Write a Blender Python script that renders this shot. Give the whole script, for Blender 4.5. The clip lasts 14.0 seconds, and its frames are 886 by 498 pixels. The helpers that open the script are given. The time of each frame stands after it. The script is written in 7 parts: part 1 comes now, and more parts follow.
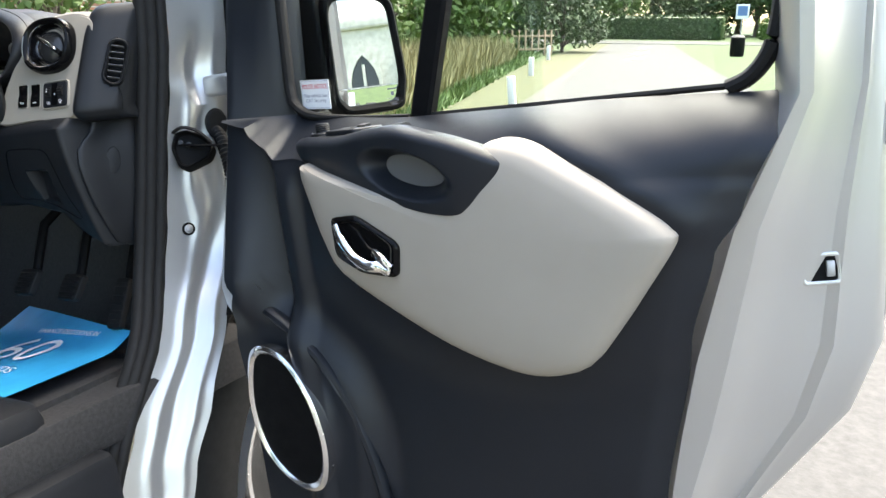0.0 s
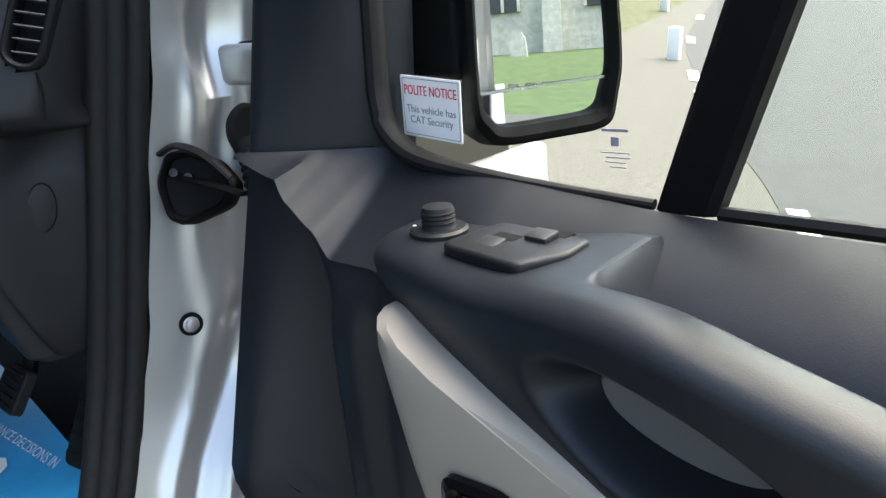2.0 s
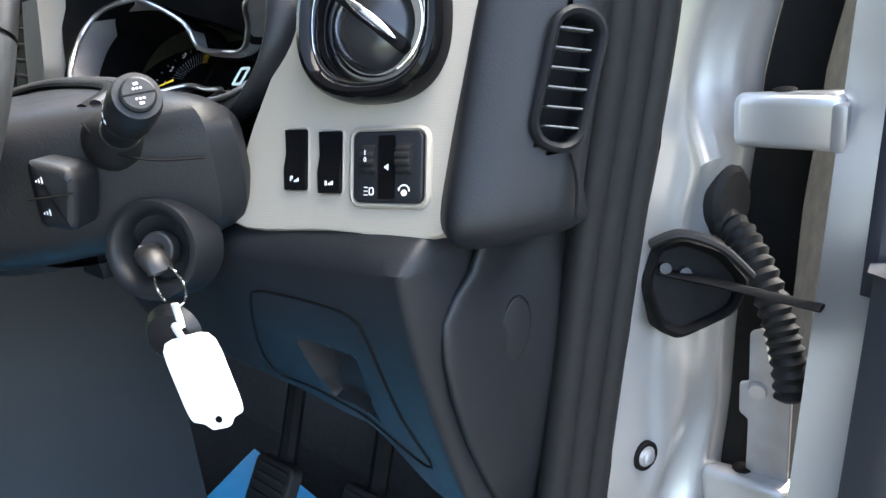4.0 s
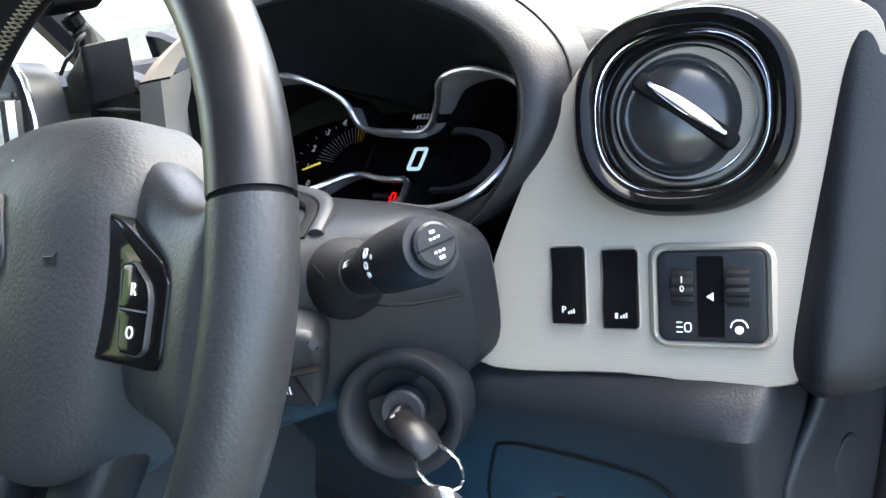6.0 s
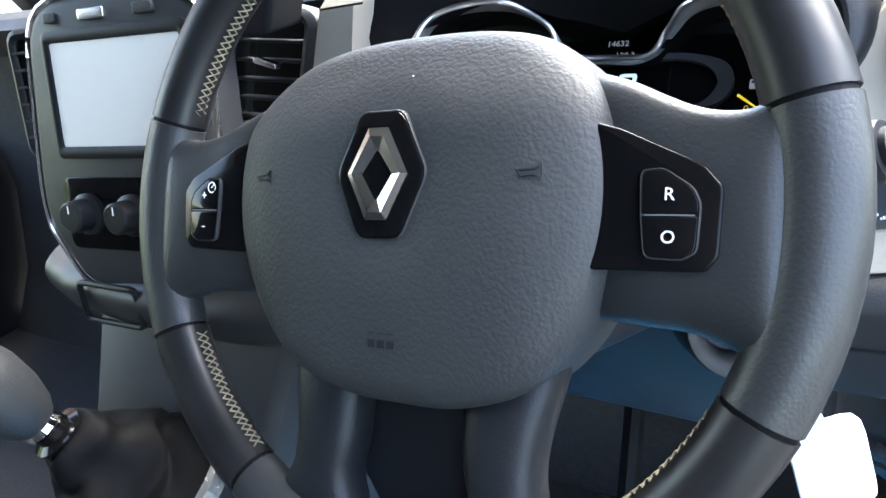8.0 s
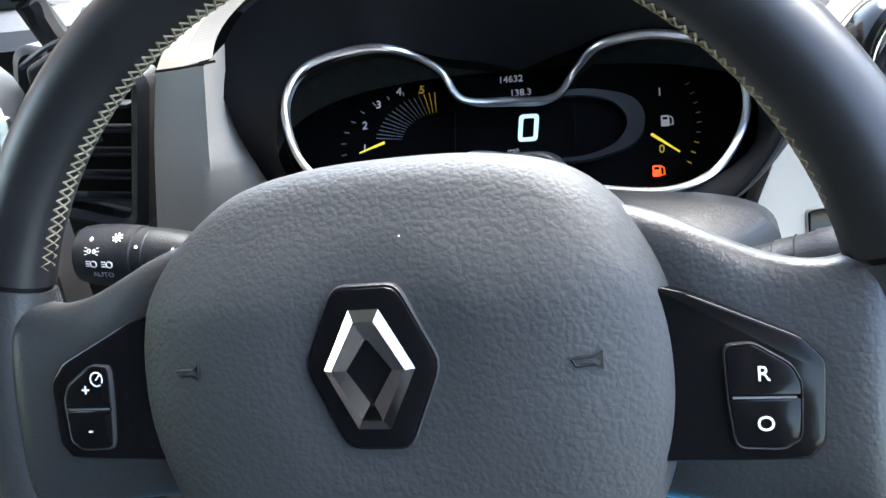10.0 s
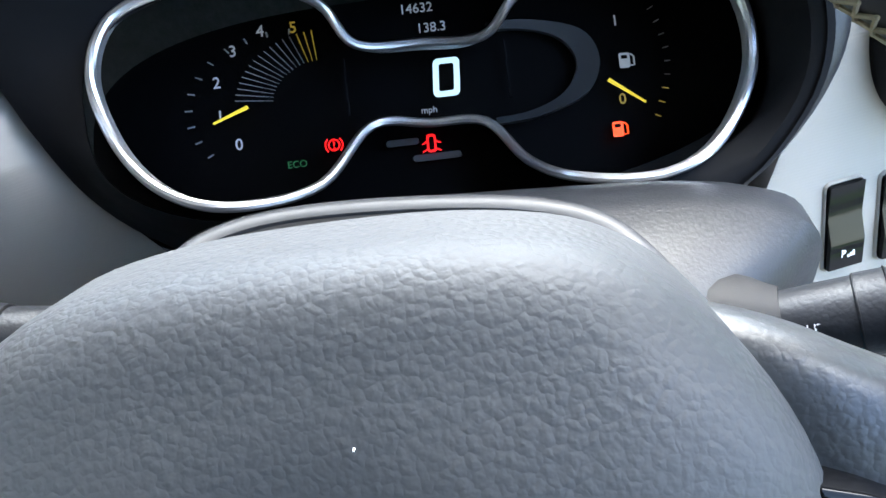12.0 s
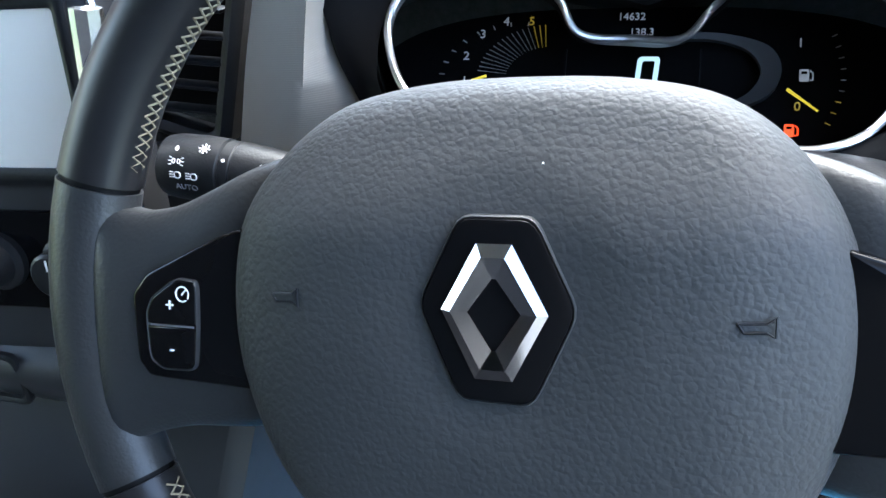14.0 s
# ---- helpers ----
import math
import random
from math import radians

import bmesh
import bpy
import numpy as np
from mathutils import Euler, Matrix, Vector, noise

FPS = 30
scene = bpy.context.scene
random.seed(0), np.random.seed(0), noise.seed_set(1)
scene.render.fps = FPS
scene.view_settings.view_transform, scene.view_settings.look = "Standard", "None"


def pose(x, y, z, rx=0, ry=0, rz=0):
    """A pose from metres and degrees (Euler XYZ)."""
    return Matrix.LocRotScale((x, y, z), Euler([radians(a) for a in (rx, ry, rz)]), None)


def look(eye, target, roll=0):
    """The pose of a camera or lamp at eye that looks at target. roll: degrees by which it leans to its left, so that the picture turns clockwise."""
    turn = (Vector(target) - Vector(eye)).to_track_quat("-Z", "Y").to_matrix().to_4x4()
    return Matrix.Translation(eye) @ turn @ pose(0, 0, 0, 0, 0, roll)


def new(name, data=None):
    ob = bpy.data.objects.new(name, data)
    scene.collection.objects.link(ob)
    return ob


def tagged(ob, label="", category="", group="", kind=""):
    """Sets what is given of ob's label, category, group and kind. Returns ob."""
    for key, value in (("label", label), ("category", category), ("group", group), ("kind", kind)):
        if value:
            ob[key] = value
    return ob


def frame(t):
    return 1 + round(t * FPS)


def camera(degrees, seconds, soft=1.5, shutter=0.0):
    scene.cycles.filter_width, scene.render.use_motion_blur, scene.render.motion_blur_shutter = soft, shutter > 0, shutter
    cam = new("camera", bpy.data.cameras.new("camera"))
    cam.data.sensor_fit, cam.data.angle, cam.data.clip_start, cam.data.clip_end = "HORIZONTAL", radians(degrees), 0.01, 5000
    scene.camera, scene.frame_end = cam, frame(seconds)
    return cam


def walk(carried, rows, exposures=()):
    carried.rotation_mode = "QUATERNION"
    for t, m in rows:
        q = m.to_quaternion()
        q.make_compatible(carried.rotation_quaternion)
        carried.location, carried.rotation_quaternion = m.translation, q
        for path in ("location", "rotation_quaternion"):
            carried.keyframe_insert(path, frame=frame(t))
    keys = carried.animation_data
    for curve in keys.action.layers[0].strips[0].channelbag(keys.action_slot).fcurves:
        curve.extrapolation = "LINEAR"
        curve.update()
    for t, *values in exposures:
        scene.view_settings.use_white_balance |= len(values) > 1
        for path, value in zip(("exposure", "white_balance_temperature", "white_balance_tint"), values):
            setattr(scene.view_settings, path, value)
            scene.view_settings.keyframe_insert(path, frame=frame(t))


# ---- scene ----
cam = camera(61.0, 14.0)
PATH = [
    (0, (1.4187, -0.5297, 1.3639), (0.9252, 0.2913, 1.0768), 0),
    (0.5, (1.3099, -0.4338, 1.3727), (0.8177, 0.3917, 1.0964), 0.13),
    (1, (1.1329, -0.294, 1.3551), (0.6855, 0.5506, 1.061), 2.66),
    (1.5, (1.039, -0.1328, 1.3815), (0.5512, 0.6596, 1.0152), 1.57),
    (2, (0.9652, 0.0187, 1.391), (0.3747, 0.712, 0.978), 1.27),
    (2.2, (0.9301, 0.0546, 1.3997), (0.3184, 0.7084, 0.9544), 0.39),
    (2.5, (0.8852, 0.0767, 1.3989), (0.2109, 0.661, 0.9473), -1.16),
    (3, (0.7973, 0.0233, 1.4045), (0.128, 0.5941, 0.9288), 0.49),
    (3.5, (0.6562, -0.0438, 1.3969), (0.0126, 0.5601, 0.9267), 0.42),
    (4, (0.5402, -0.0779, 1.4013), (-0.0567, 0.5929, 0.961), -0.76),
    (4.2, (0.5134, -0.0646, 1.4013), (-0.082, 0.6013, 0.9516), -0.2),
    (6.3, (0.3253, -0.0997, 1.4371), (-0.2658, 0.5786, 1.0006), -5.2),
    (6.5, (0.3088, -0.1256, 1.4444), (-0.2625, 0.5657, 1.002), -4.34),
    (7, (0.2701, -0.1823, 1.4527), (-0.2639, 0.5371, 1.0084), -2.43),
    (7.5, (0.2246, -0.2142, 1.4308), (-0.2714, 0.503, 0.9413), -1.44),
    (7.7, (0.2009, -0.2279, 1.4248), (-0.2772, 0.4978, 0.9301), -1.71),
    (9.8, (0.0712, -0.1712, 1.4589), (-0.1393, 0.6367, 0.9084), 0.56),
    (10, (0.058, -0.1607, 1.463), (-0.1093, 0.6465, 0.8969), 0.2),
    (10.5, (0.0281, -0.1225, 1.4459), (0, 0.6944, 0.8698), 3.3),
    (11, (0.0165, -0.0867, 1.4578), (0.0326, 0.6727, 0.8074), 3.02),
    (11.5, (0.0212, -0.0562, 1.4538), (0.0591, 0.6854, 0.7839), 3.61),
    (12, (0.0135, -0.0372, 1.4417), (0.0472, 0.6872, 0.7531), 4.22),
    (12.5, (-0.0076, -0.0237, 1.4343), (-0.0169, 0.6933, 0.7373), 3.58),
    (13, (-0.025, -0.0496, 1.4404), (-0.075, 0.6842, 0.7628), 3.62),
    (13.5, (-0.0018, -0.0935, 1.4508), (-0.1405, 0.664, 0.8129), 2.6),
    (14, (0.0281, -0.1469, 1.4383), (-0.1892, 0.6117, 0.8241), 3.12),
]
EXPOSURES = [(0, 3.5, 8000, 9), (0.7, 3.15, 7900, 9), (2.0, 3.05, 7800, 9), (3.0, 3.5, 7800, 10), (4.2, 4.4, 7600, 10), (6.3, 4.35, 7300, 10), (7.7, 4.75, 7100, 10), (9.8, 4.95, 7000, 9), (11.0, 4.95, 6700, 8), (12.5, 4.85, 6500, 7), (14, 4.7, 6500, 7)]
walk(cam, [(t, look(e, g, r)) for t, e, g, r in PATH], EXPOSURES)
VAN = pose(0, 0, 1.30, 0, -8.384, 0)

# ---- light ----
world = bpy.data.worlds.new("sky")
scene.world = world
world.use_nodes = True
wn = world.node_tree.nodes
sky = wn.new("ShaderNodeTexSky")
sky.sky_type = "NISHITA"
sky.sun_disc = False
sky.sun_elevation, sky.sun_rotation = radians(58), radians(12)
sky.air_density, sky.dust_density, sky.ozone_density = 1.0, 2.0, 1.5
world.node_tree.links.new(sky.outputs[0], wn["Background"].inputs[0])
wn["Background"].inputs[1].default_value = 0.10
sun_data = bpy.data.lights.new("sun", "SUN")
sun_data.energy, sun_data.angle, sun_data.color = 1.5, radians(75), (0.97, 0.99, 1.0)
sun = new("sun", sun_data)
sun.matrix_world = look((1.7, 8.0, 13.0), (0, 0, 0))


# ---- materials ----
def material(name, color, rough=0.5, metal=0.0, spec=0.5, coat=0.0):
    m = bpy.data.materials.new(name)
    m.use_nodes = True
    b = m.node_tree.nodes["Principled BSDF"]
    b.inputs["Base Color"].default_value = (*color, 1)
    b.inputs["Roughness"].default_value = rough
    b.inputs["Metallic"].default_value = metal
    b.inputs["Specular IOR Level"].default_value = spec
    b.inputs["Coat Weight"].default_value = coat
    return m


def node(m, kind, **values):
    n = m.node_tree.nodes.new(kind)
    for key, value in values.items():
        n.inputs[key.replace("_", " ")].default_value = value
    return n


def wire(m, a, out, b, into):
    m.node_tree.links.new(a.outputs[out], b.inputs[into])


def shader(m):
    return m.node_tree.nodes["Principled BSDF"]


def spot(m, low, high, scale, detail=4.0):
    """Mottles the base colour between two colours."""
    co = m.node_tree.nodes.new("ShaderNodeTexCoord")
    nz = node(m, "ShaderNodeTexNoise", Scale=scale, Detail=detail, Roughness=0.6)
    ramp = m.node_tree.nodes.new("ShaderNodeValToRGB")
    ramp.color_ramp.elements[0].position, ramp.color_ramp.elements[1].position = 0.3, 0.7
    ramp.color_ramp.elements[0].color, ramp.color_ramp.elements[1].color = (*low, 1), (*high, 1)
    wire(m, co, "Object", nz, "Vector")
    wire(m, nz, "Fac", ramp, "Fac")
    wire(m, ramp, "Color", shader(m), "Base Color")
    return m


def wear(m, low, high, scale):
    """Varies the roughness."""
    co = m.node_tree.nodes.new("ShaderNodeTexCoord")
    nz = node(m, "ShaderNodeTexNoise", Scale=scale, Detail=5.0, Roughness=0.65)
    mp = node(m, "ShaderNodeMapRange")
    mp.inputs["From Min"].default_value, mp.inputs["From Max"].default_value = 0.3, 0.7
    mp.inputs["To Min"].default_value, mp.inputs["To Max"].default_value = low, high
    wire(m, co, "Object", nz, "Vector")
    wire(m, nz, "Fac", mp, "Value")
    wire(m, mp, "Result", shader(m), "Roughness")
    return m


def grain(m, cell, strength, kind="leather"):
    """Fine relief: cells like moulded leather, or plain noise; cell in metres."""
    co = m.node_tree.nodes.new("ShaderNodeTexCoord")
    if kind == "leather":
        warp = node(m, "ShaderNodeTexNoise", Scale=0.7 / cell, Detail=2.0)
        mix = m.node_tree.nodes.new("ShaderNodeMixRGB")
        mix.blend_type = "ADD"
        mix.inputs[0].default_value = cell * 1.3
        tex = m.node_tree.nodes.new("ShaderNodeTexVoronoi")
        tex.feature = "SMOOTH_F1"
        tex.inputs["Scale"].default_value = 1 / cell
        tex.inputs["Smoothness"].default_value = 0.22
        wire(m, co, "Object", warp, "Vector")
        wire(m, co, "Object", mix, 1)
        wire(m, warp, "Color", mix, 2)
        wire(m, mix, "Color", tex, "Vector")
        out = "Distance"
    elif kind == "ribs":
        tex = m.node_tree.nodes.new("ShaderNodeTexWave")
        tex.bands_direction = "Z"
        tex.inputs["Scale"].default_value = 0.314 / cell
        tex.inputs["Distortion"].default_value = 0.0
        wire(m, co, "Object", tex, "Vector")
        out = "Fac"
    else:
        tex = node(m, "ShaderNodeTexNoise", Scale=1 / cell, Detail=3.0)
        wire(m, co, "Object", tex, "Vector")
        out = "Fac"
    bump = node(m, "ShaderNodeBump", Strength=strength, Distance=cell * 0.25)
    if kind == "leather":
        bump.invert = True
    wire(m, tex, out, bump, "Height")
    wire(m, bump, "Normal", shader(m), "Normal")
    return m


def glow(name, color, strength):
    m = material(name, color, 0.4)
    shader(m).inputs["Emission Color"].default_value = (*color, 1)
    shader(m).inputs["Emission Strength"].default_value = strength
    return m


DARK = grain(wear(spot(material("dark_plastic", (0.0092, 0.0103, 0.0126), 0.5, 0.0, 0.25), (0.0078, 0.0088, 0.0107), (0.0106, 0.0118, 0.0145), 9), 0.40, 0.50, 30), 0.0014, 0.26)
DOORP = grain(wear(spot(material("door_plastic", (0.0105, 0.0128, 0.0175), 0.5, 0.0, 0.30), (0.009, 0.011, 0.0152), (0.012, 0.0146, 0.0198), 7), 0.36, 0.46, 25), 0.0010, 0.16)
AIRBAG = grain(wear(spot(material("airbag_plastic", (0.031, 0.0325, 0.0340), 0.5, 0.0, 0.25), (0.029, 0.0304, 0.0318), (0.033, 0.0346, 0.0362), 12), 0.52, 0.62, 40), 0.0021, 0.44)
LEATHER = grain(wear(spot(material("black_leather", (0.020, 0.0213, 0.0225), 0.5, 0.0, 0.42), (0.0175, 0.0187, 0.020), (0.0225, 0.024, 0.0255), 20), 0.36, 0.48, 60), 0.0017, 0.26)
SMOOTH = wear(spot(material("smooth_leather", (0.010, 0.010, 0.011), 0.5, 0.0, 0.34), (0.008, 0.008, 0.009), (0.012, 0.012, 0.013), 20), 0.32, 0.42, 40)
GREY = grain(wear(spot(material("grey_plastic", (0.027, 0.028, 0.030), 0.5, 0.0, 0.28), (0.024, 0.025, 0.027), (0.031, 0.032, 0.0345), 10), 0.38, 0.50, 40), 0.0007, 0.12, "noise")
BEIGE = grain(wear(spot(material("beige_ribbed_trim", (0.27, 0.240, 0.203), 0.5, 0.0, 0.3), (0.255, 0.227, 0.192), (0.285, 0.253, 0.214), 8), 0.5, 0.6, 20), 0.0012, 0.20, "ribs")
VENT = wear(material("shiny_dark_plastic", (0.018, 0.018, 0.019), 0.25, 0.0, 0.5), 0.18, 0.28, 40)
BEIGE_D = grain(wear(spot(material("beige_door_trim", (0.32, 0.284, 0.244), 0.5, 0.0, 0.35), (0.305, 0.270, 0.231), (0.335, 0.298, 0.257), 5), 0.42, 0.55, 12), 0.0009, 0.08, "noise")
# cloth of the unseen roof, darkened to cut bounced light
PALE = wear(spot(material("grey_roof_cloth", (0.30, 0.30, 0.295), 0.9), (0.27, 0.27, 0.265), (0.33, 0.33, 0.325), 8), 0.8, 0.95, 20)
SILVER = wear(spot(material("silver_paint", (0.52, 0.525, 0.53), 0.4, 0.75, 0.5, 0.0), (0.50, 0.505, 0.51), (0.54, 0.545, 0.55), 3), 0.32, 0.38, 6)
STEEL = wear(spot(material("primed_steel", (0.4, 0.4, 0.41), 0.45, 0.7), (0.33, 0.33, 0.34), (0.46, 0.46, 0.47), 30), 0.35, 0.6, 60)
CHROME = wear(material("chrome", (0.88, 0.88, 0.9), 0.06, 1.0), 0.03, 0.12, 60)
# chrome darkened in colour to stand for dark surroundings mirrored in the badge
DIMMED_CHROME = wear(material("dimmed_chrome", (0.52, 0.52, 0.53), 0.1, 1.0), 0.05, 0.12, 60)
SATIN = wear(material("satin_chrome", (0.8, 0.8, 0.82), 0.22, 1.0), 0.16, 0.28, 60)
LINE = wear(material("satin_line", (0.60, 0.60, 0.61), 0.32, 1.0), 0.28, 0.38, 60)
GLOSS = wear(material("gloss_black", (0.004, 0.004, 0.0045), 0.08, 0.0, 0.13), 0.04, 0.14, 40)
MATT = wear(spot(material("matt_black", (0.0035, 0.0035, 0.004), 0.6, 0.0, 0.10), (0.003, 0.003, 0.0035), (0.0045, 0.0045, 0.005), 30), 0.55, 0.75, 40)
RUBBER = grain(wear(material("black_rubber", (0.009, 0.009, 0.0095), 0.6, 0.0, 0.22), 0.55, 0.75, 50), 0.002, 0.15, "noise")
CARPET = grain(spot(material("carpet", (0.012, 0.012, 0.014), 0.95), (0.008, 0.008, 0.009), (0.02, 0.02, 0.022), 150), 0.003, 0.8, "noise")
# grey lightened for the sky the cup plate faces; slats and dividers share it
CUP_GREY = wear(material("cup_plastic", (0.11, 0.115, 0.122), 0.5, 0.0, 0.3), 0.45, 0.55, 30)
WHITE = wear(material("white_card", (0.85, 0.85, 0.86)), 0.4, 0.55, 30)
RED = material("red_ink", (0.6, 0.02, 0.05), 0.5)
INK = material("grey_ink", (0.25, 0.24, 0.3), 0.5)
MARK = material("white_print", (0.8, 0.8, 0.8), 0.5)
DARK_PRINT = material("faint_print", (0.05, 0.048, 0.048), 0.5)
DIM = material("grey_print", (0.22, 0.22, 0.23), 0.5)
THREAD = spot(material("cream_thread", (0.20, 0.168, 0.11), 0.8), (0.15, 0.125, 0.08), (0.25, 0.21, 0.14), 400)
BLUE = spot(material("blue_floor_paper", (0.01, 0.30, 0.58), 0.35), (0.005, 0.22, 0.46), (0.015, 0.38, 0.68), 6)
# the sky's reflection on the touch screen is put into this pale colour
SCREEN = wear(material("glare_pale_glass", (0.84, 0.80, 0.73), 0.35), 0.33, 0.38, 4)
DIALS = wear(material("dial_face", (0.0018, 0.0018, 0.002), 0.5, 0.0, 0.04), 0.45, 0.55, 30)
LCD = glow("lit_digits", (0.50, 0.72, 0.80), 0.034)
LAMP_RED = glow("lit_red", (1.0, 0.010, 0.012), 0.06)
LAMP_ORANGE = glow("lit_orange", (1.0, 0.07, 0.012), 0.07)
NEEDLE = glow("lit_needle", (0.75, 0.6, 0.05), 0.03)
DIGIT = glow("lit_print", (0.45, 0.46, 0.48), 0.008)
DIGIT_Y = glow("lit_yellow_print", (0.5, 0.34, 0.04), 0.012)
MIRROR = material("mirror_glass", (0.92, 0.93, 0.93), 0.0, 1.0)
GLASS = bpy.data.materials.new("clear_glass")
GLASS.use_nodes = True
GLASS.node_tree.nodes.clear()
g_out = GLASS.node_tree.nodes.new("ShaderNodeOutputMaterial")
g_mix = GLASS.node_tree.nodes.new("ShaderNodeMixShader")
g_mix.inputs[0].default_value = 0.012
g_clear = GLASS.node_tree.nodes.new("ShaderNodeBsdfTransparent")
g_clear.inputs[0].default_value = (0.93, 0.96, 0.95, 1)
g_gloss = GLASS.node_tree.nodes.new("ShaderNodeBsdfGlossy")
g_gloss.inputs["Roughness"].default_value = 0.02
wire(GLASS, g_clear, 0, g_mix, 1)
wire(GLASS, g_gloss, 0, g_mix, 2)
wire(GLASS, g_mix, 0, g_out, 0)

# ---- builders ----
FRAME_OF = {}


def thing(name, label, category, at=(0, 0, 0), turn=None, group="", kind="", van=True):
    """A top-level Empty. Its parts are given in van metres unless it has a frame of its own (turn)."""
    ob = new(name)
    ob.empty_display_size = 0.05
    local = turn if turn is not None else Matrix.Translation(at)
    ob.matrix_world = (VAN if van else Matrix()) @ local
    FRAME_OF[ob] = Matrix() if turn is not None else local.inverted()
    return tagged(ob, label, category, group, kind)


def mesh_of(bm, name, mat, sharp=35):
    bmesh.ops.recalc_face_normals(bm, faces=bm.faces)
    me = bpy.data.meshes.new(name)
    bm.to_mesh(me)
    bm.free()
    me.polygons.foreach_set("use_smooth", [True] * len(me.polygons))
    me.set_sharp_from_angle(angle=radians(sharp))
    me.materials.append(mat)
    return me


def part(name, bm, mat, parent, label="", sharp=35):
    shift = FRAME_OF[parent]
    bmesh.ops.transform(bm, matrix=shift, verts=bm.verts)
    ob = new(name, mesh_of(bm, name, mat, sharp))
    ob.parent = parent
    FRAME_OF[ob] = shift
    return tagged(ob, label)


def solo(name, bm, mat, label, category, at=(0, 0, 0), group="", kind="", van=True, sharp=35):
    """A thing that is one mesh; its base is at."""
    bmesh.ops.translate(bm, vec=-Vector(at), verts=bm.verts)
    ob = new(name, mesh_of(bm, name, mat, sharp))
    ob.matrix_world = (VAN if van else Matrix()) @ Matrix.Translation(at)
    FRAME_OF[ob] = Matrix.Translation(at).inverted()
    return tagged(ob, label, category, group, kind)


def plane_frame(o, n):
    """A frame with z along n, x level and y up the plane."""
    n = Vector(n).normalized()
    e1 = Vector((0, 0, 1)).cross(n).normalized()
    e2 = n.cross(e1)
    m = Matrix((e1, e2, n)).transposed().to_4x4()
    m.translation = o
    return m


def curve_through(pts, per=6, closed=True):
    """A smooth line through points (Catmull-Rom)."""
    pts = [Vector(p) for p in pts]
    k, out = len(pts), []
    for i in range(k if closed else k - 1):
        if closed:
            a, b, c, d = pts[i - 1], pts[i], pts[(i + 1) % k], pts[(i + 2) % k]
        else:
            a, b, c, d = pts[max(i - 1, 0)], pts[i], pts[i + 1], pts[min(i + 2, k - 1)]
        for j in range(per):
            s = j / per
            out.append(0.5 * (2 * b + (c - a) * s + (2 * a - 5 * b + 4 * c - d) * s * s + (3 * b - a - 3 * c + d) * s ** 3))
    if not closed:
        out.append(pts[-1])
    return out


def skin(rings, closed=True, caps=True, bm=None):
    """Faces between rings of equal count."""
    bm = bm or bmesh.new()
    rows = [[bm.verts.new(p) for p in ring] for ring in rings]
    k = len(rows[0])
    for a, b in zip(rows, rows[1:]):
        for i in range(k if closed else k - 1):
            j = (i + 1) % k
            bm.faces.new((a[i], a[j], b[j], b[i]))
    if caps and closed:
        bm.faces.new(rows[0])
        bm.faces.new(rows[-1])
    return bm


def box(c, s, bevel=0.0, m=None, bm=None, seg=2):
    one = bmesh.new()
    bmesh.ops.create_cube(one, size=1)
    bmesh.ops.scale(one, vec=s, verts=one.verts)
    if bevel:
        bmesh.ops.bevel(one, geom=one.edges[:], offset=bevel, segments=seg, profile=0.5, affect="EDGES")
    bmesh.ops.translate(one, vec=c, verts=one.verts)
    if m is not None:
        bmesh.ops.transform(one, matrix=m, verts=one.verts)
    return join(bm, one) if bm else one


def join(bm, other):
    """Adds a bmesh to another."""
    me = bpy.data.meshes.new("tmp")
    other.to_mesh(me)
    other.free()
    bm.from_mesh(me)
    bpy.data.meshes.remove(me)
    return bm


def slab(outline, depth, m=None, bevel=0.0, bm=None, base=0.0, seg=2):
    """A plate with a given outline in x, y; from z = base up to base + depth, its upper rim rounded."""
    one = bmesh.new()
    k = len(outline)
    cen = sum((Vector((p[0], p[1], 0)) for p in outline), Vector()) / k
    if bevel:
        steps = [(0, 0), (0, depth - bevel)]
        steps += [(bevel * (1 - math.cos(a)), depth - bevel + bevel * math.sin(a)) for a in (0.5, 1.0, 1.57)]
    else:
        steps = [(0, 0), (0, depth)]
    rings = []
    for inset, h in steps:
        ring = []
        for i, p in enumerate(outline):
            p = Vector((p[0], p[1], 0))
            if inset:
                a, b = Vector((*outline[i - 1][:2], 0)), Vector((*outline[(i + 1) % k][:2], 0))
                t = (b - a).normalized()
                nrm = Vector((-t.y, t.x, 0))
                if nrm.dot(cen - p) < 0 and inset:
                    nrm = -nrm
                p = p + nrm * inset
            ring.append((p.x, p.y, base + h))
        rings.append(ring)
    skin(rings, bm=one)
    bmesh.ops.triangulate(one, faces=[f for f in one.faces if len(f.verts) > 4])
    if m is not None:
        bmesh.ops.transform(one, matrix=m, verts=one.verts)
    return join(bm, one) if bm else one


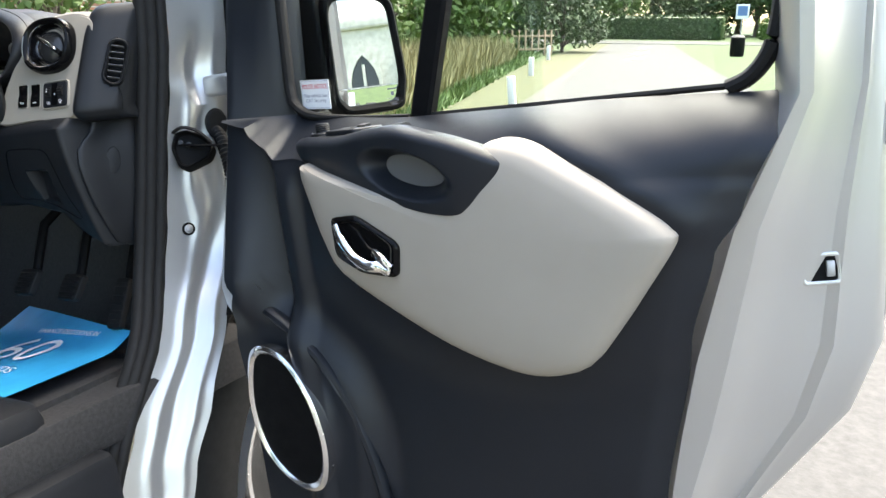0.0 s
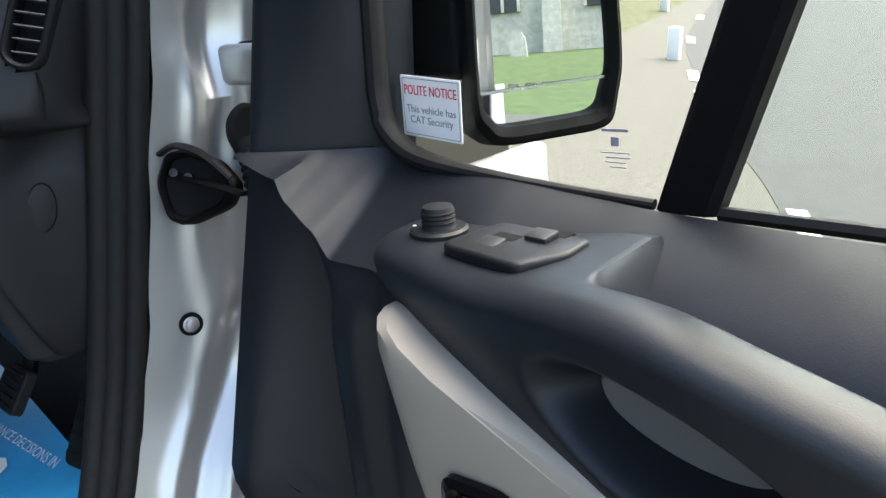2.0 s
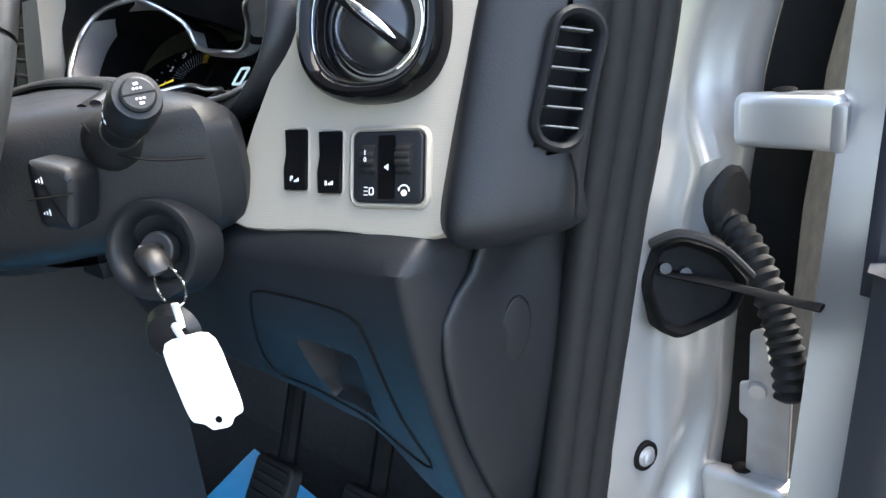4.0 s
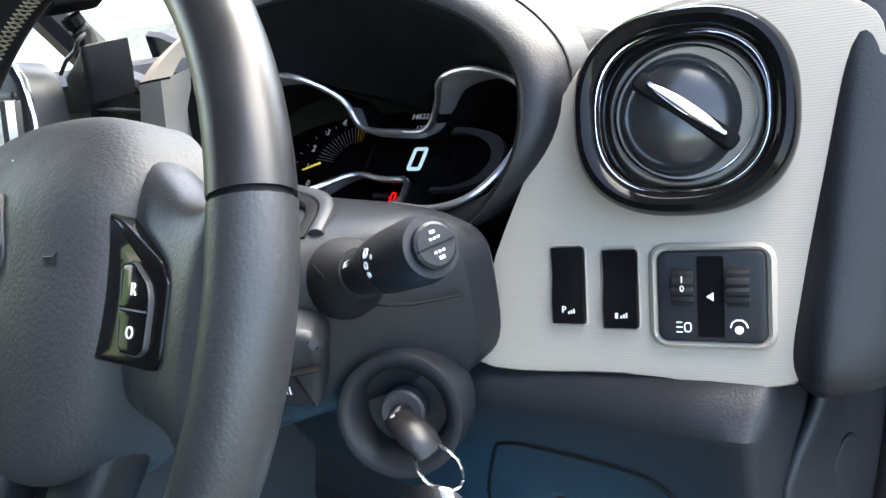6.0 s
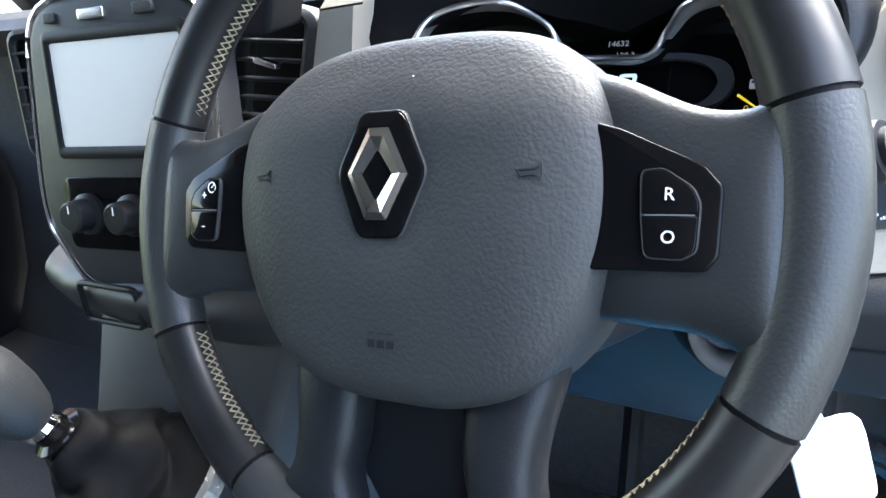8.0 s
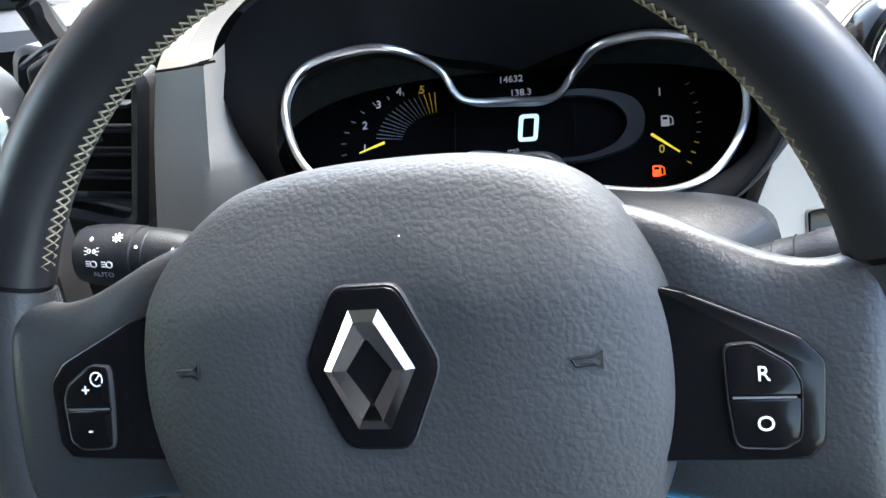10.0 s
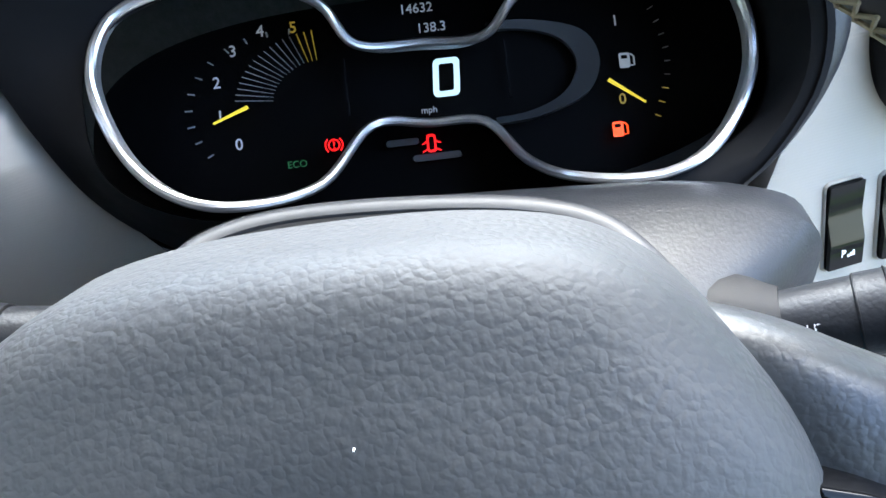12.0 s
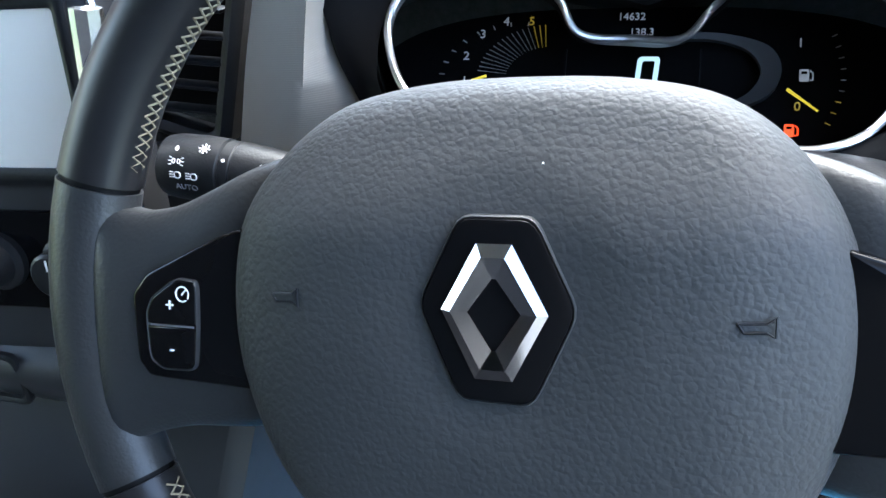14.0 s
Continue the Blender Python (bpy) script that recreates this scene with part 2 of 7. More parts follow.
def frame_ring(outer, inner, depth, m=None, lip=0.0, base=0.0):
    """A frame between two outlines of equal count; lip rounds the top."""
    rings = [[(p[0], p[1], base) for p in inner], [(p[0], p[1], base + depth - lip) for p in inner]]
    for s in ((0.15, 0.5, 0.85) if lip else ()):
        rings.append([(a[0] * (1 - s) + b[0] * s, a[1] * (1 - s) + b[1] * s, base + depth - lip + lip * math.sin(math.pi * s)) for a, b in zip(inner, outer)])
    rings += [[(p[0], p[1], base + depth - lip) for p in outer], [(p[0], p[1], base) for p in outer]]
    bm = skin(rings + [rings[0]], caps=False)
    bmesh.ops.remove_doubles(bm, verts=bm.verts, dist=1e-6)
    if m is not None:
        bmesh.ops.transform(bm, matrix=m, verts=bm.verts)
    return bm


def dome(outline, steps, m=None, back=None):
    """Rings of an outline drawn in towards its middle: steps of (scale, height)."""
    k = len(outline)
    cx, cy = sum(p[0] for p in outline) / k, sum(p[1] for p in outline) / k
    rings = [[(cx + (p[0] - cx) * s, cy + (p[1] - cy) * s, h) for p in outline] for s, h in steps]
    if back is not None:
        rings.insert(0, [(p[0], p[1], back) for p in outline])
    bm = skin(rings, caps=False)
    mid = bm.verts.new((cx, cy, steps[-1][1]))
    bm.verts.ensure_lookup_table()
    last = [bm.verts[len(bm.verts) - 1 - k + i] for i in range(k)]
    for i in range(k):
        bm.faces.new((last[i], last[(i + 1) % k], mid))
    if m is not None:
        bmesh.ops.transform(bm, matrix=m, verts=bm.verts)
    return bm


def tube(path, radius, sides=8, closed=False, bm=None, flat=1.0, up=(0, 0, 1)):
    """A rod along a path; radius may be a list. flat squeezes it along up."""
    path = [Vector(p) for p in path]
    k = len(path)
    radii = radius if isinstance(radius, (list, tuple)) else [radius] * k
    rings = []
    for i, p in enumerate(path):
        a = path[i - 1] if closed or i else p
        b = path[(i + 1) % k] if closed or i < k - 1 else p
        t = (b - a).normalized()
        ref = Vector(up)
        if abs(t.dot(ref)) > 0.95:
            ref = Vector((1, 0, 0))
        side = t.cross(ref).normalized()
        top = side.cross(t)
        rings.append([p + radii[i] * (math.cos(w) * side + flat * math.sin(w) * top) for w in (math.tau * j / sides for j in range(sides))])
    if closed:
        rings.append(rings[0])
    one = skin(rings, caps=not closed)
    bmesh.ops.remove_doubles(one, verts=one.verts, dist=1e-7)
    return join(bm, one) if bm else one


def lathe(profile, m=None, sides=28, squash=1.0, power=2.0, bm=None, caps=True):
    """Turns (radius, height) round z; power over 2 gives a rounded square."""
    def ring(r, h):
        out = []
        for j in range(sides):
            w = math.tau * j / sides
            c, s = math.cos(w), math.sin(w)
            out.append((r * math.copysign(abs(c) ** (2 / power), c), r * squash * math.copysign(abs(s) ** (2 / power), s), h))
        return out
    one = skin([ring(max(r, 1e-4), h) for r, h in profile], caps=caps)
    if m is not None:
        bmesh.ops.transform(one, matrix=m, verts=one.verts)
    return join(bm, one) if bm else one


def along(p, q):
    """A frame at p with z towards q."""
    return Matrix.Translation(p) @ (Vector(q) - Vector(p)).to_track_quat("Z", "Y").to_matrix().to_4x4()


def rounded(w, h, r, per=4, cx=0.0, cy=0.0):
    out = []
    for sx, sy, a in ((1, 1, 0), (-1, 1, 90), (-1, -1, 180), (1, -1, 270)):
        for j in range(per + 1):
            w2 = radians(a + 90 * j / per)
            out.append((cx + sx * (w / 2 - r) + r * math.cos(w2), cy + sy * (h / 2 - r) + r * math.sin(w2)))
    return out


def corners(pts, cut=0.2, per=3):
    """A polygon with rounded corners; cut is the share of each side taken."""
    out, k = [], len(pts)
    for i in range(k):
        p = Vector(pts[i])
        a, b = p.lerp(Vector(pts[i - 1]), cut), p.lerp(Vector(pts[(i + 1) % k]), cut)
        for j in range(per + 1):
            s = j / per
            out.append((1 - s) ** 2 * a + 2 * s * (1 - s) * p + s * s * b)
    return out


def letters(text, size, m, depth=0.0002, bm=None):
    """Writing in the built-in font, in the x, y plane of m, centred."""
    cu = bpy.data.curves.new("writing", "FONT")
    cu.body, cu.size, cu.extrude, cu.align_x, cu.align_y = text, size, depth, "CENTER", "CENTER"
    cu.resolution_u = 3
    ob = new("writing", cu)
    me = bpy.data.meshes.new_from_object(ob.evaluated_get(bpy.context.evaluated_depsgraph_get()))
    one = bmesh.new()
    one.from_mesh(me)
    bpy.data.objects.remove(ob)
    bpy.data.curves.remove(cu)
    bpy.data.meshes.remove(me)
    bmesh.ops.transform(one, matrix=m, verts=one.verts)
    return join(bm, one) if bm else one


def bar(m, x, y, w, h, bm=None, d=0.0004):
    return box((x, y, 0), (w, h, d), m=m, bm=bm)


def step(e0, e1, x):
    x = min(max((x - e0) / (e1 - e0), 0), 1)
    return x * x * (3 - 2 * x)


def lerp_rows(rows, s):
    """Reads a table of (key, value...) rows at s."""
    for a, b in zip(rows, rows[1:]):
        if s <= b[0]:
            w = min(max((s - a[0]) / (b[0] - a[0]), 0), 1)
            w = w * w * (3 - 2 * w) * 0.5 + w * 0.5
            return [p * (1 - w) + q * w for p, q in zip(a[1:], b[1:])]
    return list(rows[-1][1:])


def smooth_rows(rows, s):
    """Reads a table of (key, value...) rows at s along a smooth curve."""
    k = len(rows)
    for i in range(k - 1):
        a, b = rows[i], rows[i + 1]
        if s <= b[0] or i == k - 2:
            w = min(max((s - a[0]) / (b[0] - a[0]), 0), 1)
            p, q = rows[max(i - 1, 0)], rows[min(i + 2, k - 1)]
            out = []
            for j in range(1, len(a)):
                ma = (b[j] - p[j]) / (b[0] - p[0]) * (b[0] - a[0])
                mb = (q[j] - a[j]) / (q[0] - a[0]) * (b[0] - a[0])
                out.append((2 * w ** 3 - 3 * w * w + 1) * a[j] + (w ** 3 - 2 * w * w + w) * ma + (3 * w * w - 2 * w ** 3) * b[j] + (w ** 3 - w * w) * mb)
            return out

# ---- steering wheel ----
WHEEL = plane_frame((0, 0, 0), (0, -math.cos(radians(27.5)), math.sin(radians(27.5)))) @ pose(0, 0, 0, 0, 0, 3.8)


def rim_point(a, grow=0.0, n=-0.032, cy=-0.012):
    """On the rim's centre line; a in degrees, anticlockwise from the right."""
    w = radians(a)
    return Vector(((0.163 + grow) * math.cos(w), cy + (0.163 + grow) * math.sin(w), n))


def rim_section(a0, a1, k, r=0.0140, sides=18):
    rings = []
    for i in range(k + 1):
        a = a0 + (a1 - a0) * i / k
        p = rim_point(a)
        out = Vector((math.cos(radians(a)), math.sin(radians(a)), 0))
        fat = r * (1 + 0.10 * math.exp(-((((a + 40) % 360) - 40) / 28) ** 2) + 0.10 * math.exp(-((a % 360 - 180) / 28) ** 2))
        rings.append([p + fat * (1.05 * math.cos(w) * out + 0.95 * math.sin(w) * Vector((0, 0, 1))) for w in (math.tau * j / sides for j in range(sides))])
    return skin(rings, caps=abs(a1 - a0) < 359)


def bag_face(x, y):
    """How far the airbag cover falls away: over its top, along both sides and towards the chin."""
    return 0.020 * step(0.018, 0.072, y) + 0.0045 * step(0.056, 0.097, abs(x)) + 0.006 * step(0.01, 0.10, -y)


def steering_wheel():
    w = thing("steering_wheel", "black leather steering wheel with cream stitching, turned slightly", "steering wheel", turn=WHEEL)
    sections = ((-25.5, 12.6, LEATHER), (13.4, 163.4, SMOOTH), (164.2, 204.5, LEATHER), (205.3, 236, SMOOTH), (236.8, 303.2, LEATHER), (304, 333.7, SMOOTH))
    for a0, a1, mat in sections:
        part("rim_cover", rim_section(a0, a1, max(8, int((a1 - a0) / 4))), mat, w, "smooth black leather" if mat is SMOOTH else "grained black leather")
    part("rim_core", rim_section(0, 360, 90, 0.0130), MATT, w)
    # cross stitching low on the inner side of the rim
    for a0, a1 in ((97, 162), (207, 234.5), (15, 80), (306, 332)):
        st = bmesh.new()
        pitch = 1.5
        k = int((a1 - a0) / pitch)
        for i in range(k):
            for d in (0, 1):
                p, q = rim_point(a0 + pitch * (i + d)), rim_point(a0 + pitch * (i + 1 - d))
                c = Vector((math.cos(radians(a0 + pitch * i)), math.sin(radians(a0 + pitch * i)), 0))
                lo, hi = -c * 0.01475 + Vector((0, 0, -0.0030)), -c * 0.01445 + Vector((0, 0, 0.0040))
                tube([p + lo, (p + lo + q + hi) / 2 - c * 0.0006, q + hi], 0.00046, 5, bm=st)
        part("stitching", st, THREAD, w, "cream cross stitching")
    # airbag cover
    half = [(0, 0.0670), (0.033, 0.0655), (0.060, 0.0590), (0.080, 0.0430), (0.0925, 0.0200), (0.0964, -0.0070), (0.0928, -0.0360), (0.0810, -0.0640), (0.0590, -0.0870), (0.029, -0.0975)]
    line = curve_through(half + [(0, -0.0990)] + [(-x, y) for x, y in half[:0:-1]], 5)
    prof = ((1.0, -0.046), (1.0, -0.0290), (0.997, -0.0245), (0.989, -0.0205), (0.974, -0.0170), (0.952, -0.0142), (0.922, -0.0120), (0.885, -0.0104), (0.84, -0.0093), (0.78, -0.0084), (0.71, -0.0076), (0.63, -0.0070), (0.54, -0.0065), (0.45, -0.0061), (0.36, -0.0059), (0.28, -0.0057), (0.2, -0.0056), (0.1, -0.0055))
    bag = dome(line, prof, back=-0.066)
    hexa = corners([(-0.0225, 0.001), (-0.0105, 0.026), (0.0105, 0.026), (0.0225, 0.001), (0.0105, -0.026), (-0.0105, -0.026)], 0.16)
    for v in bag.verts:
        if v.co.z > -0.0465:
            v.co.z -= bag_face(v.co.x, v.co.y)
            d = math.hypot(v.co.x / 0.029, v.co.y / 0.034)
            v.co.z -= 0.0022 * (1 - step(0.80, 1.25, d))
    part("airbag_cover", bag, AIRBAG, w, "grained dark grey airbag cover")
    part("badge_base", dome(hexa, ((1.0, -0.0068), (0.985, -0.0060), (0.93, -0.0057), (0.6, -0.0056)), back=-0.016), GLOSS, w, "gloss black six-sided badge")
    part("badge_rim", frame_ring([(x * 1.035, y * 1.035) for x, y in hexa], hexa, 0.0030, base=-0.0098, lip=0.0008), GREY, w)
    # a plain chrome lozenge with a lozenge opening
    outer = [(-0.0050, 0.0193), (0.0050, 0.0193), (0.0152, 0.0003), (0.0054, -0.0190), (-0.0054, -0.0190), (-0.0152, 0.0003)]
    inner = [(-0.0006, 0.0096), (0.0006, 0.0096), (0.0076, 0.0), (0.0006, -0.0106), (-0.0006, -0.0106), (-0.0076, 0.0)]
    ridge = [(a[0] * 0.62 + b[0] * 0.38, a[1] * 0.62 + b[1] * 0.38) for a, b in zip(outer, inner)]
    bm = skin([[(x, y, -0.0062) for x, y in outer], [(x, y, -0.0044) for x, y in outer], [(x, y, -0.0030) for x, y in ridge], [(x, y, -0.0044) for x, y in inner], [(x, y, -0.0058) for x, y in inner]], caps=False)
    part("chrome_lozenge", bm, DIMMED_CHROME, w, "plain chrome lozenge", sharp=12)
    # spokes, swelling into the rim
    for s in (1, -1):
        rows = ((0.055, 0.043, -0.050, -0.046, -0.066), (0.070, 0.0450, -0.053, -0.037, -0.064), (0.082, 0.0430, -0.055, -0.0300, -0.062), (0.095, 0.0385, -0.056, -0.0255, -0.060), (0.108, 0.0320, -0.0565, -0.0232, -0.057), (0.120, 0.0265, -0.0570, -0.0220, -0.054), (0.131, 0.0235, -0.0590, -0.0205, -0.050), (0.141, 0.0235, -0.0630, -0.0192, -0.047), (0.149, 0.0275, -0.0700, -0.0192, -0.045), (0.156, 0.0370, -0.0790, -0.0225, -0.043), (0.161, 0.0470, -0.0850, -0.0270, -0.040))
        secs = []
        for i in range(41):
            x = 0.055 + 0.106 * i / 40
            top, low, zt, zb = smooth_rows(rows, x)
            ring = []
            for j in range(32):
                a = math.tau * j / 32
                c, sn = math.cos(a), math.sin(a)
                ring.append((s * x, (top + low) / 2 + (top - low) / 2 * math.copysign(abs(c) ** 0.72, c), (zt + zb) / 2 + (zt - zb) / 2 * math.copysign(abs(sn) ** 0.62, sn)))
            secs.append(ring)
        part("spoke", skin(secs), LEATHER, w, "grained grey side spoke")
        # black panel beside the cover, with the switch in its middle
        panel = corners([(s * x, y) for x, y in ((0.088, 0.0195), (0.098, 0.0165), (0.128, 0.0025), (0.1345, -0.0050), (0.1335, -0.0290), (0.1290, -0.0345), (0.080, -0.0355))], 0.14)
        part("switch_panel", slab(panel, 0.012, base=-0.0310, bevel=0.0012), GLOSS, w, "black spoke panel")
        whole = corners([(s * x, y) for x, y in ((0.1065, 0.0005), (0.1145, 0.0012), (0.1245, -0.0055), (0.1270, -0.0110), (0.1262, -0.0270), (0.1215, -0.0302), (0.1085, -0.0298), (0.1070, -0.0150))], 0.22)
        part("button_pod", frame_ring([Vector((s * 0.1165 + (p.x - s * 0.1165) * 1.05, -0.0148 + (p.y + 0.0148) * 1.04)) for p in whole], whole, 0.0030, base=-0.0200, lip=0.0006), GREY, w, "thin grey edge of the switch")
        for o, txt in (([p for p in whole if p.y > -0.0150] , "R" if s > 0 else "+"), ([p for p in whole if p.y < -0.0151], "O" if s > 0 else "-")):
            edge = -0.0144 if txt in "R+" else -0.0154
            lo_x, hi_x = s * 0.1072, s * 0.1266
            up = txt in "R+"
            o = [p for p in o if (p.y > edge + 0.0004 if up else p.y < edge - 0.0004)]
            mid = Vector((s * 0.1165, -0.0075 if up else -0.0225))
            o = sorted(o + [Vector((lo_x, edge)), Vector((hi_x, edge))], key=lambda p: math.atan2(p.y - mid.y, p.x - mid.x))
            b = part("button", slab(o, 0.0026, base=-0.0196, bevel=0.0006), GLOSS, w, "black push button")
            part("print", letters(txt, 0.0064, pose(s * 0.1168, -0.0078 if up else -0.0228, -0.0166)), MARK, b)
        if s < 0:
            dial = tube([(-0.1115 + 0.0026 * math.cos(t), -0.0035 + 0.0026 * math.sin(t), -0.0166) for t in (-0.6, 0.0, 0.6, 1.2, 1.8, 2.4, 3.0, 3.6, 4.2, 4.8, 5.3)], 0.0003, 4)
            tube([(-0.1118, -0.0038, -0.0166), (-0.1100, -0.0019, -0.0166)], 0.0003, 4, bm=dial)
            part("print", dial, MARK, w)
        part("divider", bar(pose(0, 0, -0.0172), s * 0.1168, -0.0149, 0.0175, 0.0006), CUP_GREY, w)
    # lower forked spoke: two rounded prongs and the sunken panel between them
    for s in (1, -1):
        rows = ((-0.070, 0.030, 0.072, -0.034), (-0.088, 0.0285, 0.069, -0.0300), (-0.104, 0.0280, 0.0655, -0.0275), (-0.122, 0.0290, 0.0635, -0.0265), (-0.138, 0.0320, 0.0665, -0.0265), (-0.150, 0.0290, 0.0780, -0.0270), (-0.160, 0.0200, 0.0960, -0.0290), (-0.168, 0.0020, 0.1040, -0.0320))
        secs = []
        for i in range(37):
            y = -0.070 - 0.098 * i / 36
            xi, xo, zt = smooth_rows([(-r[0], *r[1:]) for r in rows], -y)
            ring = []
            for j in range(24):
                a = math.tau * j / 24
                c, sn = math.cos(a), math.sin(a)
                ring.append((s * ((xi + xo) / 2 + (xo - xi) / 2 * math.copysign(abs(c) ** 0.75, c)), y - 0.008 * c * c * (y < -0.15), zt - 0.015 + 0.015 * math.copysign(abs(sn) ** 0.7, sn)))
            secs.append(ring)
        part("lower_spoke", skin(secs), DARK, w, "dark grey prong of the lower spoke")
    part("fork_panel", slab(corners([(-0.040, -0.075), (0.040, -0.075), (0.040, -0.135), (0.022, -0.158), (-0.022, -0.158), (-0.040, -0.135)], 0.2), 0.004, base=-0.056, bevel=0.001), DARK, w, "sunken dark panel in the lower spoke")
    # horn marks and lettering bars moulded in the cover
    for s in (1, -1):
        hx = 0.0672 * s
        pts = [(hx - 0.0045, 0.0008), (hx + 0.0025, 0.0012), (hx + 0.0048, 0.0030), (hx + 0.0048, -0.0026), (hx + 0.0025, -0.0012), (hx - 0.0030, -0.0015), (hx - 0.0045, 0.0008)]
        part("horn_mark", tube([(x, y, -0.0069 - bag_face(x, y)) for x, y in pts], 0.00042, 5), DARK, w)
    part("speck", lathe([(0.00022, -0.0112), (0.00020, -0.0105), (0.00006, -0.0104)], pose(0.012, 0.041, 0), 8), MARK, w)
    marks = bmesh.new()
    for j in range(3):
        for y in (-0.0645, -0.0705):
            bar(pose(0, 0, -0.0073 - bag_face(0, y)), -0.005 + 0.005 * j, y, 0.0038, 0.0044, marks)
    part("moulded_mark", marks, DARK, w)
    return w


steering_wheel()

# ---- dashboard ----
DOOR = plane_frame((0, 0, 0), (0, -1, 0))
C_FRAME = plane_frame((0.018, 0.26, -0.048), (0.05, -0.69, 0.72))
B_FRAME = plane_frame((0.213, 0.2, -0.083), (0.272, -0.907, 0.32))


def in_frame(m, pts):
    inv = m.inverted()
    return [(inv @ Vector(p)) for p in pts]


def dashboard():
    d = thing("dashboard", "dark grey dashboard with pale beige panels and hooded instruments", "dashboard", at=(0, 0.3, -0.2))
    # hood over the instruments
    brow = [(-0.143, 0.207, 0.022), (-0.133, 0.218, 0.047), (-0.105, 0.227, 0.064), (-0.05, 0.234, 0.072), (0.03, 0.235, 0.069), (0.098, 0.228, 0.052), (0.138, 0.216, 0.030), (0.151, 0.204, 0.006), (0.146, 0.192, -0.022), (0.119, 0.180, -0.050), (0.06, 0.172, -0.066), (0.0, 0.17, -0.07), (-0.055, 0.172, -0.064), (-0.092, 0.178, -0.053), (-0.118, 0.186, -0.034), (-0.135, 0.197, -0.004)]
    line = curve_through(brow, 5)
    chrome = [(-0.132, 0.245, -0.015), (-0.122, 0.264, 0.002), (-0.091, 0.275, 0.008), (-0.063, 0.278, 0.006), (-0.035, 0.272, -0.004), (-0.020, 0.260, -0.018), (0.008, 0.261, -0.020), (0.035, 0.264, -0.021), (0.049, 0.277, -0.011), (0.066, 0.288, -0.002), (0.103, 0.293, -0.001), (0.141, 0.288, -0.014), (0.151, 0.263, -0.040), (0.135, 0.236, -0.063), (0.108, 0.223, -0.071), (0.072, 0.221, -0.068), (0.051, 0.226, -0.061), (0.034, 0.237, -0.047), (0.010, 0.236, -0.045), (-0.015, 0.234, -0.043), (-0.038, 0.215, -0.058), (-0.074, 0.207, -0.060), (-0.102, 0.210, -0.053), (-0.122, 0.224, -0.038)]
    # the lobes stand nearer than the valley between them
    seat = Vector((0.043, -0.056, 0.149))
    chrome = [seat + (Vector(p) - seat) * (1 - 0.135 * step(0.015, 0.075, abs(p[0] - 0.008))) for p in chrome]
    flat = in_frame(C_FRAME, curve_through(chrome, 6))
    x0, x1, y0, y1 = min(q.x for q in flat), max(q.x for q in flat), min(q.y for q in flat), max(q.y for q in flat)
    mx, my, hx, hy = (x0 + x1) / 2, (y0 + y1) / 2, (x1 - x0) / 2 + 0.005, (y1 - y0) / 2 + 0.005

    def edge_at(x, y):
        """The edge of the shelf in the direction of a point; it bows up towards both ends."""
        a = math.atan2((y - my) / hy, (x - mx) / hx)
        co, si = math.cos(a), math.sin(a)
        px, py = mx + hx * math.copysign(abs(co) ** 0.7, co), my + hy * math.copysign(abs(si) ** 0.7, si)
        near = min(flat, key=lambda q: (q.x - px) ** 2 + (q.y - py) ** 2)
        return C_FRAME @ Vector((px, py, near.z - 0.002))
    inv = C_FRAME.inverted()
    back = [edge_at((inv @ p).x, (inv @ p).y) for p in line]
    rings = []
    cen = Vector((0.005, 0.26, 0.0))
    for s, out in ((0.0, 0.002), (0.01, 0.0), (0.08, -0.002), (0.5, 0.0), (1.0, 0.0)):
        ring = []
        for a, b in zip(line, back):
            away = (a - cen)
            away.y = 0
            p = a.lerp(b, s) + away.normalized() * out
            if out >= 0.010:
                p.y += 0.05
            ring.append(p)
        rings.append(ring)
    rings.append([seat + (p - seat) * 1.22 for p in back])
    part("cluster_hood", skin(rings, caps=False), MATT, d, "black hood round the instruments")
    face = [C_FRAME @ Vector((mx + (q.x - mx) * 1.25, my + (q.y - my) * 1.2, -0.004)) for q in in_frame(C_FRAME, back)]
    part("dial_plate", skin([face, [p + Vector((0, 0.01, -0.01)) for p in face]]), DIALS, d, "black dial plate")
    # grained cover over the hood
    def topped(p):
        return p.z > (-0.062 if p.x > 0 else 0.052)
    over = [p for p in line if topped(p)]
    k = line.index(over[0])
    while topped(line[k - 1]):
        k -= 1
    over = [line[(k + i) % len(line)] for i in range(len(over))]
    cover = []
    for p in over:
        out = p - cen
        out.y = 0
        out.normalize()
        w = 0.2 + 0.8 * step(-0.06, 0.02, p.z)
        cover.append([p + out * (a * w) + Vector((0, b, 0)) for a, b in ((0.0015, -0.0015), (0.004, -0.0025), (0.008, -0.001), (0.012, 0.003), (0.0155, 0.010), (0.0175, 0.020), (0.0175, 0.040))])
    part("hood_cover", skin(cover, closed=False), DARK, d, "grained dark grey hood cover")
    part("cover_seam", tube([ring[5] for ring in cover], 0.0008, 5), MATT, d, "fine dark seam behind the hood cover")
    # chrome line round both dials
    cl = [C_FRAME @ q for q in flat]
    part("chrome_line", tube(cl, 0.0021, 10, True), LINE, d, "satin chrome line round the dials")
    sight = []
    for p in cl:
        a, b = inv @ seat, inv @ p
        sight.append(seat + (p - seat) * ((a.z + 0.003) / (a.z - b.z)))
    part("dial_well", skin([cl, sight], caps=False), MATT, d)
    mid = C_FRAME @ Vector((mx, my, 0.0))
    inner = [p.lerp(q, 0.16) + (mid - p).normalized() * 0.0035 for p, q in zip(cl, sight)]
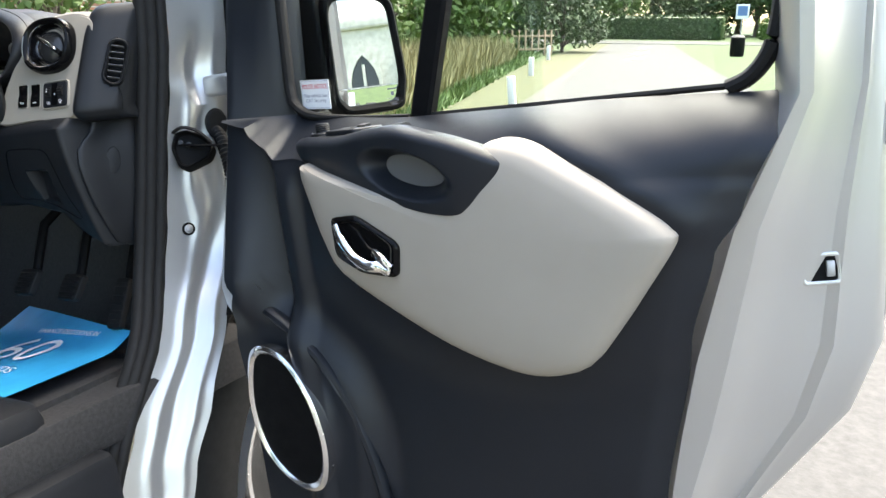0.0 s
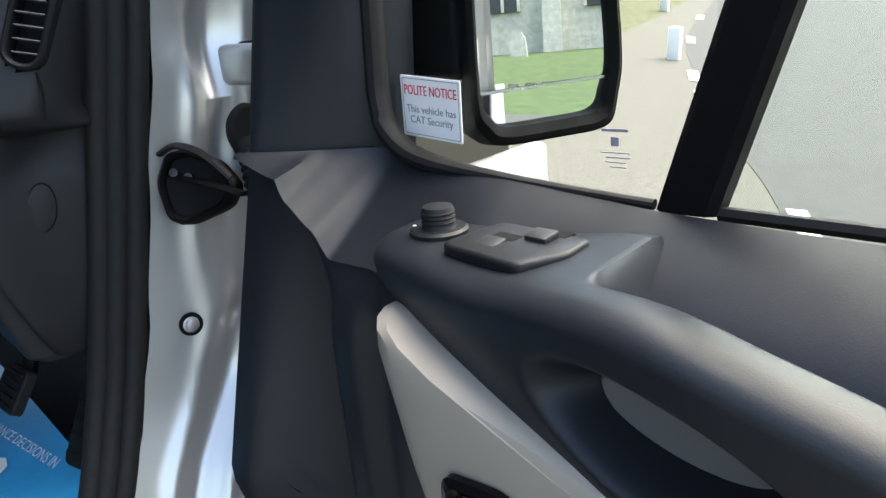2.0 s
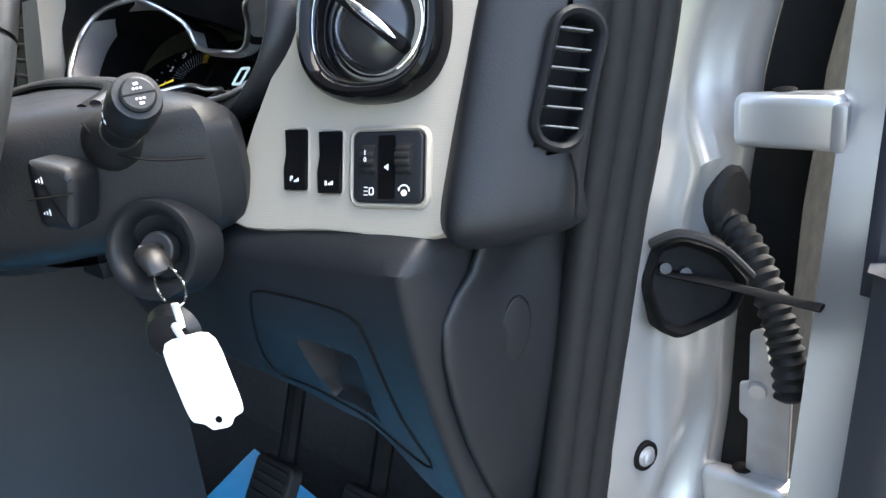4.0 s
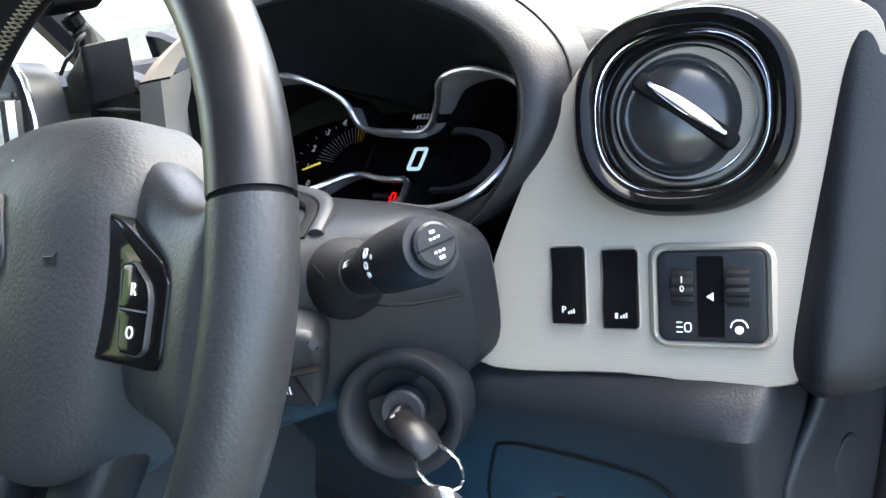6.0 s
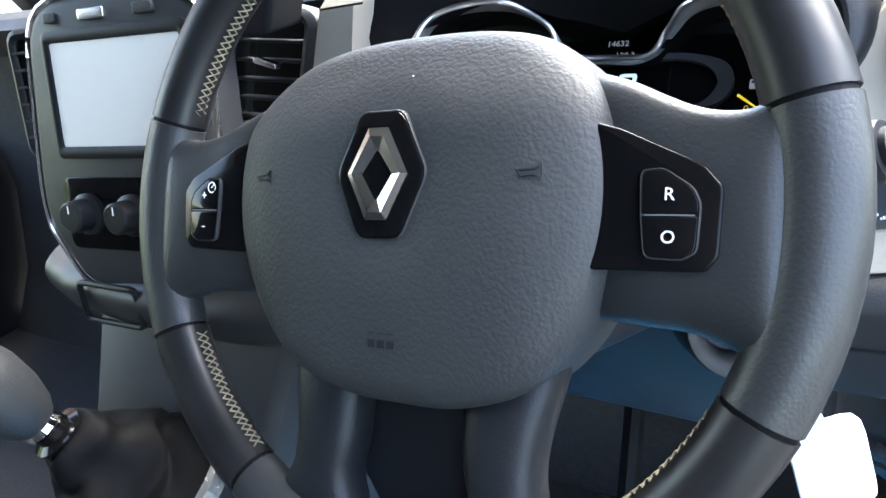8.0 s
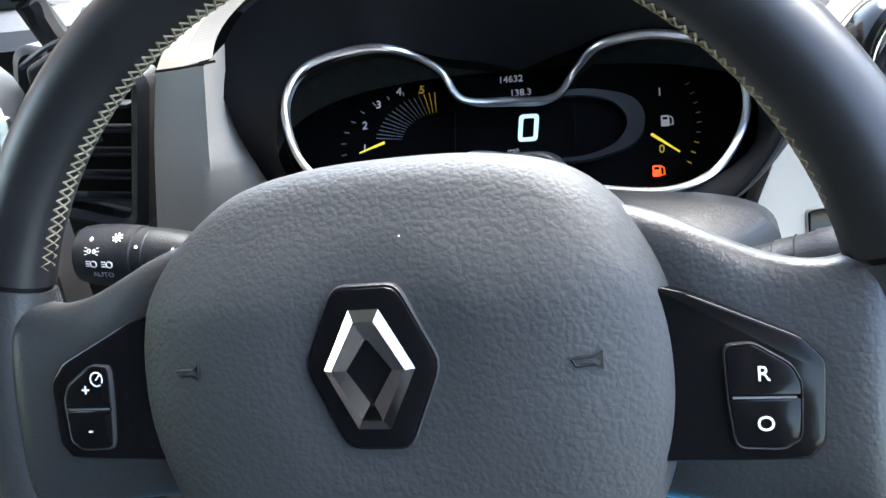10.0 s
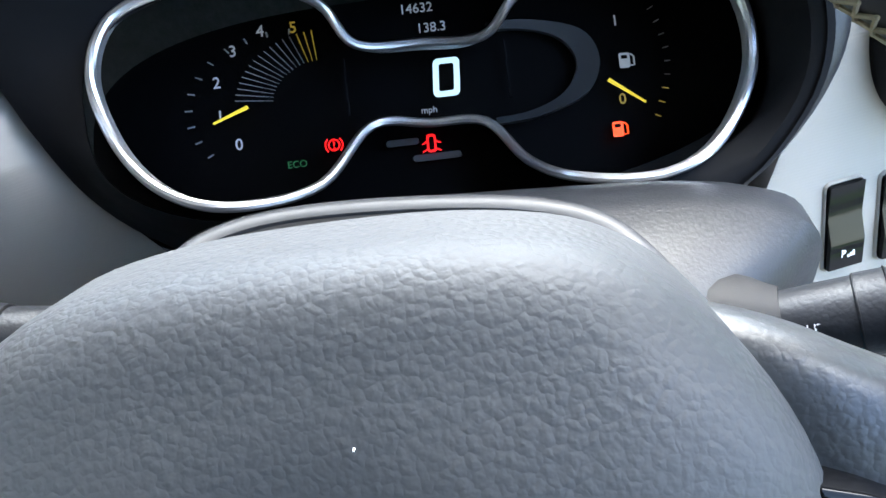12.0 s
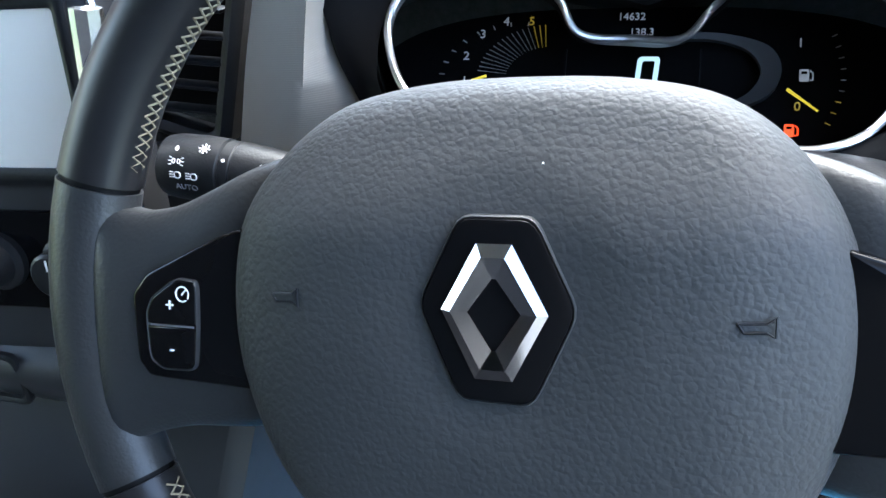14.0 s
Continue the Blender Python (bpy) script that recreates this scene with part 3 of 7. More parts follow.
    part("dial_bevel", skin([cl, inner, [p.lerp(q, 0.4) for p, q in zip(cl, sight)]], caps=False), STEEL, d, "grey bevel inside the chrome line")
    dials(d)
    # right beige panel
    plate = [(0.128, 0.162, -0.115), (0.20, 0.186, -0.119), (0.272, 0.205, -0.119), (0.284, 0.222, -0.08), (0.287, 0.235, -0.04), (0.294, 0.255, 0.0), (0.290, 0.262, 0.028), (0.262, 0.256, 0.040), (0.222, 0.245, 0.042), (0.190, 0.232, 0.034), (0.165, 0.215, 0.008), (0.150, 0.200, -0.026), (0.134, 0.178, -0.072)]
    pl = curve_through(in_frame(B_FRAME, plate), 5)
    bm = dome(pl, ((1.0, -0.012), (1.0, -0.004), (0.985, -0.0005), (0.96, 0.0), (0.5, 0.0)), B_FRAME, back=-0.013)
    part("beige_panel", bm, BEIGE, d, "ribbed beige trim panel")
    switches(d)
    return d


def dials(d):
    def on(x, y, h=0.003):
        return C_FRAME @ pose(x, y, h)
    inv = C_FRAME.inverted()
    def at(p):
        q = inv @ Vector(p)
        return q.x, q.y
    # tachometer figures
    for txt, p, mat in (("5", (-0.051, 0.281, -0.018), DIGIT_Y), ("4", (-0.066, 0.279, -0.017), DIGIT), ("3", (-0.079, 0.272, -0.022), DIGIT), ("2", (-0.087, 0.261, -0.031), DIGIT), ("1", (-0.086, 0.25, -0.042), DIGIT), ("0", (-0.078, 0.241, -0.052), DIGIT)):
        part("figure", letters(txt, 0.0075, on(*at(p))), mat, d)
    cx, cy = at((-0.055, 0.255, -0.042))
    fan_x = cx + 0.017
    for j in range(11):
        a = radians(215 - 13 * j)
        p, q = (cx + 0.0325 * math.cos(a) * 1.35, cy + 0.0325 * math.sin(a)), (cx + 0.035 * math.cos(a) * 1.35, cy + 0.035 * math.sin(a))
        part("tick", tube([on(*p) @ Vector(), on(*q) @ Vector()], 0.0004, 4), DIM, d)
    for j in range(17):
        a = radians(172 - 78 * j / 16)
        p, q = (fan_x + 0.019 * math.cos(a) * 1.25, cy + 0.019 * math.sin(a)), (fan_x + 0.033 * math.cos(a) * 1.25, cy + 0.033 * math.sin(a))
        part("tick", tube([on(*p) @ Vector(), on(*q) @ Vector()], [0.00012, 0.00026], 4), DIGIT_Y if j > 13 else DIM, d)
    a, b = at((-0.089, 0.248, -0.0445)), at((-0.073, 0.254, -0.041))
    part("needle", tube([on(*a, 0.004) @ Vector(), on(*b, 0.004) @ Vector()], [0.0005, 0.0009], 6), NEEDLE, d, "yellow needle")
    a, b = at((0.090, 0.267, -0.052)), at((0.106, 0.260, -0.061))
    part("needle", tube([on(*a, 0.004) @ Vector(), on(*b, 0.004) @ Vector()], [0.0009, 0.0005], 6), NEEDLE, d, "yellow needle")
    # speed
    x, y = at((0.0175, 0.266, -0.042))
    zero = frame_ring(rounded(0.0122, 0.0176, 0.0024), rounded(0.0068, 0.0126, 0.0010), 0.0005, on(x, y) @ Matrix(((1, 0.08, 0, 0), (0, 1, 0, 0), (0, 0, 1, 0), (0, 0, 0, 1))))
    part("speed_figure", zero, LCD, d, "lit pale blue figure")
    part("print", letters("mph", 0.0042, on(*at((0.009, 0.253, -0.0495)))), DIGIT, d)
    part("print", letters("14632", 0.0062, on(*at((0.0055, 0.289, -0.019)))), DIGIT, d)
    part("print", letters("138.3", 0.0062, on(*at((0.012, 0.283, -0.026)))), DIGIT, d)
    # fuel gauge
    part("figure", letters("1", 0.007, on(*at((0.095, 0.287, -0.034)))), DIGIT, d)
    for k in range(9):
        a = k / 8
        x, y = at((0.110 + 0.006 * math.sin(math.pi * a), 0.290 - 0.034 * a, -0.031 - 0.034 * a))
        part("tick", tube([on(x, y) @ Vector(), on(x + 0.0026, y + 0.0014 - 0.0028 * a) @ Vector()], 0.0003, 4), DIGIT_Y if k > 5 else DIM, d)
    part("figure", letters("0", 0.007, on(*at((0.096, 0.261, -0.059)))), DIGIT_Y, d)
    x, y = at((0.099, 0.274, -0.047))
    pump(d, on, x, y, DIGIT, 1.0)
    x, y = at((0.094, 0.251, -0.068))
    pump(d, on, x, y, LAMP_ORANGE, 1.0)
    x, y = at((-0.035, 0.242, -0.057))
    bm = tube([on(x + 0.0025 * math.cos(t), y + 0.0025 * math.sin(t)) @ Vector() for t in (math.tau * j / 16 for j in range(16))], 0.0004, 5, True)
    for s in (1, -1):
        tube([on(x + s * 0.0040 * math.cos(t), y + 0.0040 * math.sin(t)) @ Vector() for t in (-0.8, -0.4, 0, 0.4, 0.8)], 0.0004, 5, bm=bm)
    bar(on(x, y + 0.0005), 0, 0, 0.0006, 0.0022, bm)
    bar(on(x, y - 0.0016), 0, 0, 0.0008, 0.0008, bm)
    part("warning_lamp", bm, LAMP_RED, d, "lit red brake warning lamp")
    x, y = at((0.009, 0.244, -0.062))
    bm = frame_ring(rounded(0.0042, 0.0082, 0.0014), rounded(0.0024, 0.0062, 0.0008), 0.0005, on(x, y))
    for s in (1, -1):
        for dy in (0.001, -0.0025):
            tube([on(x + s * 0.002, y + dy) @ Vector(), on(x + s * 0.0042, y + dy - 0.0012) @ Vector()], 0.0004, 4, bm=bm)
    part("warning_lamp", bm, LAMP_RED, d, "lit red open-door warning lamp")
    for dx, dy, ww in ((-0.013, 0.002, 0.015), (0.002, -0.006, 0.022)):
        part("legend_bar", slab(rounded(ww, 0.003, 0.0014), 0.0004, on(x + dx, y + dy, 0.0015)), DARK_PRINT, d)
    green = glow("lit_green", (0.03, 0.2, 0.07), 0.01)
    part("print", letters("ECO", 0.0045, on(*at((-0.052, 0.235, -0.061)))), green, d)
    # speed window arch
    arc = [(0.03, 0.029), (0.05, 0.028), (0.072, 0.021), (0.079, 0.007), (0.072, -0.008), (0.05, -0.016), (0.03, -0.0175)]
    x0, y0 = at((0.0, 0.262, -0.045))
    arch_x, arch_y = x0 + 0.008, y0 - 0.003
    o = curve_through([(arch_x + x, arch_y + y) for x, y in arc], 5, False)
    i = curve_through([(arch_x + x * 1.0 - (0.010 if x > 0.06 else 0.004 if x > 0.04 else 0.0), arch_y + 0.0055 + (y - 0.0055) * 0.86) for x, y in arc], 5, False)
    bm = skin([[C_FRAME @ Vector((p.x, p.y, h)) for p in row] for row, h in ((o, 0.001), (o, 0.006), (i, 0.0045), (i, 0.001))], closed=False)
    part("window_arch", bm, GREY, d, "grey arch round the speed window")
    for sx in (-0.028, 0.046):
        part("window_edge", box((x0 + sx, y0 + 0.005, 0.002), (0.0008, 0.026, 0.002), m=C_FRAME), MATT, d)


def pump(d, on, x, y, mat, s):
    bm = frame_ring(rounded(0.0048, 0.0068, 0.0008), rounded(0.003, 0.005, 0.0004), 0.0005, on(x - 0.001, y))
    bar(on(x - 0.001, y - 0.0012), 0, 0, 0.0042, 0.004, bm)
    tube([on(x + 0.0018, y + 0.003) @ Vector(), on(x + 0.0033, y + 0.0015) @ Vector(), on(x + 0.0033, y - 0.0025) @ Vector(), on(x + 0.0018, y - 0.0025) @ Vector()], 0.0004, 4, bm=bm)
    part("fuel_mark", bm, mat, d, "lit orange-red fuel warning" if mat is LAMP_ORANGE else "")


def switches(d):
    inv = B_FRAME.inverted()
    # two rocker switches
    for c in ((0.1745, 0.190, -0.0775), (0.1985, 0.1965, -0.079)):
        q = inv @ Vector(c)
        f = B_FRAME @ pose(q.x, q.y, 0)
        s = part("rocker_switch", frame_ring(rounded(0.0185, 0.040, 0.003), rounded(0.0155, 0.0365, 0.002), 0.0022, f, 0.001, -0.001), BEIGE, d, "rocker switch in a beige surround")
        prof = [(-0.0182, 0.0), (-0.0182, 0.0035), (-0.006, 0.0042), (0.004, 0.0018), (0.0182, 0.0030), (0.0182, 0.0)]
        part("rocker", skin([[f @ Vector((x, y, h)) for y, h in prof] for x in (-0.0077, 0.0077)]), GLOSS, s, "gloss black rocker")
        bm = letters("P", 0.0046, f @ pose(-0.0018, -0.0115, 0.0041)) if c[0] < 0.18 else bar(f, -0.0016, -0.0122, 0.0012, 0.0026, d=0.0084)
        for j in range(3):
            bar(f, 0.0006 + 0.0012 * j, -0.0128 + 0.0004 * j, 0.0007, 0.0012 + 0.0005 * j, bm, d=0.0084)
        part("print", bm, MARK, s)
    # headlamp and dimmer wheels
    q = inv @ Vector((0.2375, 0.2065, -0.0815))
    f = B_FRAME @ pose(q.x, q.y, 0)
    s = part("dimmer_unit", frame_ring(rounded(0.054, 0.0475, 0.008), rounded(0.0455, 0.0405, 0.004), 0.0042, f, 0.002, -0.001), BEIGE, d, "thumbwheel unit in a raised beige surround")
    part("plate", slab(rounded(0.0455, 0.0405, 0.004), 0.004, f, 0.001), DARK, s, "dark grey plate")
    for x in (-0.0115, 0.0115):
        part("slot", slab(rounded(0.0112, 0.036, 0.001), 0.0004, f, base=0.004), MATT, s)
        wheel = lathe([(0.0002, -0.0047), (0.0118, -0.0047), (0.0121, -0.004), (0.0121, 0.004), (0.0118, 0.0047), (0.0002, 0.0047)], None, 48)
        for v in wheel.verts:
            if round(math.atan2(v.co.y, v.co.x) / math.tau * 48) % 3 == 0:
                v.co.x, v.co.y = v.co.x * 0.92, v.co.y * 0.92
        bmesh.ops.transform(wheel, matrix=f @ pose(x, 0.0045, -0.0035) @ pose(0, 0, 0, 0, 90, 0), verts=wheel.verts)
        part("thumbwheel", wheel, RUBBER, s, "black ribbed thumbwheel")
    part("print", letters("1\n0", 0.0040, f @ pose(-0.0115, 0.0060, 0.0093)), MARK, s)
    bm = frame_ring(rounded(0.0032, 0.0046, 0.0014, 3, -0.0100, -0.0138), rounded(0.0022, 0.0034, 0.0009, 3, -0.0100, -0.0138), 0.0005, f, base=0.0042)
    for y in (-0.0022, 0.0, 0.0022):
        bar(f @ pose(0, 0, 0.0044), -0.0136, -0.0138 + y, 0.0026, 0.0005, bm)
    part("print", bm, MARK, s)
    bm = tube([f @ Vector((0.0115 + 0.0035 * math.cos(t), -0.0135 + 0.0035 * math.sin(t), 0.0046)) for t in (0, 0.6, 1.2, 1.9, 2.5, 3.14)], 0.0004, 4)
    part("print", lathe([(0.0018, 0.0042), (0.0018, 0.0048)], f @ pose(0.0115, -0.0145, 0), 12, bm=bm), MARK, s)
    tri = slab([(-0.0018, 0.0), (0.0012, 0.002), (0.0012, -0.002)], 0.0006, f, base=0.0040)
    part("print", tri, MARK, s)
    # round air vent
    q = inv @ Vector((0.2195, 0.2325, -0.006))
    f = B_FRAME @ pose(q.x, q.y, 0.0105)
    v = part("round_vent", lathe([(0.0350, -0.014), (0.0352, -0.002), (0.0366, 0.0025), (0.0392, 0.0060), (0.0420, 0.0074), (0.0448, 0.0062), (0.0468, 0.0020), (0.0476, -0.005), (0.0476, -0.012)], f, 64, 0.95, 2.5, caps=False), GLOSS, d, "gloss black round air vent")
    part("vent_ring", lathe([(0.0352, -0.002), (0.0358, 0.0012), (0.0364, 0.0024), (0.0370, 0.0026), (0.0366, -0.002)], f, 64, 0.96, 2.4, caps=False), CHROME, v, "thin chrome ring")
    part("vent_throat", lathe([(0.0356, -0.001), (0.0335, -0.0060), (0.0318, -0.0130), (0.0310, -0.024), (0.001, -0.026)], f, 48, 0.97, 2.15, caps=False), GLOSS, v)
    part("vent_ring", lathe([(0.0292, -0.018), (0.0296, -0.0085), (0.0304, -0.0066), (0.0313, -0.0070), (0.0318, -0.018)], f, 48, 0.97, caps=False), CHROME, v, "chrome inner ring")
    tilt = f @ pose(0, 0, -0.0100, -9, 8, -38)
    part("vent_flap", lathe([(0.0280, -0.009), (0.0279, -0.002), (0.0268, 0.0010), (0.0235, 0.0050), (0.018, 0.0084), (0.010, 0.0108), (0.001, 0.0114)], tilt, 48), VENT, v, "dark convex flap")
    part("flap_groove", slab(rounded(0.0520, 0.0080, 0.003), 0.0100, tilt, 0.0012, base=0.0022), MATT, v, "black band across the flap")
    blade = curve_through([(-0.0205, 0.0004), (-0.012, 0.0028), (0.0, 0.0036), (0.012, 0.0028), (0.0205, 0.0004), (0.012, -0.0014), (0.0, -0.0020), (-0.012, -0.0014)], 4)
    part("vent_blade", slab(blade, 0.0042, tilt, 0.0014, base=0.0116), CHROME, v, "chrome blade")


dashboard()


# ---- rest of the dashboard ----
def dash_rest():
    d = bpy.data.objects["dashboard"]
    # top cover, rolled over the front edge, swelling over the instruments
    tops = ((-1.30, 0.045), (-0.22, 0.046), (-0.17, 0.058), (-0.12, 0.078), (-0.05, 0.089), (0.03, 0.086), (0.08, 0.074), (0.115, 0.055), (0.145, 0.038), (0.19, 0.024), (0.25, 0.015), (0.34, 0.010))
    rings = []
    for i in range(121):
        x = -1.30 + 1.585 * i / 120
        hump = math.exp(-((x - 0.0) / 0.15) ** 4)
        zt = smooth_rows(tops, x)[0]
        yf = 0.262 - 0.005 * hump
        rings.append([(x, yf + 0.02, zt - 0.045), (x, yf, zt - 0.012), (x, yf + 0.012, zt - 0.002), (x, 0.31, zt), (x, 0.36, zt - 0.003 - 0.004 * hump), (x, 0.45, 0.75 * zt - 0.006), (x, 0.60, 0.3 * zt - 0.008), (x, 0.80, -0.025), (x, 0.80, -0.06)])
    part("top_cover", skin(rings, closed=False), DARK, d, "grained dark grey top cover")
    # pale end of the right panel that rolls over the top
    edge = curve_through([(0.152, 0.206, -0.018), (0.166, 0.218, 0.010), (0.190, 0.233, 0.034), (0.222, 0.246, 0.0425), (0.262, 0.257, 0.0405), (0.292, 0.264, 0.026)], 5, False)
    roll = [[p + Vector((0, 0.003, -0.004)), p + Vector((0, 0.005, 0.0005)), p + Vector((0, 0.012, 0.004)), p + Vector((0, 0.026, 0.0045)), p + Vector((0.003, 0.045, -0.002)), p + Vector((0.004, 0.06, -0.03))] for p in edge]
    part("panel_top", skin(roll, closed=False), BEIGE, d, "pale beige top of the vent panel")
    # right end cap with a slim vent
    f = plane_frame((0.3180, 0.2700, -0.0435), (0.80, -0.56, 0.20)) @ pose(0, 0, 0, 0, 0, -22)
    sec = []
    for z, yo, xo in ((0.056, 0.10, -0.01), (0.052, 0.075, -0.003), (0.040, 0.056, 0.0), (0.015, 0.040, 0.0), (-0.03, 0.020, 0.0), (-0.075, 0.0, 0.0), (-0.108, -0.013, 0.0), (-0.120, -0.010, -0.002), (-0.128, 0.0, -0.006), (-0.132, 0.016, -0.014), (-0.131, 0.05, -0.03)):
        pts = [(0.270 + xo * 0.3, 0.222 + yo, z), (0.284 + xo * 0.5, 0.215 + yo, z), (0.300 + xo, 0.226 + yo, z), (0.312 + xo, 0.244 + yo, z), (0.3185 + xo, 0.256 + yo, z), (0.3225 + xo, 0.268 + yo, z), (0.320 + xo, 0.288 + yo, z), (0.308 + xo, 0.312 + yo, z)]
        sec.append(curve_through(pts, 7, False))
    sec = list(zip(*[curve_through(list(c), 7, False) for c in zip(*sec)]))
    back, hollow = f.inverted(), []
    for row in sec:
        out = []
        for p in row:
            q = back @ Vector(p)
            if math.hypot(max(abs(q.x) - 0.001, 0), max(abs(q.y) - 0.0235, 0)) < 0.0125 and abs(q.z) < 0.03:
                q.z = -0.020
            out.append(f @ q)
        hollow.append(out)
    part("end_cap", skin(hollow, closed=False), DARK, d, "grained dark grey end cap")
    seam = curve_through([(0.3235, 0.262, -0.082), (0.3265, 0.262, -0.098), (0.327, 0.258, -0.118)], 4, False)
    part("cap_seam", tube(seam, 0.0009, 5), MATT, d)
    ring_o, ring_i = rounded(0.033, 0.079, 0.015, 6), rounded(0.0225, 0.068, 0.010, 6)
    v = part("side_vent", frame_ring(ring_o, ring_i, 0.029, f, 0.003, -0.020), DARK, d, "slim dark side vent")
    part("vent_back", slab(ring_i, 0.001, f, base=-0.016), MATT, v)
    for j in range(6):
        part("slat", box((0, -0.0255 + 0.0104 * j, 0.002), (0.0222, 0.0010, 0.008), 0.0003, m=f @ pose(0, 0, 0, 0, 0, 8)), CUP_GREY, v, "thin grey slat")
    # knee panel below the beige panel, with a crest down its outer edge
    def knee_bottom(x):
        return lerp_rows(((-0.10, -0.25), (0.10, -0.252), (0.18, -0.270), (0.24, -0.318), (0.27, -0.336)), x)[0]

    def knee_y(x, z):
        g = min(max((-0.135 - z) / (-0.135 - knee_bottom(x)), 0), 1)
        return 0.152 + 0.036 * g ** 1.6 + 0.165 * max(0, x - 0.10)
    cup = [(0.159, -0.1955), (0.211, -0.1985), (0.2035, -0.2560), (0.160, -0.2500)]

    def dent(x, z):
        """A sloping finger recess with steep sides."""
        inside = 1.0
        for i in range(4):
            a, b = Vector(cup[i]), Vector(cup[(i + 1) % 4])
            t = (b - a).normalized()
            inside = min(inside, (Vector((x, z)) - a).dot(Vector((t.y, -t.x))))
        return (0.010 + 0.012 * step(-0.25, -0.20, z)) * step(0.0, 0.0045, inside)
    sec = []
    for x, out in [(-0.08 + 0.018 * i, 0.0) for i in range(13)] + [(0.1400 + 0.0026 * i, 0.0) for i in range(36)] + [(0.2380, 0.0), (0.2480, 0.0), (0.2575, 0.0), (0.2605, 0.0006), (0.2630, 0.003), (0.2650, 0.008), (0.2665, 0.016), (0.268, 0.030), (0.270, 0.07)]:
        zb = knee_bottom(x)
        lead = 0.165 * max(0, x - 0.10)
        rise = 0.012 * step(0.235, 0.266, x)
        row = [(x, y + lead + out + 0.6 * rise, z) for y, z in ((0.200, -0.114), (0.178, -0.117), (0.164, -0.121), (0.156, -0.127))]
        row += [(x, knee_y(x, z) + out + dent(x, z), z) for z in (-0.135 + (zb + 0.135) * i / 60 for i in range(61))]
        row += [(x, knee_y(x, zb) + out + 0.010, zb - 0.006), (x, knee_y(x, zb) + out + 0.09, zb - 0.004)]
        sec.append(row)
    part("knee_panel", skin(sec, closed=False), DARK, d, "grained dark grey knee panel")
    # fuse lid round the finger recess
    lid = curve_through([Vector(p) for p in ((0.130, -0.173), (0.142, -0.1605), (0.168, -0.1600), (0.200, -0.1625), (0.2190, -0.1675), (0.2265, -0.184), (0.232, -0.243), (0.241, -0.284), (0.205, -0.270), (0.150, -0.248), (0.106, -0.238))], 4)
    part("lid_seam", tube([(p.x, knee_y(p.x, p.y) - 0.0002, p.y) for p in lid], 0.0011, 6, True), MATT, d, "dark seam round the fuse lid")
    # side wing beside the knee panel
    sec = []
    for z, x0, y0 in ((-0.120, 0.276, 0.236), (-0.134, 0.274, 0.232), (-0.148, 0.271, 0.226), (-0.160, 0.268, 0.212), (-0.173, 0.266, 0.202), (-0.195, 0.267, 0.198), (-0.223, 0.268, 0.200), (-0.26, 0.268, 0.208), (-0.30, 0.267, 0.222), (-0.334, 0.265, 0.236), (-0.345, 0.264, 0.262)):
        sec.append(curve_through([(x0 - 0.006, y0 + 0.03, z), (x0 - 0.003, y0 + 0.006, z), (x0 + 0.0015, y0, z), (x0 + 0.006, y0 + 0.008, z), (0.277 + 0.2 * (x0 - 0.266), y0 + 0.045, z), (0.287, y0 + 0.085, z), (0.296, y0 + 0.13, z), (0.300, y0 + 0.2, z)], 4, False))
    part("side_wing", skin(sec, closed=False), DARK, d, "dark grey side wing")
    cap = plane_frame((0.2790, 0.2545, -0.197), (0.955, -0.285, 0.0)) @ pose(0, 0, 0, 0, 0, -12)
    oval = [(0.0115 * math.cos(t), 0.0215 * math.sin(t)) for t in (math.tau * j / 24 for j in range(24))]
    part("blanking_cap", slab(oval, 0.0022, cap, 0.0008, base=-0.001), DARK, d)
    part("cap_seam", tube([cap @ Vector((x * 1.03, y * 1.02, 0.0)) for x, y in oval], 0.0007, 5, True), MATT, d)
    # left beige strip between the instruments and the centre vent
    left = [(-0.168, 0.186, 0.037), (-0.182, 0.182, -0.002), (-0.195, 0.178, -0.045), (-0.215, 0.170, -0.115)]
    mid = [(-0.140, 0.188, 0.038), (-0.149, 0.184, -0.002), (-0.158, 0.178, -0.045), (-0.178, 0.166, -0.115)]
    right = [(-0.138, 0.212, 0.042), (-0.143, 0.204, -0.002), (-0.116, 0.190, -0.045), (-0.060, 0.180, -0.115)]
    cols = [curve_through(c, 6, False) for c in ([Vector(p) + Vector((0, 0.05, 0)) for p in left], left, [Vector(p) + Vector((0.008, -0.001, 0)) for p in left], [Vector(p) - Vector((0.006, 0, 0)) for p in mid], mid, right)]
    part("beige_strip", skin(cols, closed=False), BEIGE, d, "ribbed beige strip beside the instruments")
    topc = [[(-0.168, 0.187, 0.038), (-0.152, 0.1865, 0.039), (-0.139, 0.197, 0.039)], [(-0.163, 0.200, 0.050), (-0.148, 0.197, 0.050), (-0.137, 0.205, 0.048)], [(-0.150, 0.224, 0.066), (-0.137, 0.213, 0.063), (-0.128, 0.214, 0.058)], [(-0.128, 0.245, 0.080), (-0.115, 0.230, 0.077), (-0.108, 0.226, 0.070)], [(-0.09, 0.27, 0.090), (-0.078, 0.25, 0.086), (-0.07, 0.236, 0.078)]]
    cols = [curve_through(c, 5, False) for c in zip(*topc)]
    part("strip_top", skin(cols, closed=False), BEIGE, d, "smooth beige top of the strip")
    part("strip_seam", tube([(-0.168, 0.1862, 0.0375), (-0.152, 0.1862, 0.0385), (-0.135, 0.1925, 0.0388)], 0.0008, 5), MATT, d)
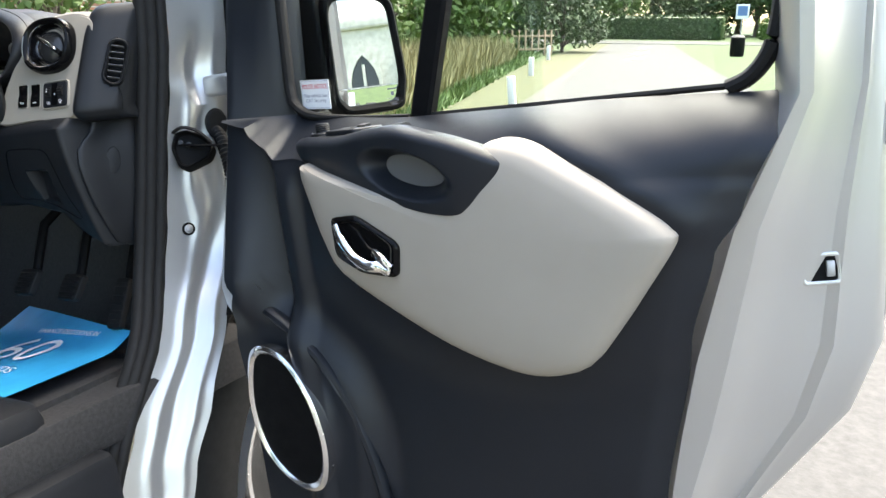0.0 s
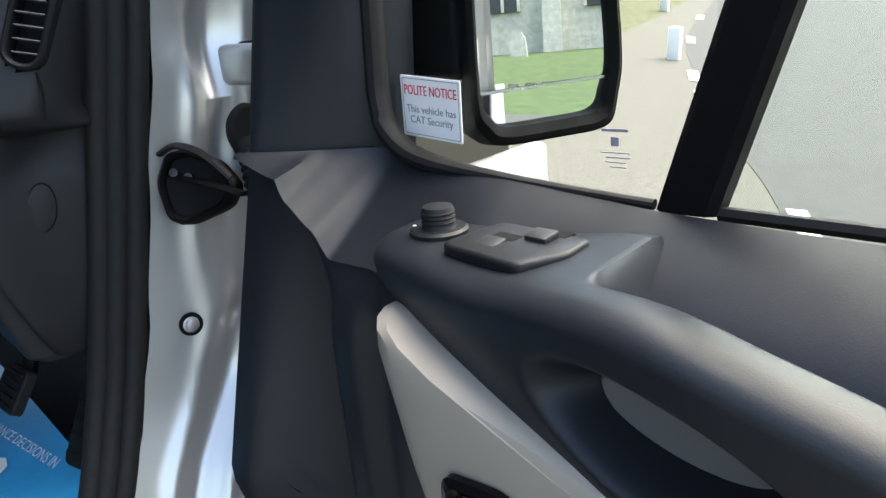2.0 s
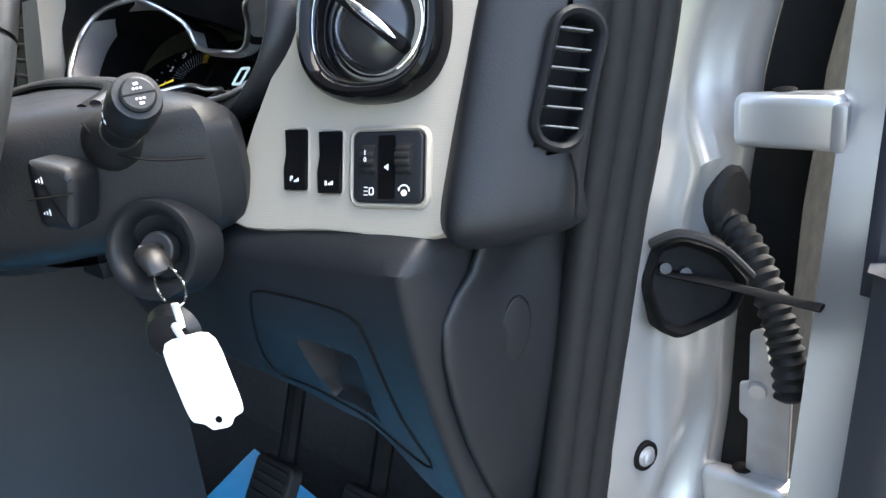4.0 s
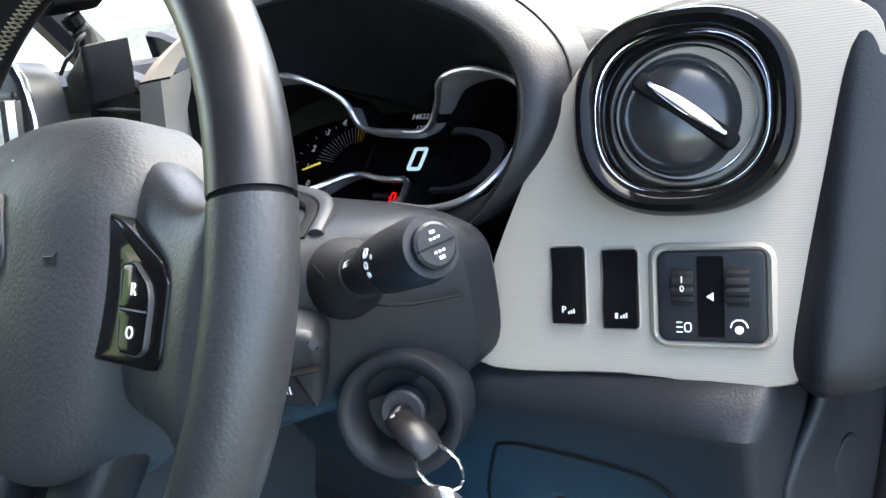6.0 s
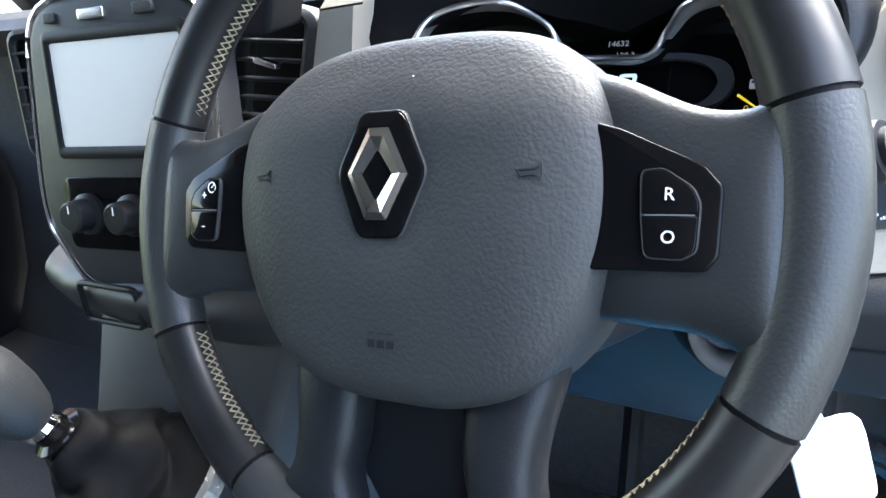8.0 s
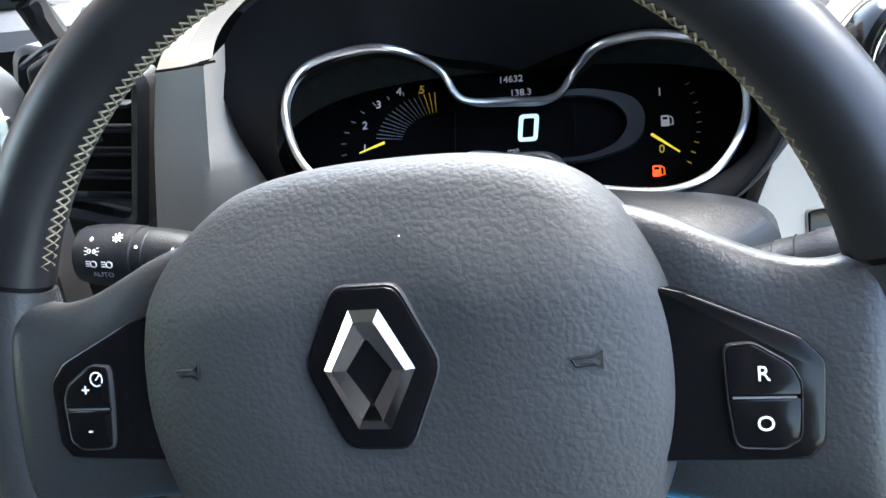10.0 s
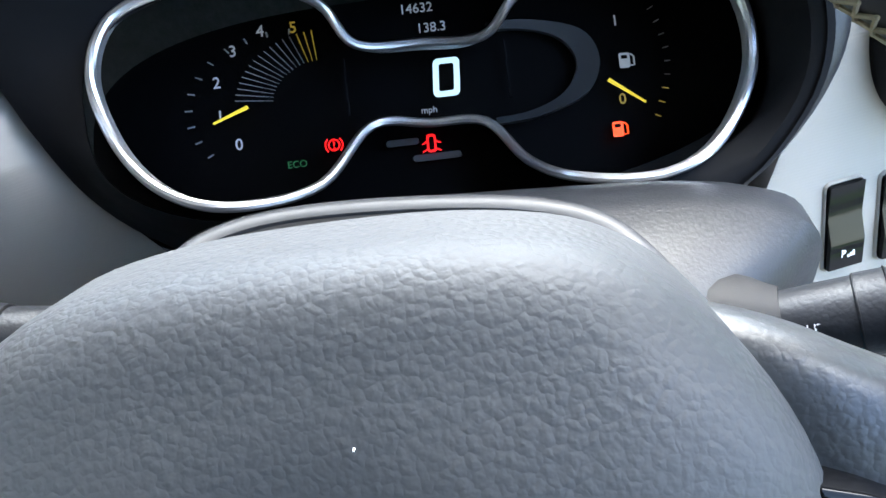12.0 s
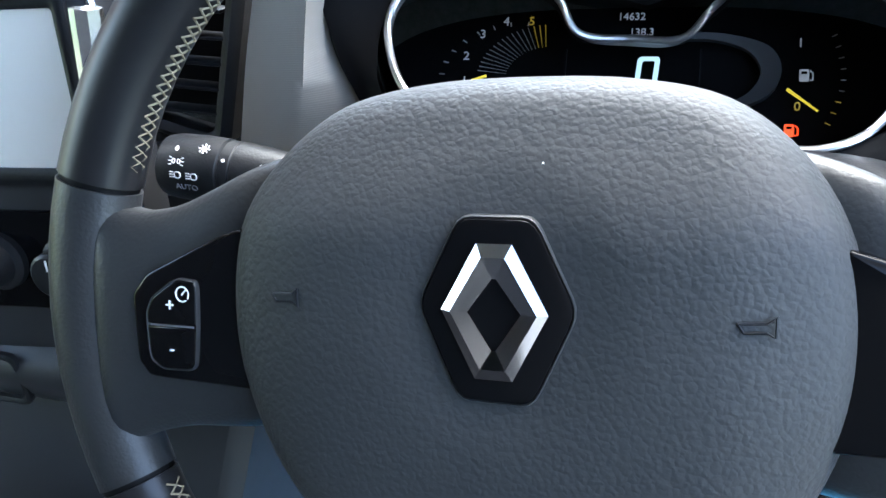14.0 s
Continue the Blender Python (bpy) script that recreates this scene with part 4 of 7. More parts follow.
    # centre vent
    f = plane_frame((-0.237, 0.188, -0.004), (0.10, -0.97, 0.16)) @ pose(0, 0, 0, 0, 0, -17)
    o, i = rounded(0.082, 0.105, 0.012, 5), rounded(0.060, 0.088, 0.006, 5)
    v = part("centre_vent", frame_ring(o, i, 0.02, f, 0.004, -0.02), DARK, d, "dark centre air vent")
    part("vent_back", slab(i, 0.001, f, base=-0.03), MATT, v)
    for j in range(6):
        part("slat", box((0, -0.036 + 0.0145 * j, -0.006), (0.066, 0.0022, 0.014), 0.0008, f @ pose(0, 0, -0.004, 0, 0, 12)), DARK, v)
    part("vent_slider", box((0.004, 0.0075, 0.002), (0.022, 0.0048, 0.008), 0.0015, f), SATIN, v, "satin chrome slider")
    ramp = [(-0.43, 0.350, 0.070), (-0.395, 0.345, 0.066), (-0.35, 0.345, 0.050), (-0.305, 0.350, 0.032), (-0.30, 0.352, 0.0), (-0.43, 0.352, 0.0)]
    rb = skin([[Vector(p) for p in ramp], [Vector(p) + Vector((0, -0.006, -0.004)) for p in ramp], [Vector(p) + Vector((0.004, 0.10, 0.004)) for p in ramp]])
    part("dash_ramp", rb, GREY, d, "sloping grey ramp on the dashboard top")
    h = thing("phone_holder", "dark grey phone holder clamped above the centre vent", "phone holder", at=(-0.21, 0.17, 0.03))
    blk = corners([(-0.232, 0.026), (-0.196, 0.028), (-0.186, 0.050), (-0.180, 0.072), (-0.205, 0.060), (-0.226, 0.052)], 0.15, 4)
    part("holder_block", slab(blk, 0.035, DOOR, 0.004, base=-0.195), DARK, h, "dark grey block")
    part("holder_lip", tube(curve_through([(-0.224, 0.158, 0.054), (-0.204, 0.157, 0.063), (-0.186, 0.157, 0.068), (-0.179, 0.158, 0.074), (-0.179, 0.165, 0.078)], 4, False), 0.0016, 6), GREY, h, "thin raised lip")
    part("holder_arm", tube(curve_through([(-0.212, 0.180, 0.05), (-0.225, 0.185, 0.075), (-0.226, 0.180, 0.092)], 4, False), 0.008, 10), MATT, h, "black arm")
    part("clamp", slab(corners([(-0.250, 0.120), (-0.203, 0.108), (-0.205, 0.100), (-0.222, 0.095), (-0.240, 0.095), (-0.252, 0.108)], 0.18), 0.04, DOOR, 0.004, base=-0.20), MATT, h, "black clamp")
    part("rocker_switch", box((0.004, -0.064, -0.004), (0.020, 0.010, 0.006), 0.001, f), GREY, d)
    part("switch_plate", slab(rounded(0.07, 0.034, 0.004, 3, 0.0, -0.070), 0.008, f, 0.002, base=-0.02), DARK, d)


def centre_stack():
    s = thing("centre_console", "dark grey centre console with a blank touch screen and heater knobs", "console", at=(-0.31, 0.14, -0.3))
    f = plane_frame((-0.305, 0.106, 0.0), (0.12, -0.96, 0.25))
    o = corners([(-0.085, 0.075), (0.085, 0.075), (0.09, -0.11), (0.04, -0.145), (-0.06, -0.145), (-0.10, -0.09)], 0.25, 5)
    part("fascia", slab(o, 0.03, f, 0.008, base=-0.03), GREY, s, "grey fascia")
    part("fascia_line", tube([f @ Vector((p.x * 1.01, p.y * 1.01, -0.003)) for p in o], 0.0022, 6, True), SATIN, s, "satin line round the fascia")
    part("screen_frame", frame_ring(rounded(0.142, 0.094, 0.006, 4, 0.004, 0.004), rounded(0.128, 0.076, 0.002, 4, 0.004, 0.004), 0.004, f, 0.0015), DARK, s)
    part("screen", slab(rounded(0.129, 0.077, 0.002, 4, 0.004, 0.004), 0.0012, f), SCREEN, s, "blank touch screen with sky glare painted pale")
    for x, w in ((-0.056, 0.010), (-0.012, 0.026), (0.038, 0.018)):
        part("key", slab(rounded(w, 0.008, 0.002, 3, x, 0.060), 0.003, f, 0.001), GREY if w < 0.02 else SATIN, s)
    part("heater_panel", slab(rounded(0.135, 0.056, 0.008, 4, 0.0, -0.085), 0.002, f, 0.001), GLOSS, s, "gloss black heater panel")
    for x in (-0.042, 0.004, 0.048):
        k = part("heater_knob", lathe([(0.016, 0.0), (0.016, 0.004), (0.0125, 0.006), (0.0118, 0.018), (0.010, 0.0195), (0.0005, 0.0195)], f @ pose(x, -0.085, 0.002), 24), DARK, s, "dark ribbed heater knob")
        part("knob_mark", bar(f @ pose(x, -0.085, 0.0217), 0, 0.006, 0.001, 0.006), MARK, k)
    part("side_strip", tube(curve_through([(-0.208, 0.112, 0.045), (-0.212, 0.103, 0.0), (-0.218, 0.098, -0.05), (-0.228, 0.094, -0.10)], 5, False), 0.007, 8), SATIN, s, "satin side strip")
    # vent on the passenger side
    f2 = plane_frame((-0.425, 0.118, 0.0), (0.25, -0.94, 0.22))
    ro, ri = rounded(0.046, 0.105, 0.012, 5), rounded(0.028, 0.088, 0.006, 5)
    v = part("passenger_vent", frame_ring(ro, ri, 0.02, f2, 0.003, -0.02), DARK, s, "dark air vent")
    part("vent_back", slab(ri, 0.001, f2, base=-0.02), MATT, v)
    for j in range(6):
        part("slat", box((0, -0.034 + 0.0135 * j, -0.004), (0.030, 0.002, 0.012), m=f2), GREY, v)
    part("rocker_switch", box((0.0, -0.075, -0.004), (0.020, 0.030, 0.008), 0.002, f2), DARK, s)
    # lower tray and sides
    rings = []
    for x, y0 in ((-0.47, 0.13), (-0.45, 0.095), (-0.40, 0.08), (-0.32, 0.075), (-0.22, 0.08), (-0.15, 0.095), (-0.12, 0.13)):
        rings.append(curve_through([(x, y0 + 0.05, -0.128), (x, y0 + 0.01, -0.130), (x, y0 - 0.012, -0.14), (x, y0 - 0.016, -0.155), (x, y0 - 0.004, -0.176), (x, y0 + 0.04, -0.19), (x, y0 + 0.12, -0.20)], 3, False))
    part("tray_lip", skin(rings, closed=False), GREY, s, "rounded grey tray lip")
    part("tray_back", box((-0.3, 0.18, -0.15), (0.34, 0.02, 0.12), 0.004), DARK, s)
    part("tray_pocket", frame_ring(rounded(0.07, 0.036, 0.006, 3), rounded(0.062, 0.028, 0.004, 3), 0.004, plane_frame((-0.335, 0.062, -0.152), (0.05, -0.98, 0.1)), 0.001), DARK, s)
    rings = []
    for z, y0, x0, x1 in ((-0.17, 0.085, -0.40, -0.17), (-0.24, 0.04, -0.385, -0.18), (-0.30, 0.0, -0.375, -0.18), (-0.36, -0.02, -0.37, -0.18), (-0.62, -0.03, -0.37, -0.18)):
        rings.append([(x0 - 0.01, y0 + 0.25, z), (x0, y0 + 0.01, z), (x0 + 0.012, y0, z), (x1 - 0.012, y0, z), (x1, y0 + 0.01, z), (x1 + 0.01, y0 + 0.25, z)])
    part("console_body", skin(rings, closed=False), GREY, s, "grey console body")
    part("blank_plate", slab(rounded(0.026, 0.034, 0.003), 0.002, plane_frame((-0.215, 0.045, -0.232), (0.0, -0.86, 0.5)), 0.0008), DARK, s)
    # gear lever
    g = thing("gear_lever", "black gear lever with a leather gaiter on the console", "gear lever", at=(-0.29, 0.0, -0.27))
    base = along((-0.262, 0.0, -0.265), (-0.285, -0.06, -0.14))
    part("gaiter_ring", lathe([(0.060, -0.006), (0.060, 0.006), (0.056, 0.009), (0.052, 0.006), (0.052, -0.006)], base, 36, 1.15), SATIN, g, "satin chrome ring")
    prof = [(0.054, 0.0), (0.052, 0.018), (0.045, 0.030), (0.040, 0.034), (0.041, 0.042), (0.036, 0.056), (0.026, 0.068), (0.024, 0.078), (0.018, 0.088), (0.001, 0.09)]
    ga = lathe([(prof[i][0] * (1 - k / 4) + prof[i + 1][0] * k / 4, prof[i][1] * (1 - k / 4) + prof[i + 1][1] * k / 4) for i in range(9) for k in range(4)], base, 56, 1.1)
    for v in ga.verts:
        v.co += Vector(noise.noise_vector(v.co * 30)) * 0.011
    part("gaiter", ga, MATT, g, "creased black leather gaiter", sharp=80)
    part("collar", lathe([(0.017, 0.082), (0.018, 0.092), (0.012, 0.094), (0.010, 0.112), (0.0005, 0.112)], base, 24), GLOSS, g)
    part("lever_ring", lathe([(0.0125, 0.100), (0.014, 0.103), (0.0125, 0.108), (0.001, 0.108)], base, 24), CHROME, g, "chrome ring")
    part("knob", lathe([(0.012, 0.106), (0.018, 0.114), (0.024, 0.130), (0.027, 0.150), (0.026, 0.166), (0.020, 0.177), (0.008, 0.182), (0.0005, 0.1825)], base, 32), LEATHER, g, "black gear knob")
    part("knob_cap", lathe([(0.017, 0.1775), (0.016, 0.1815), (0.0145, 0.1835), (0.0005, 0.184)], base, 28), CHROME, g, "chrome gear knob cap")


def steering_column():
    c = thing("steering_column", "grey steering column shroud with stalks and ignition lock", "steering column", at=(0.02, 0.15, -0.07))
    rings = []
    for y, xl, xr, cz, ht, hb in ((0.030, -0.035, 0.050, -0.066, 0.030, 0.040), (0.036, -0.048, 0.060, -0.067, 0.036, 0.048), (0.05, -0.062, 0.070, -0.068, 0.039, 0.054), (0.075, -0.080, 0.084, -0.068, 0.040, 0.058), (0.10, -0.090, 0.100, -0.067, 0.040, 0.060), (0.125, -0.094, 0.124, -0.066, 0.039, 0.064), (0.15, -0.092, 0.147, -0.065, 0.038, 0.062), (0.168, -0.086, 0.148, -0.066, 0.034, 0.058), (0.178, -0.08, 0.140, -0.066, 0.028, 0.05), (0.184, -0.07, 0.125, -0.068, 0.018, 0.04)):
        ring = []
        cx, hw = (xl + xr) / 2, (xr - xl) / 2
        for j in range(48):
            a = math.tau * j / 48
            co, si = math.cos(a), math.sin(a)
            h = ht if si > 0 else hb
            ring.append((cx + hw * math.copysign(abs(co) ** 0.42, co), y, cz + h * math.copysign(abs(si) ** 0.55, si)))
        rings.append(ring)
    part("shroud", skin(rings), DARK, c, "smooth dark grey column shroud")
    lip = curve_through([(-0.080, 0.112, -0.030), (-0.069, 0.136, -0.0255), (-0.055, 0.148, -0.0240), (-0.029, 0.1545, -0.0238), (0.014, 0.155, -0.0238), (0.050, 0.150, -0.0240), (0.072, 0.139, -0.0255), (0.088, 0.116, -0.030)], 6, False)
    part("shroud_lip", tube(lip, 0.0042, 10, flat=0.8), GREY, c, "raised lip")
    # a black rod along the lip puts the shade below it into colour
    part("shroud_hollow", tube([p + Vector((-0.06 * p.x, -0.0065, -0.0010)) for p in lip], 0.0040, 8, flat=0.7), MATT, c, "matt black rod painting the shade below the lip")
    # right stalk
    a, b = Vector((0.091, 0.1185, -0.055)), Vector((0.1795, 0.0990, -0.0195))
    f = along(a, b)
    L = (b - a).length
    part("wiper_stalk", lathe([(0.009, 0), (0.010, L - 0.072), (0.0105, L - 0.062), (0.0116, L - 0.046), (0.0122, L - 0.0455), (0.0128, L - 0.030), (0.0134, L - 0.029), (0.0136, L - 0.008), (0.0120, L - 0.001), (0.0005, L)], f, 28), DARK, c, "black wiper stalk")
    for r, h in ((0.0125, L - 0.0375), (0.0117, L - 0.0455)):
        part("stalk_groove", lathe([(r, h), (r + 0.0006, h + 0.0003), (r, h + 0.0008)], f, 28), MATT, c)
    part("stalk_button", lathe([(0.0090, L - 0.001), (0.0090, L + 0.002), (0.0078, L + 0.003), (0.0005, L + 0.003)], f, 24), DARK, c)
    pr = bmesh.new()
    for s2 in (1, -1):
        for j in (-1, 0, 1):
            box((j * 0.0018, s2 * 0.0026, L + 0.0032), (0.0009, 0.0009, 0.0006), m=f, bm=pr)
        box((0, s2 * 0.0050, L + 0.0032), (0.0022, 0.0012, 0.0006), m=f, bm=pr)
    part("print", pr, MARK, c)
    part("button_slot", box((0, 0, L + 0.003), (0.0170, 0.0007, 0.0008), m=f), MATT, c)

    def facing(p, q, t, r, roll=0.0):
        """On the side of a stalk that faces the driver."""
        p, q = Vector(p), Vector(q)
        ax = (q - p).normalized()
        n = Vector((0, -0.78, 0.62))
        n = (n - n.dot(ax) * ax).normalized()
        n.rotate(Matrix.Rotation(roll, 3, ax))
        xx = ax if ax.x > 0 else -ax
        m = Matrix((xx, n.cross(xx), n)).transposed().to_4x4()
        m.translation = p.lerp(q, t) + n * r
        return m
    part("print", letters("AUTO", 0.0040, facing(a, b, 0.42, 0.0106)), MARK, c)
    part("print", letters("0", 0.0034, facing(a, b, 0.43, 0.0106, 0.45)), MARK, c)
    part("print", letters("1", 0.0034, facing(a, b, 0.43, 0.0106, -0.45)), MARK, c)
    bm = bmesh.new()
    for k, rr in ((0.35, 0.0022), (0.75, 0.0017), (1.05, 0.0013)):
        lathe([(rr, 0), (rr, 0.0005), (rr - 0.0007, 0.0005), (rr - 0.0007, 0)], facing(a, b, 0.66, 0.0126, k - 0.35), 14, bm=bm)
    part("print", bm, MARK, c)
    part("print", lathe([(0.0011, 0), (0.0011, 0.0005)], facing(a, b, 0.73, 0.0130, 0.2), 12), MARK, c)
    # left stalk: sleeve, cone, ring and turning knob
    p, q = Vector((-0.060, 0.126, -0.046)), Vector((-0.198, 0.118, -0.0345))
    f = along(p, q)
    L = (q - p).length
    part("light_stalk", lathe([(0.0085, 0), (0.0090, L - 0.092), (0.0100, L - 0.086), (0.0106, L - 0.072), (0.0112, L - 0.0715), (0.0128, L - 0.064), (0.0146, L - 0.050), (0.0152, L - 0.0405), (0.0146, L - 0.0398)], f, 32), DARK, c, "black light stalk")
    part("stalk_collar", lathe([(0.0140, L - 0.0405), (0.0152, L - 0.0392), (0.0154, L - 0.0345), (0.0140, L - 0.0335)], f, 32), DARK, c)
    part("stalk_knob", lathe([(0.0140, L - 0.0345), (0.0160, L - 0.0330), (0.0164, L - 0.020), (0.0160, L - 0.008), (0.0148, L - 0.002), (0.0120, L), (0.0005, L)], f, 32), DARK, c, "black turning knob with white lamp marks")
    part("stalk_groove", lathe([(0.0108, L - 0.0722), (0.0114, L - 0.0716), (0.0108, L - 0.0708)], f, 28), MATT, c)
    part("print", letters("AUTO", 0.0042, facing(p, q, (L - 0.019) / L, 0.0164, -0.72)), DIM, c)
    part("print", letters("0", 0.0036, facing(p, q, (L - 0.0125) / L, 0.0164, 0.42).copy()), MARK, c)

    def lamp(bm, m, k=1.0):
        join(bm, frame_ring(rounded(0.0036 * k, 0.0034 * k, 0.0014 * k), rounded(0.0026 * k, 0.0024 * k, 0.0009 * k), 0.0004, m))
        for j in (-1, 0, 1):
            box((-0.0032 * k, j * 0.0012 * k, 0), (0.0020 * k, 0.0005, 0.0005), m=m, bm=bm)
    bm = bmesh.new()
    for back, roll in ((0.0235, -0.36), (0.0150, -0.36)):
        lamp(bm, facing(p, q, (L - back) / L, 0.0165, roll))
    for back, roll in ((0.0830, 0.28), (0.0830, -0.34)):
        lamp(bm, facing(p, q, (L - back) / L, 0.0103, roll), 0.9)
    m = facing(p, q, (L - 0.0265) / L, 0.0165, 0.50)
    lathe([(0.0013, 0), (0.0013, 0.0004), (0.0009, 0.0004), (0.0009, 0)], m, 12, bm=bm)
    for j in range(8):
        box((0.0023, 0, 0.0002), (0.0010, 0.0005, 0.0004), m=m @ pose(0, 0, 0, 0, 0, 45 * j), bm=bm)
    m = facing(p, q, (L - 0.0140) / L, 0.0165, 0.03)
    for sd in (1, -1):
        join(bm, frame_ring(rounded(0.0018, 0.0024, 0.0008, 3, sd * 0.0014), rounded(0.0010, 0.0015, 0.0004, 3, sd * 0.0014), 0.0004, m))
        for j in (-1, 0, 1):
            box((sd * 0.0034, j * 0.0010, 0.0002), (0.0013, 0.0004, 0.0004), m=m @ pose(0, 0, 0, 0, 0, sd * j * 12), bm=bm)
    for back, r in ((0.0370, 0.0154), (0.0560, 0.0139)):
        lathe([(0.0008, 0), (0.0008, 0.0006)], facing(p, q, (L - back) / L, r, 0.22), 10, bm=bm)
    part("print", bm, MARK, c)
    # switch block under the light stalk
    fb = plane_frame((-0.172, 0.122, -0.072), (0.05, -0.80, 0.6))
    blk = part("switch_block", slab(rounded(0.056, 0.046, 0.006), 0.030, fb, 0.003, base=-0.030), MATT, c, "black block of small switches")
    part("switch_key", slab(rounded(0.012, 0.007, 0.001, 3, 0.0, 0.014), 0.002, fb, 0.0006), GREY, blk, "grey key")
    part("switch_key", slab(rounded(0.013, 0.038, 0.002, 3, -0.019, 0.0), 0.003, fb, 0.0008), DARK, blk)
    pr = bmesh.new()
    for y in (0.003, -0.010):
        for j in range(3):
            bar(fb, 0.0005 * j, y + 0.0016 * j - 0.0016, 0.0044 - 0.0008 * j, 0.0006, pr)
    part("print", pr, DIM, blk)
    # audio control block under the right stalk
    fa = plane_frame((0.1195, 0.066, -0.068), (0.7, -0.7, 0.1))
    blk = part("audio_block", slab(corners([(-0.013, 0.021), (0.009, 0.013), (0.013, 0.006), (0.006, -0.023), (-0.014, -0.018)], 0.2), 0.030, fa, 0.005, base=-0.034), DARK, c, "black audio control block")
    part("block_seam", bar(fa, -0.001, -0.001, 0.022, 0.0006, d=-0.0072), MATT, blk)
    for y in (0.008, -0.010):
        pr = bmesh.new()
        for j, x in enumerate((-0.0085, -0.0070, -0.0055)):
            bar(fa @ pose(0, 0, -0.0040), x, y, 0.0007, 0.0012 + 0.0012 * j, pr)
        part("print", pr, MARK, blk)
    for pts in ([(0.104, 0.098, -0.036), (0.116, 0.103, -0.052), (0.130, 0.120, -0.062), (0.146, 0.145, -0.066)],):
        part("shroud_seam", tube(curve_through([(x + 0.0002, y + 0.0002, z) for x, y, z in pts], 5, False), 0.0007, 5), MATT, c)
    part("stalk_boot", lathe([(0.020, -0.004), (0.0195, 0.014), (0.0175, 0.022), (0.0135, 0.028), (0.0115, 0.032), (0.0005, 0.032)], along(a, b), 24), RUBBER, c, "black stalk boot")
    # ignition lock
    fk = plane_frame((0.127, 0.1075, -0.1145), (0.50, -0.82, 0.26))
    lock = part("ignition_lock", lathe([(0.0315, -0.03), (0.0310, -0.002), (0.0300, 0.0008), (0.0270, 0.0010), (0.0240, -0.0005), (0.0215, -0.005), (0.0200, -0.018), (0.0005, -0.018)], fk, 40), DARK, c, "dark grey ignition lock")
    part("barrel", lathe([(0.011, -0.014), (0.011, -0.006), (0.0098, -0.005), (0.0005, -0.006)], fk, 24), GREY, lock, "dull lock barrel")
    return fk


def key_and_tag(fk):
    k = thing("ignition_key", "black headed ignition key in the lock on a wire ring", "key", at=fk @ Vector((0, 0, 0)))
    part("key_blade", box((0, 0, 0.0), (0.0022, 0.008, 0.022), 0.0004, fk), STEEL, k)
    head = [fk @ Vector(p) for p in ((0, 0.001, -0.006), (0.002, 0.0, 0.006), (0.008, -0.001, 0.015), (0.0145, -0.006, 0.018), (0.017, -0.012, 0.018))]
    part("key_head", tube(curve_through(head, 4, False), [0.0055] * 4 + [0.0075] * 5 + [0.0085] * 4 + [0.008] * 3 + [0.005], 14, flat=0.6), SMOOTH, k, "black key head")
    rc = Vector((0.1535, 0.101, -0.130))
    ring = [rc + Vector((0.0115 * math.cos(t), 0.003 * math.cos(t), 0.0125 * math.sin(t))) for t in (math.tau * j / 28 for j in range(28))]
    part("key_ring", tube(ring, 0.0008, 6, True), CHROME, k, "wire key ring")
    t0 = rc + Vector((0.002, -0.001, -0.012))
    tag = thing("key_tag", "blank white plastic key tag hanging from the ring", "key tag", at=t0)
    f = plane_frame((0.1685, 0.099, -0.1835), (0.50, -0.85, 0.10)) @ pose(0, 0, 0, 0, 0, 12)
    o = corners([(-0.0185, 0.026), (0.0185, 0.026), (0.0185, -0.026), (0.010, -0.029), (0.006, -0.034), (-0.006, -0.034), (-0.010, -0.029), (-0.0185, -0.026)], 0.25)
    part("plate", slab(o, 0.0022, f, 0.0007), WHITE, tag, "white plate")
    part("hole", lathe([(0.0022, 0.0022), (0.0022, 0.0028)], f @ pose(0.001, -0.0275, 0), 14), GLOSS, tag)
    strap = [t0 + Vector((0, 0, 0.002)), t0 + Vector((0.003, -0.001, -0.012)), f @ Vector((-0.004, 0.034, 0.001)), f @ Vector((-0.002, 0.024, 0.001))]
    part("strap", tube(curve_through(strap, 4, False), 0.0042, 8, flat=0.35, up=(0, 1, 0)), WHITE, tag, "white strap")
    fob = lathe([(0.0005, -0.008), (0.014, -0.006), (0.019, 0.0), (0.014, 0.006), (0.0005, 0.008)], f @ pose(-0.016, 0.026, -0.012), 24)
    part("fob", fob, SMOOTH, tag, "round black fob")


dash_rest()
centre_stack()
key_and_tag(steering_column())


# ---- driver's door, standing open ----


def door_front(z):
    return lerp_rows(((-0.95, 0.440), (-0.825, 0.438), (-0.647, 0.440), (-0.523, 0.430), (-0.47, 0.452), (-0.434, 0.470), (-0.415, 0.453), (-0.155, 0.4555)), z)[0]


def door_lean(z):
    """Depth of the trim's front edge, which leans in towards its foot."""
    return 0.400 + 0.2757 * max(z, -0.42) + 0.026 * step(0.44, 0.52, -z)


def door_rear(z):
    return lerp_rows(((-0.95, 1.10), (-0.711, 1.142), (-0.485, 1.187), (-0.37, 1.22), (-0.325, 1.25), (-0.20, 1.306)), z)[0]


def door_top(x):
    return lerp_rows(((0.45, -0.155), (0.532, -0.160), (0.62, -0.170), (0.77, -0.1845), (1.05, -0.187), (1.31, -0.198)), x)[0]


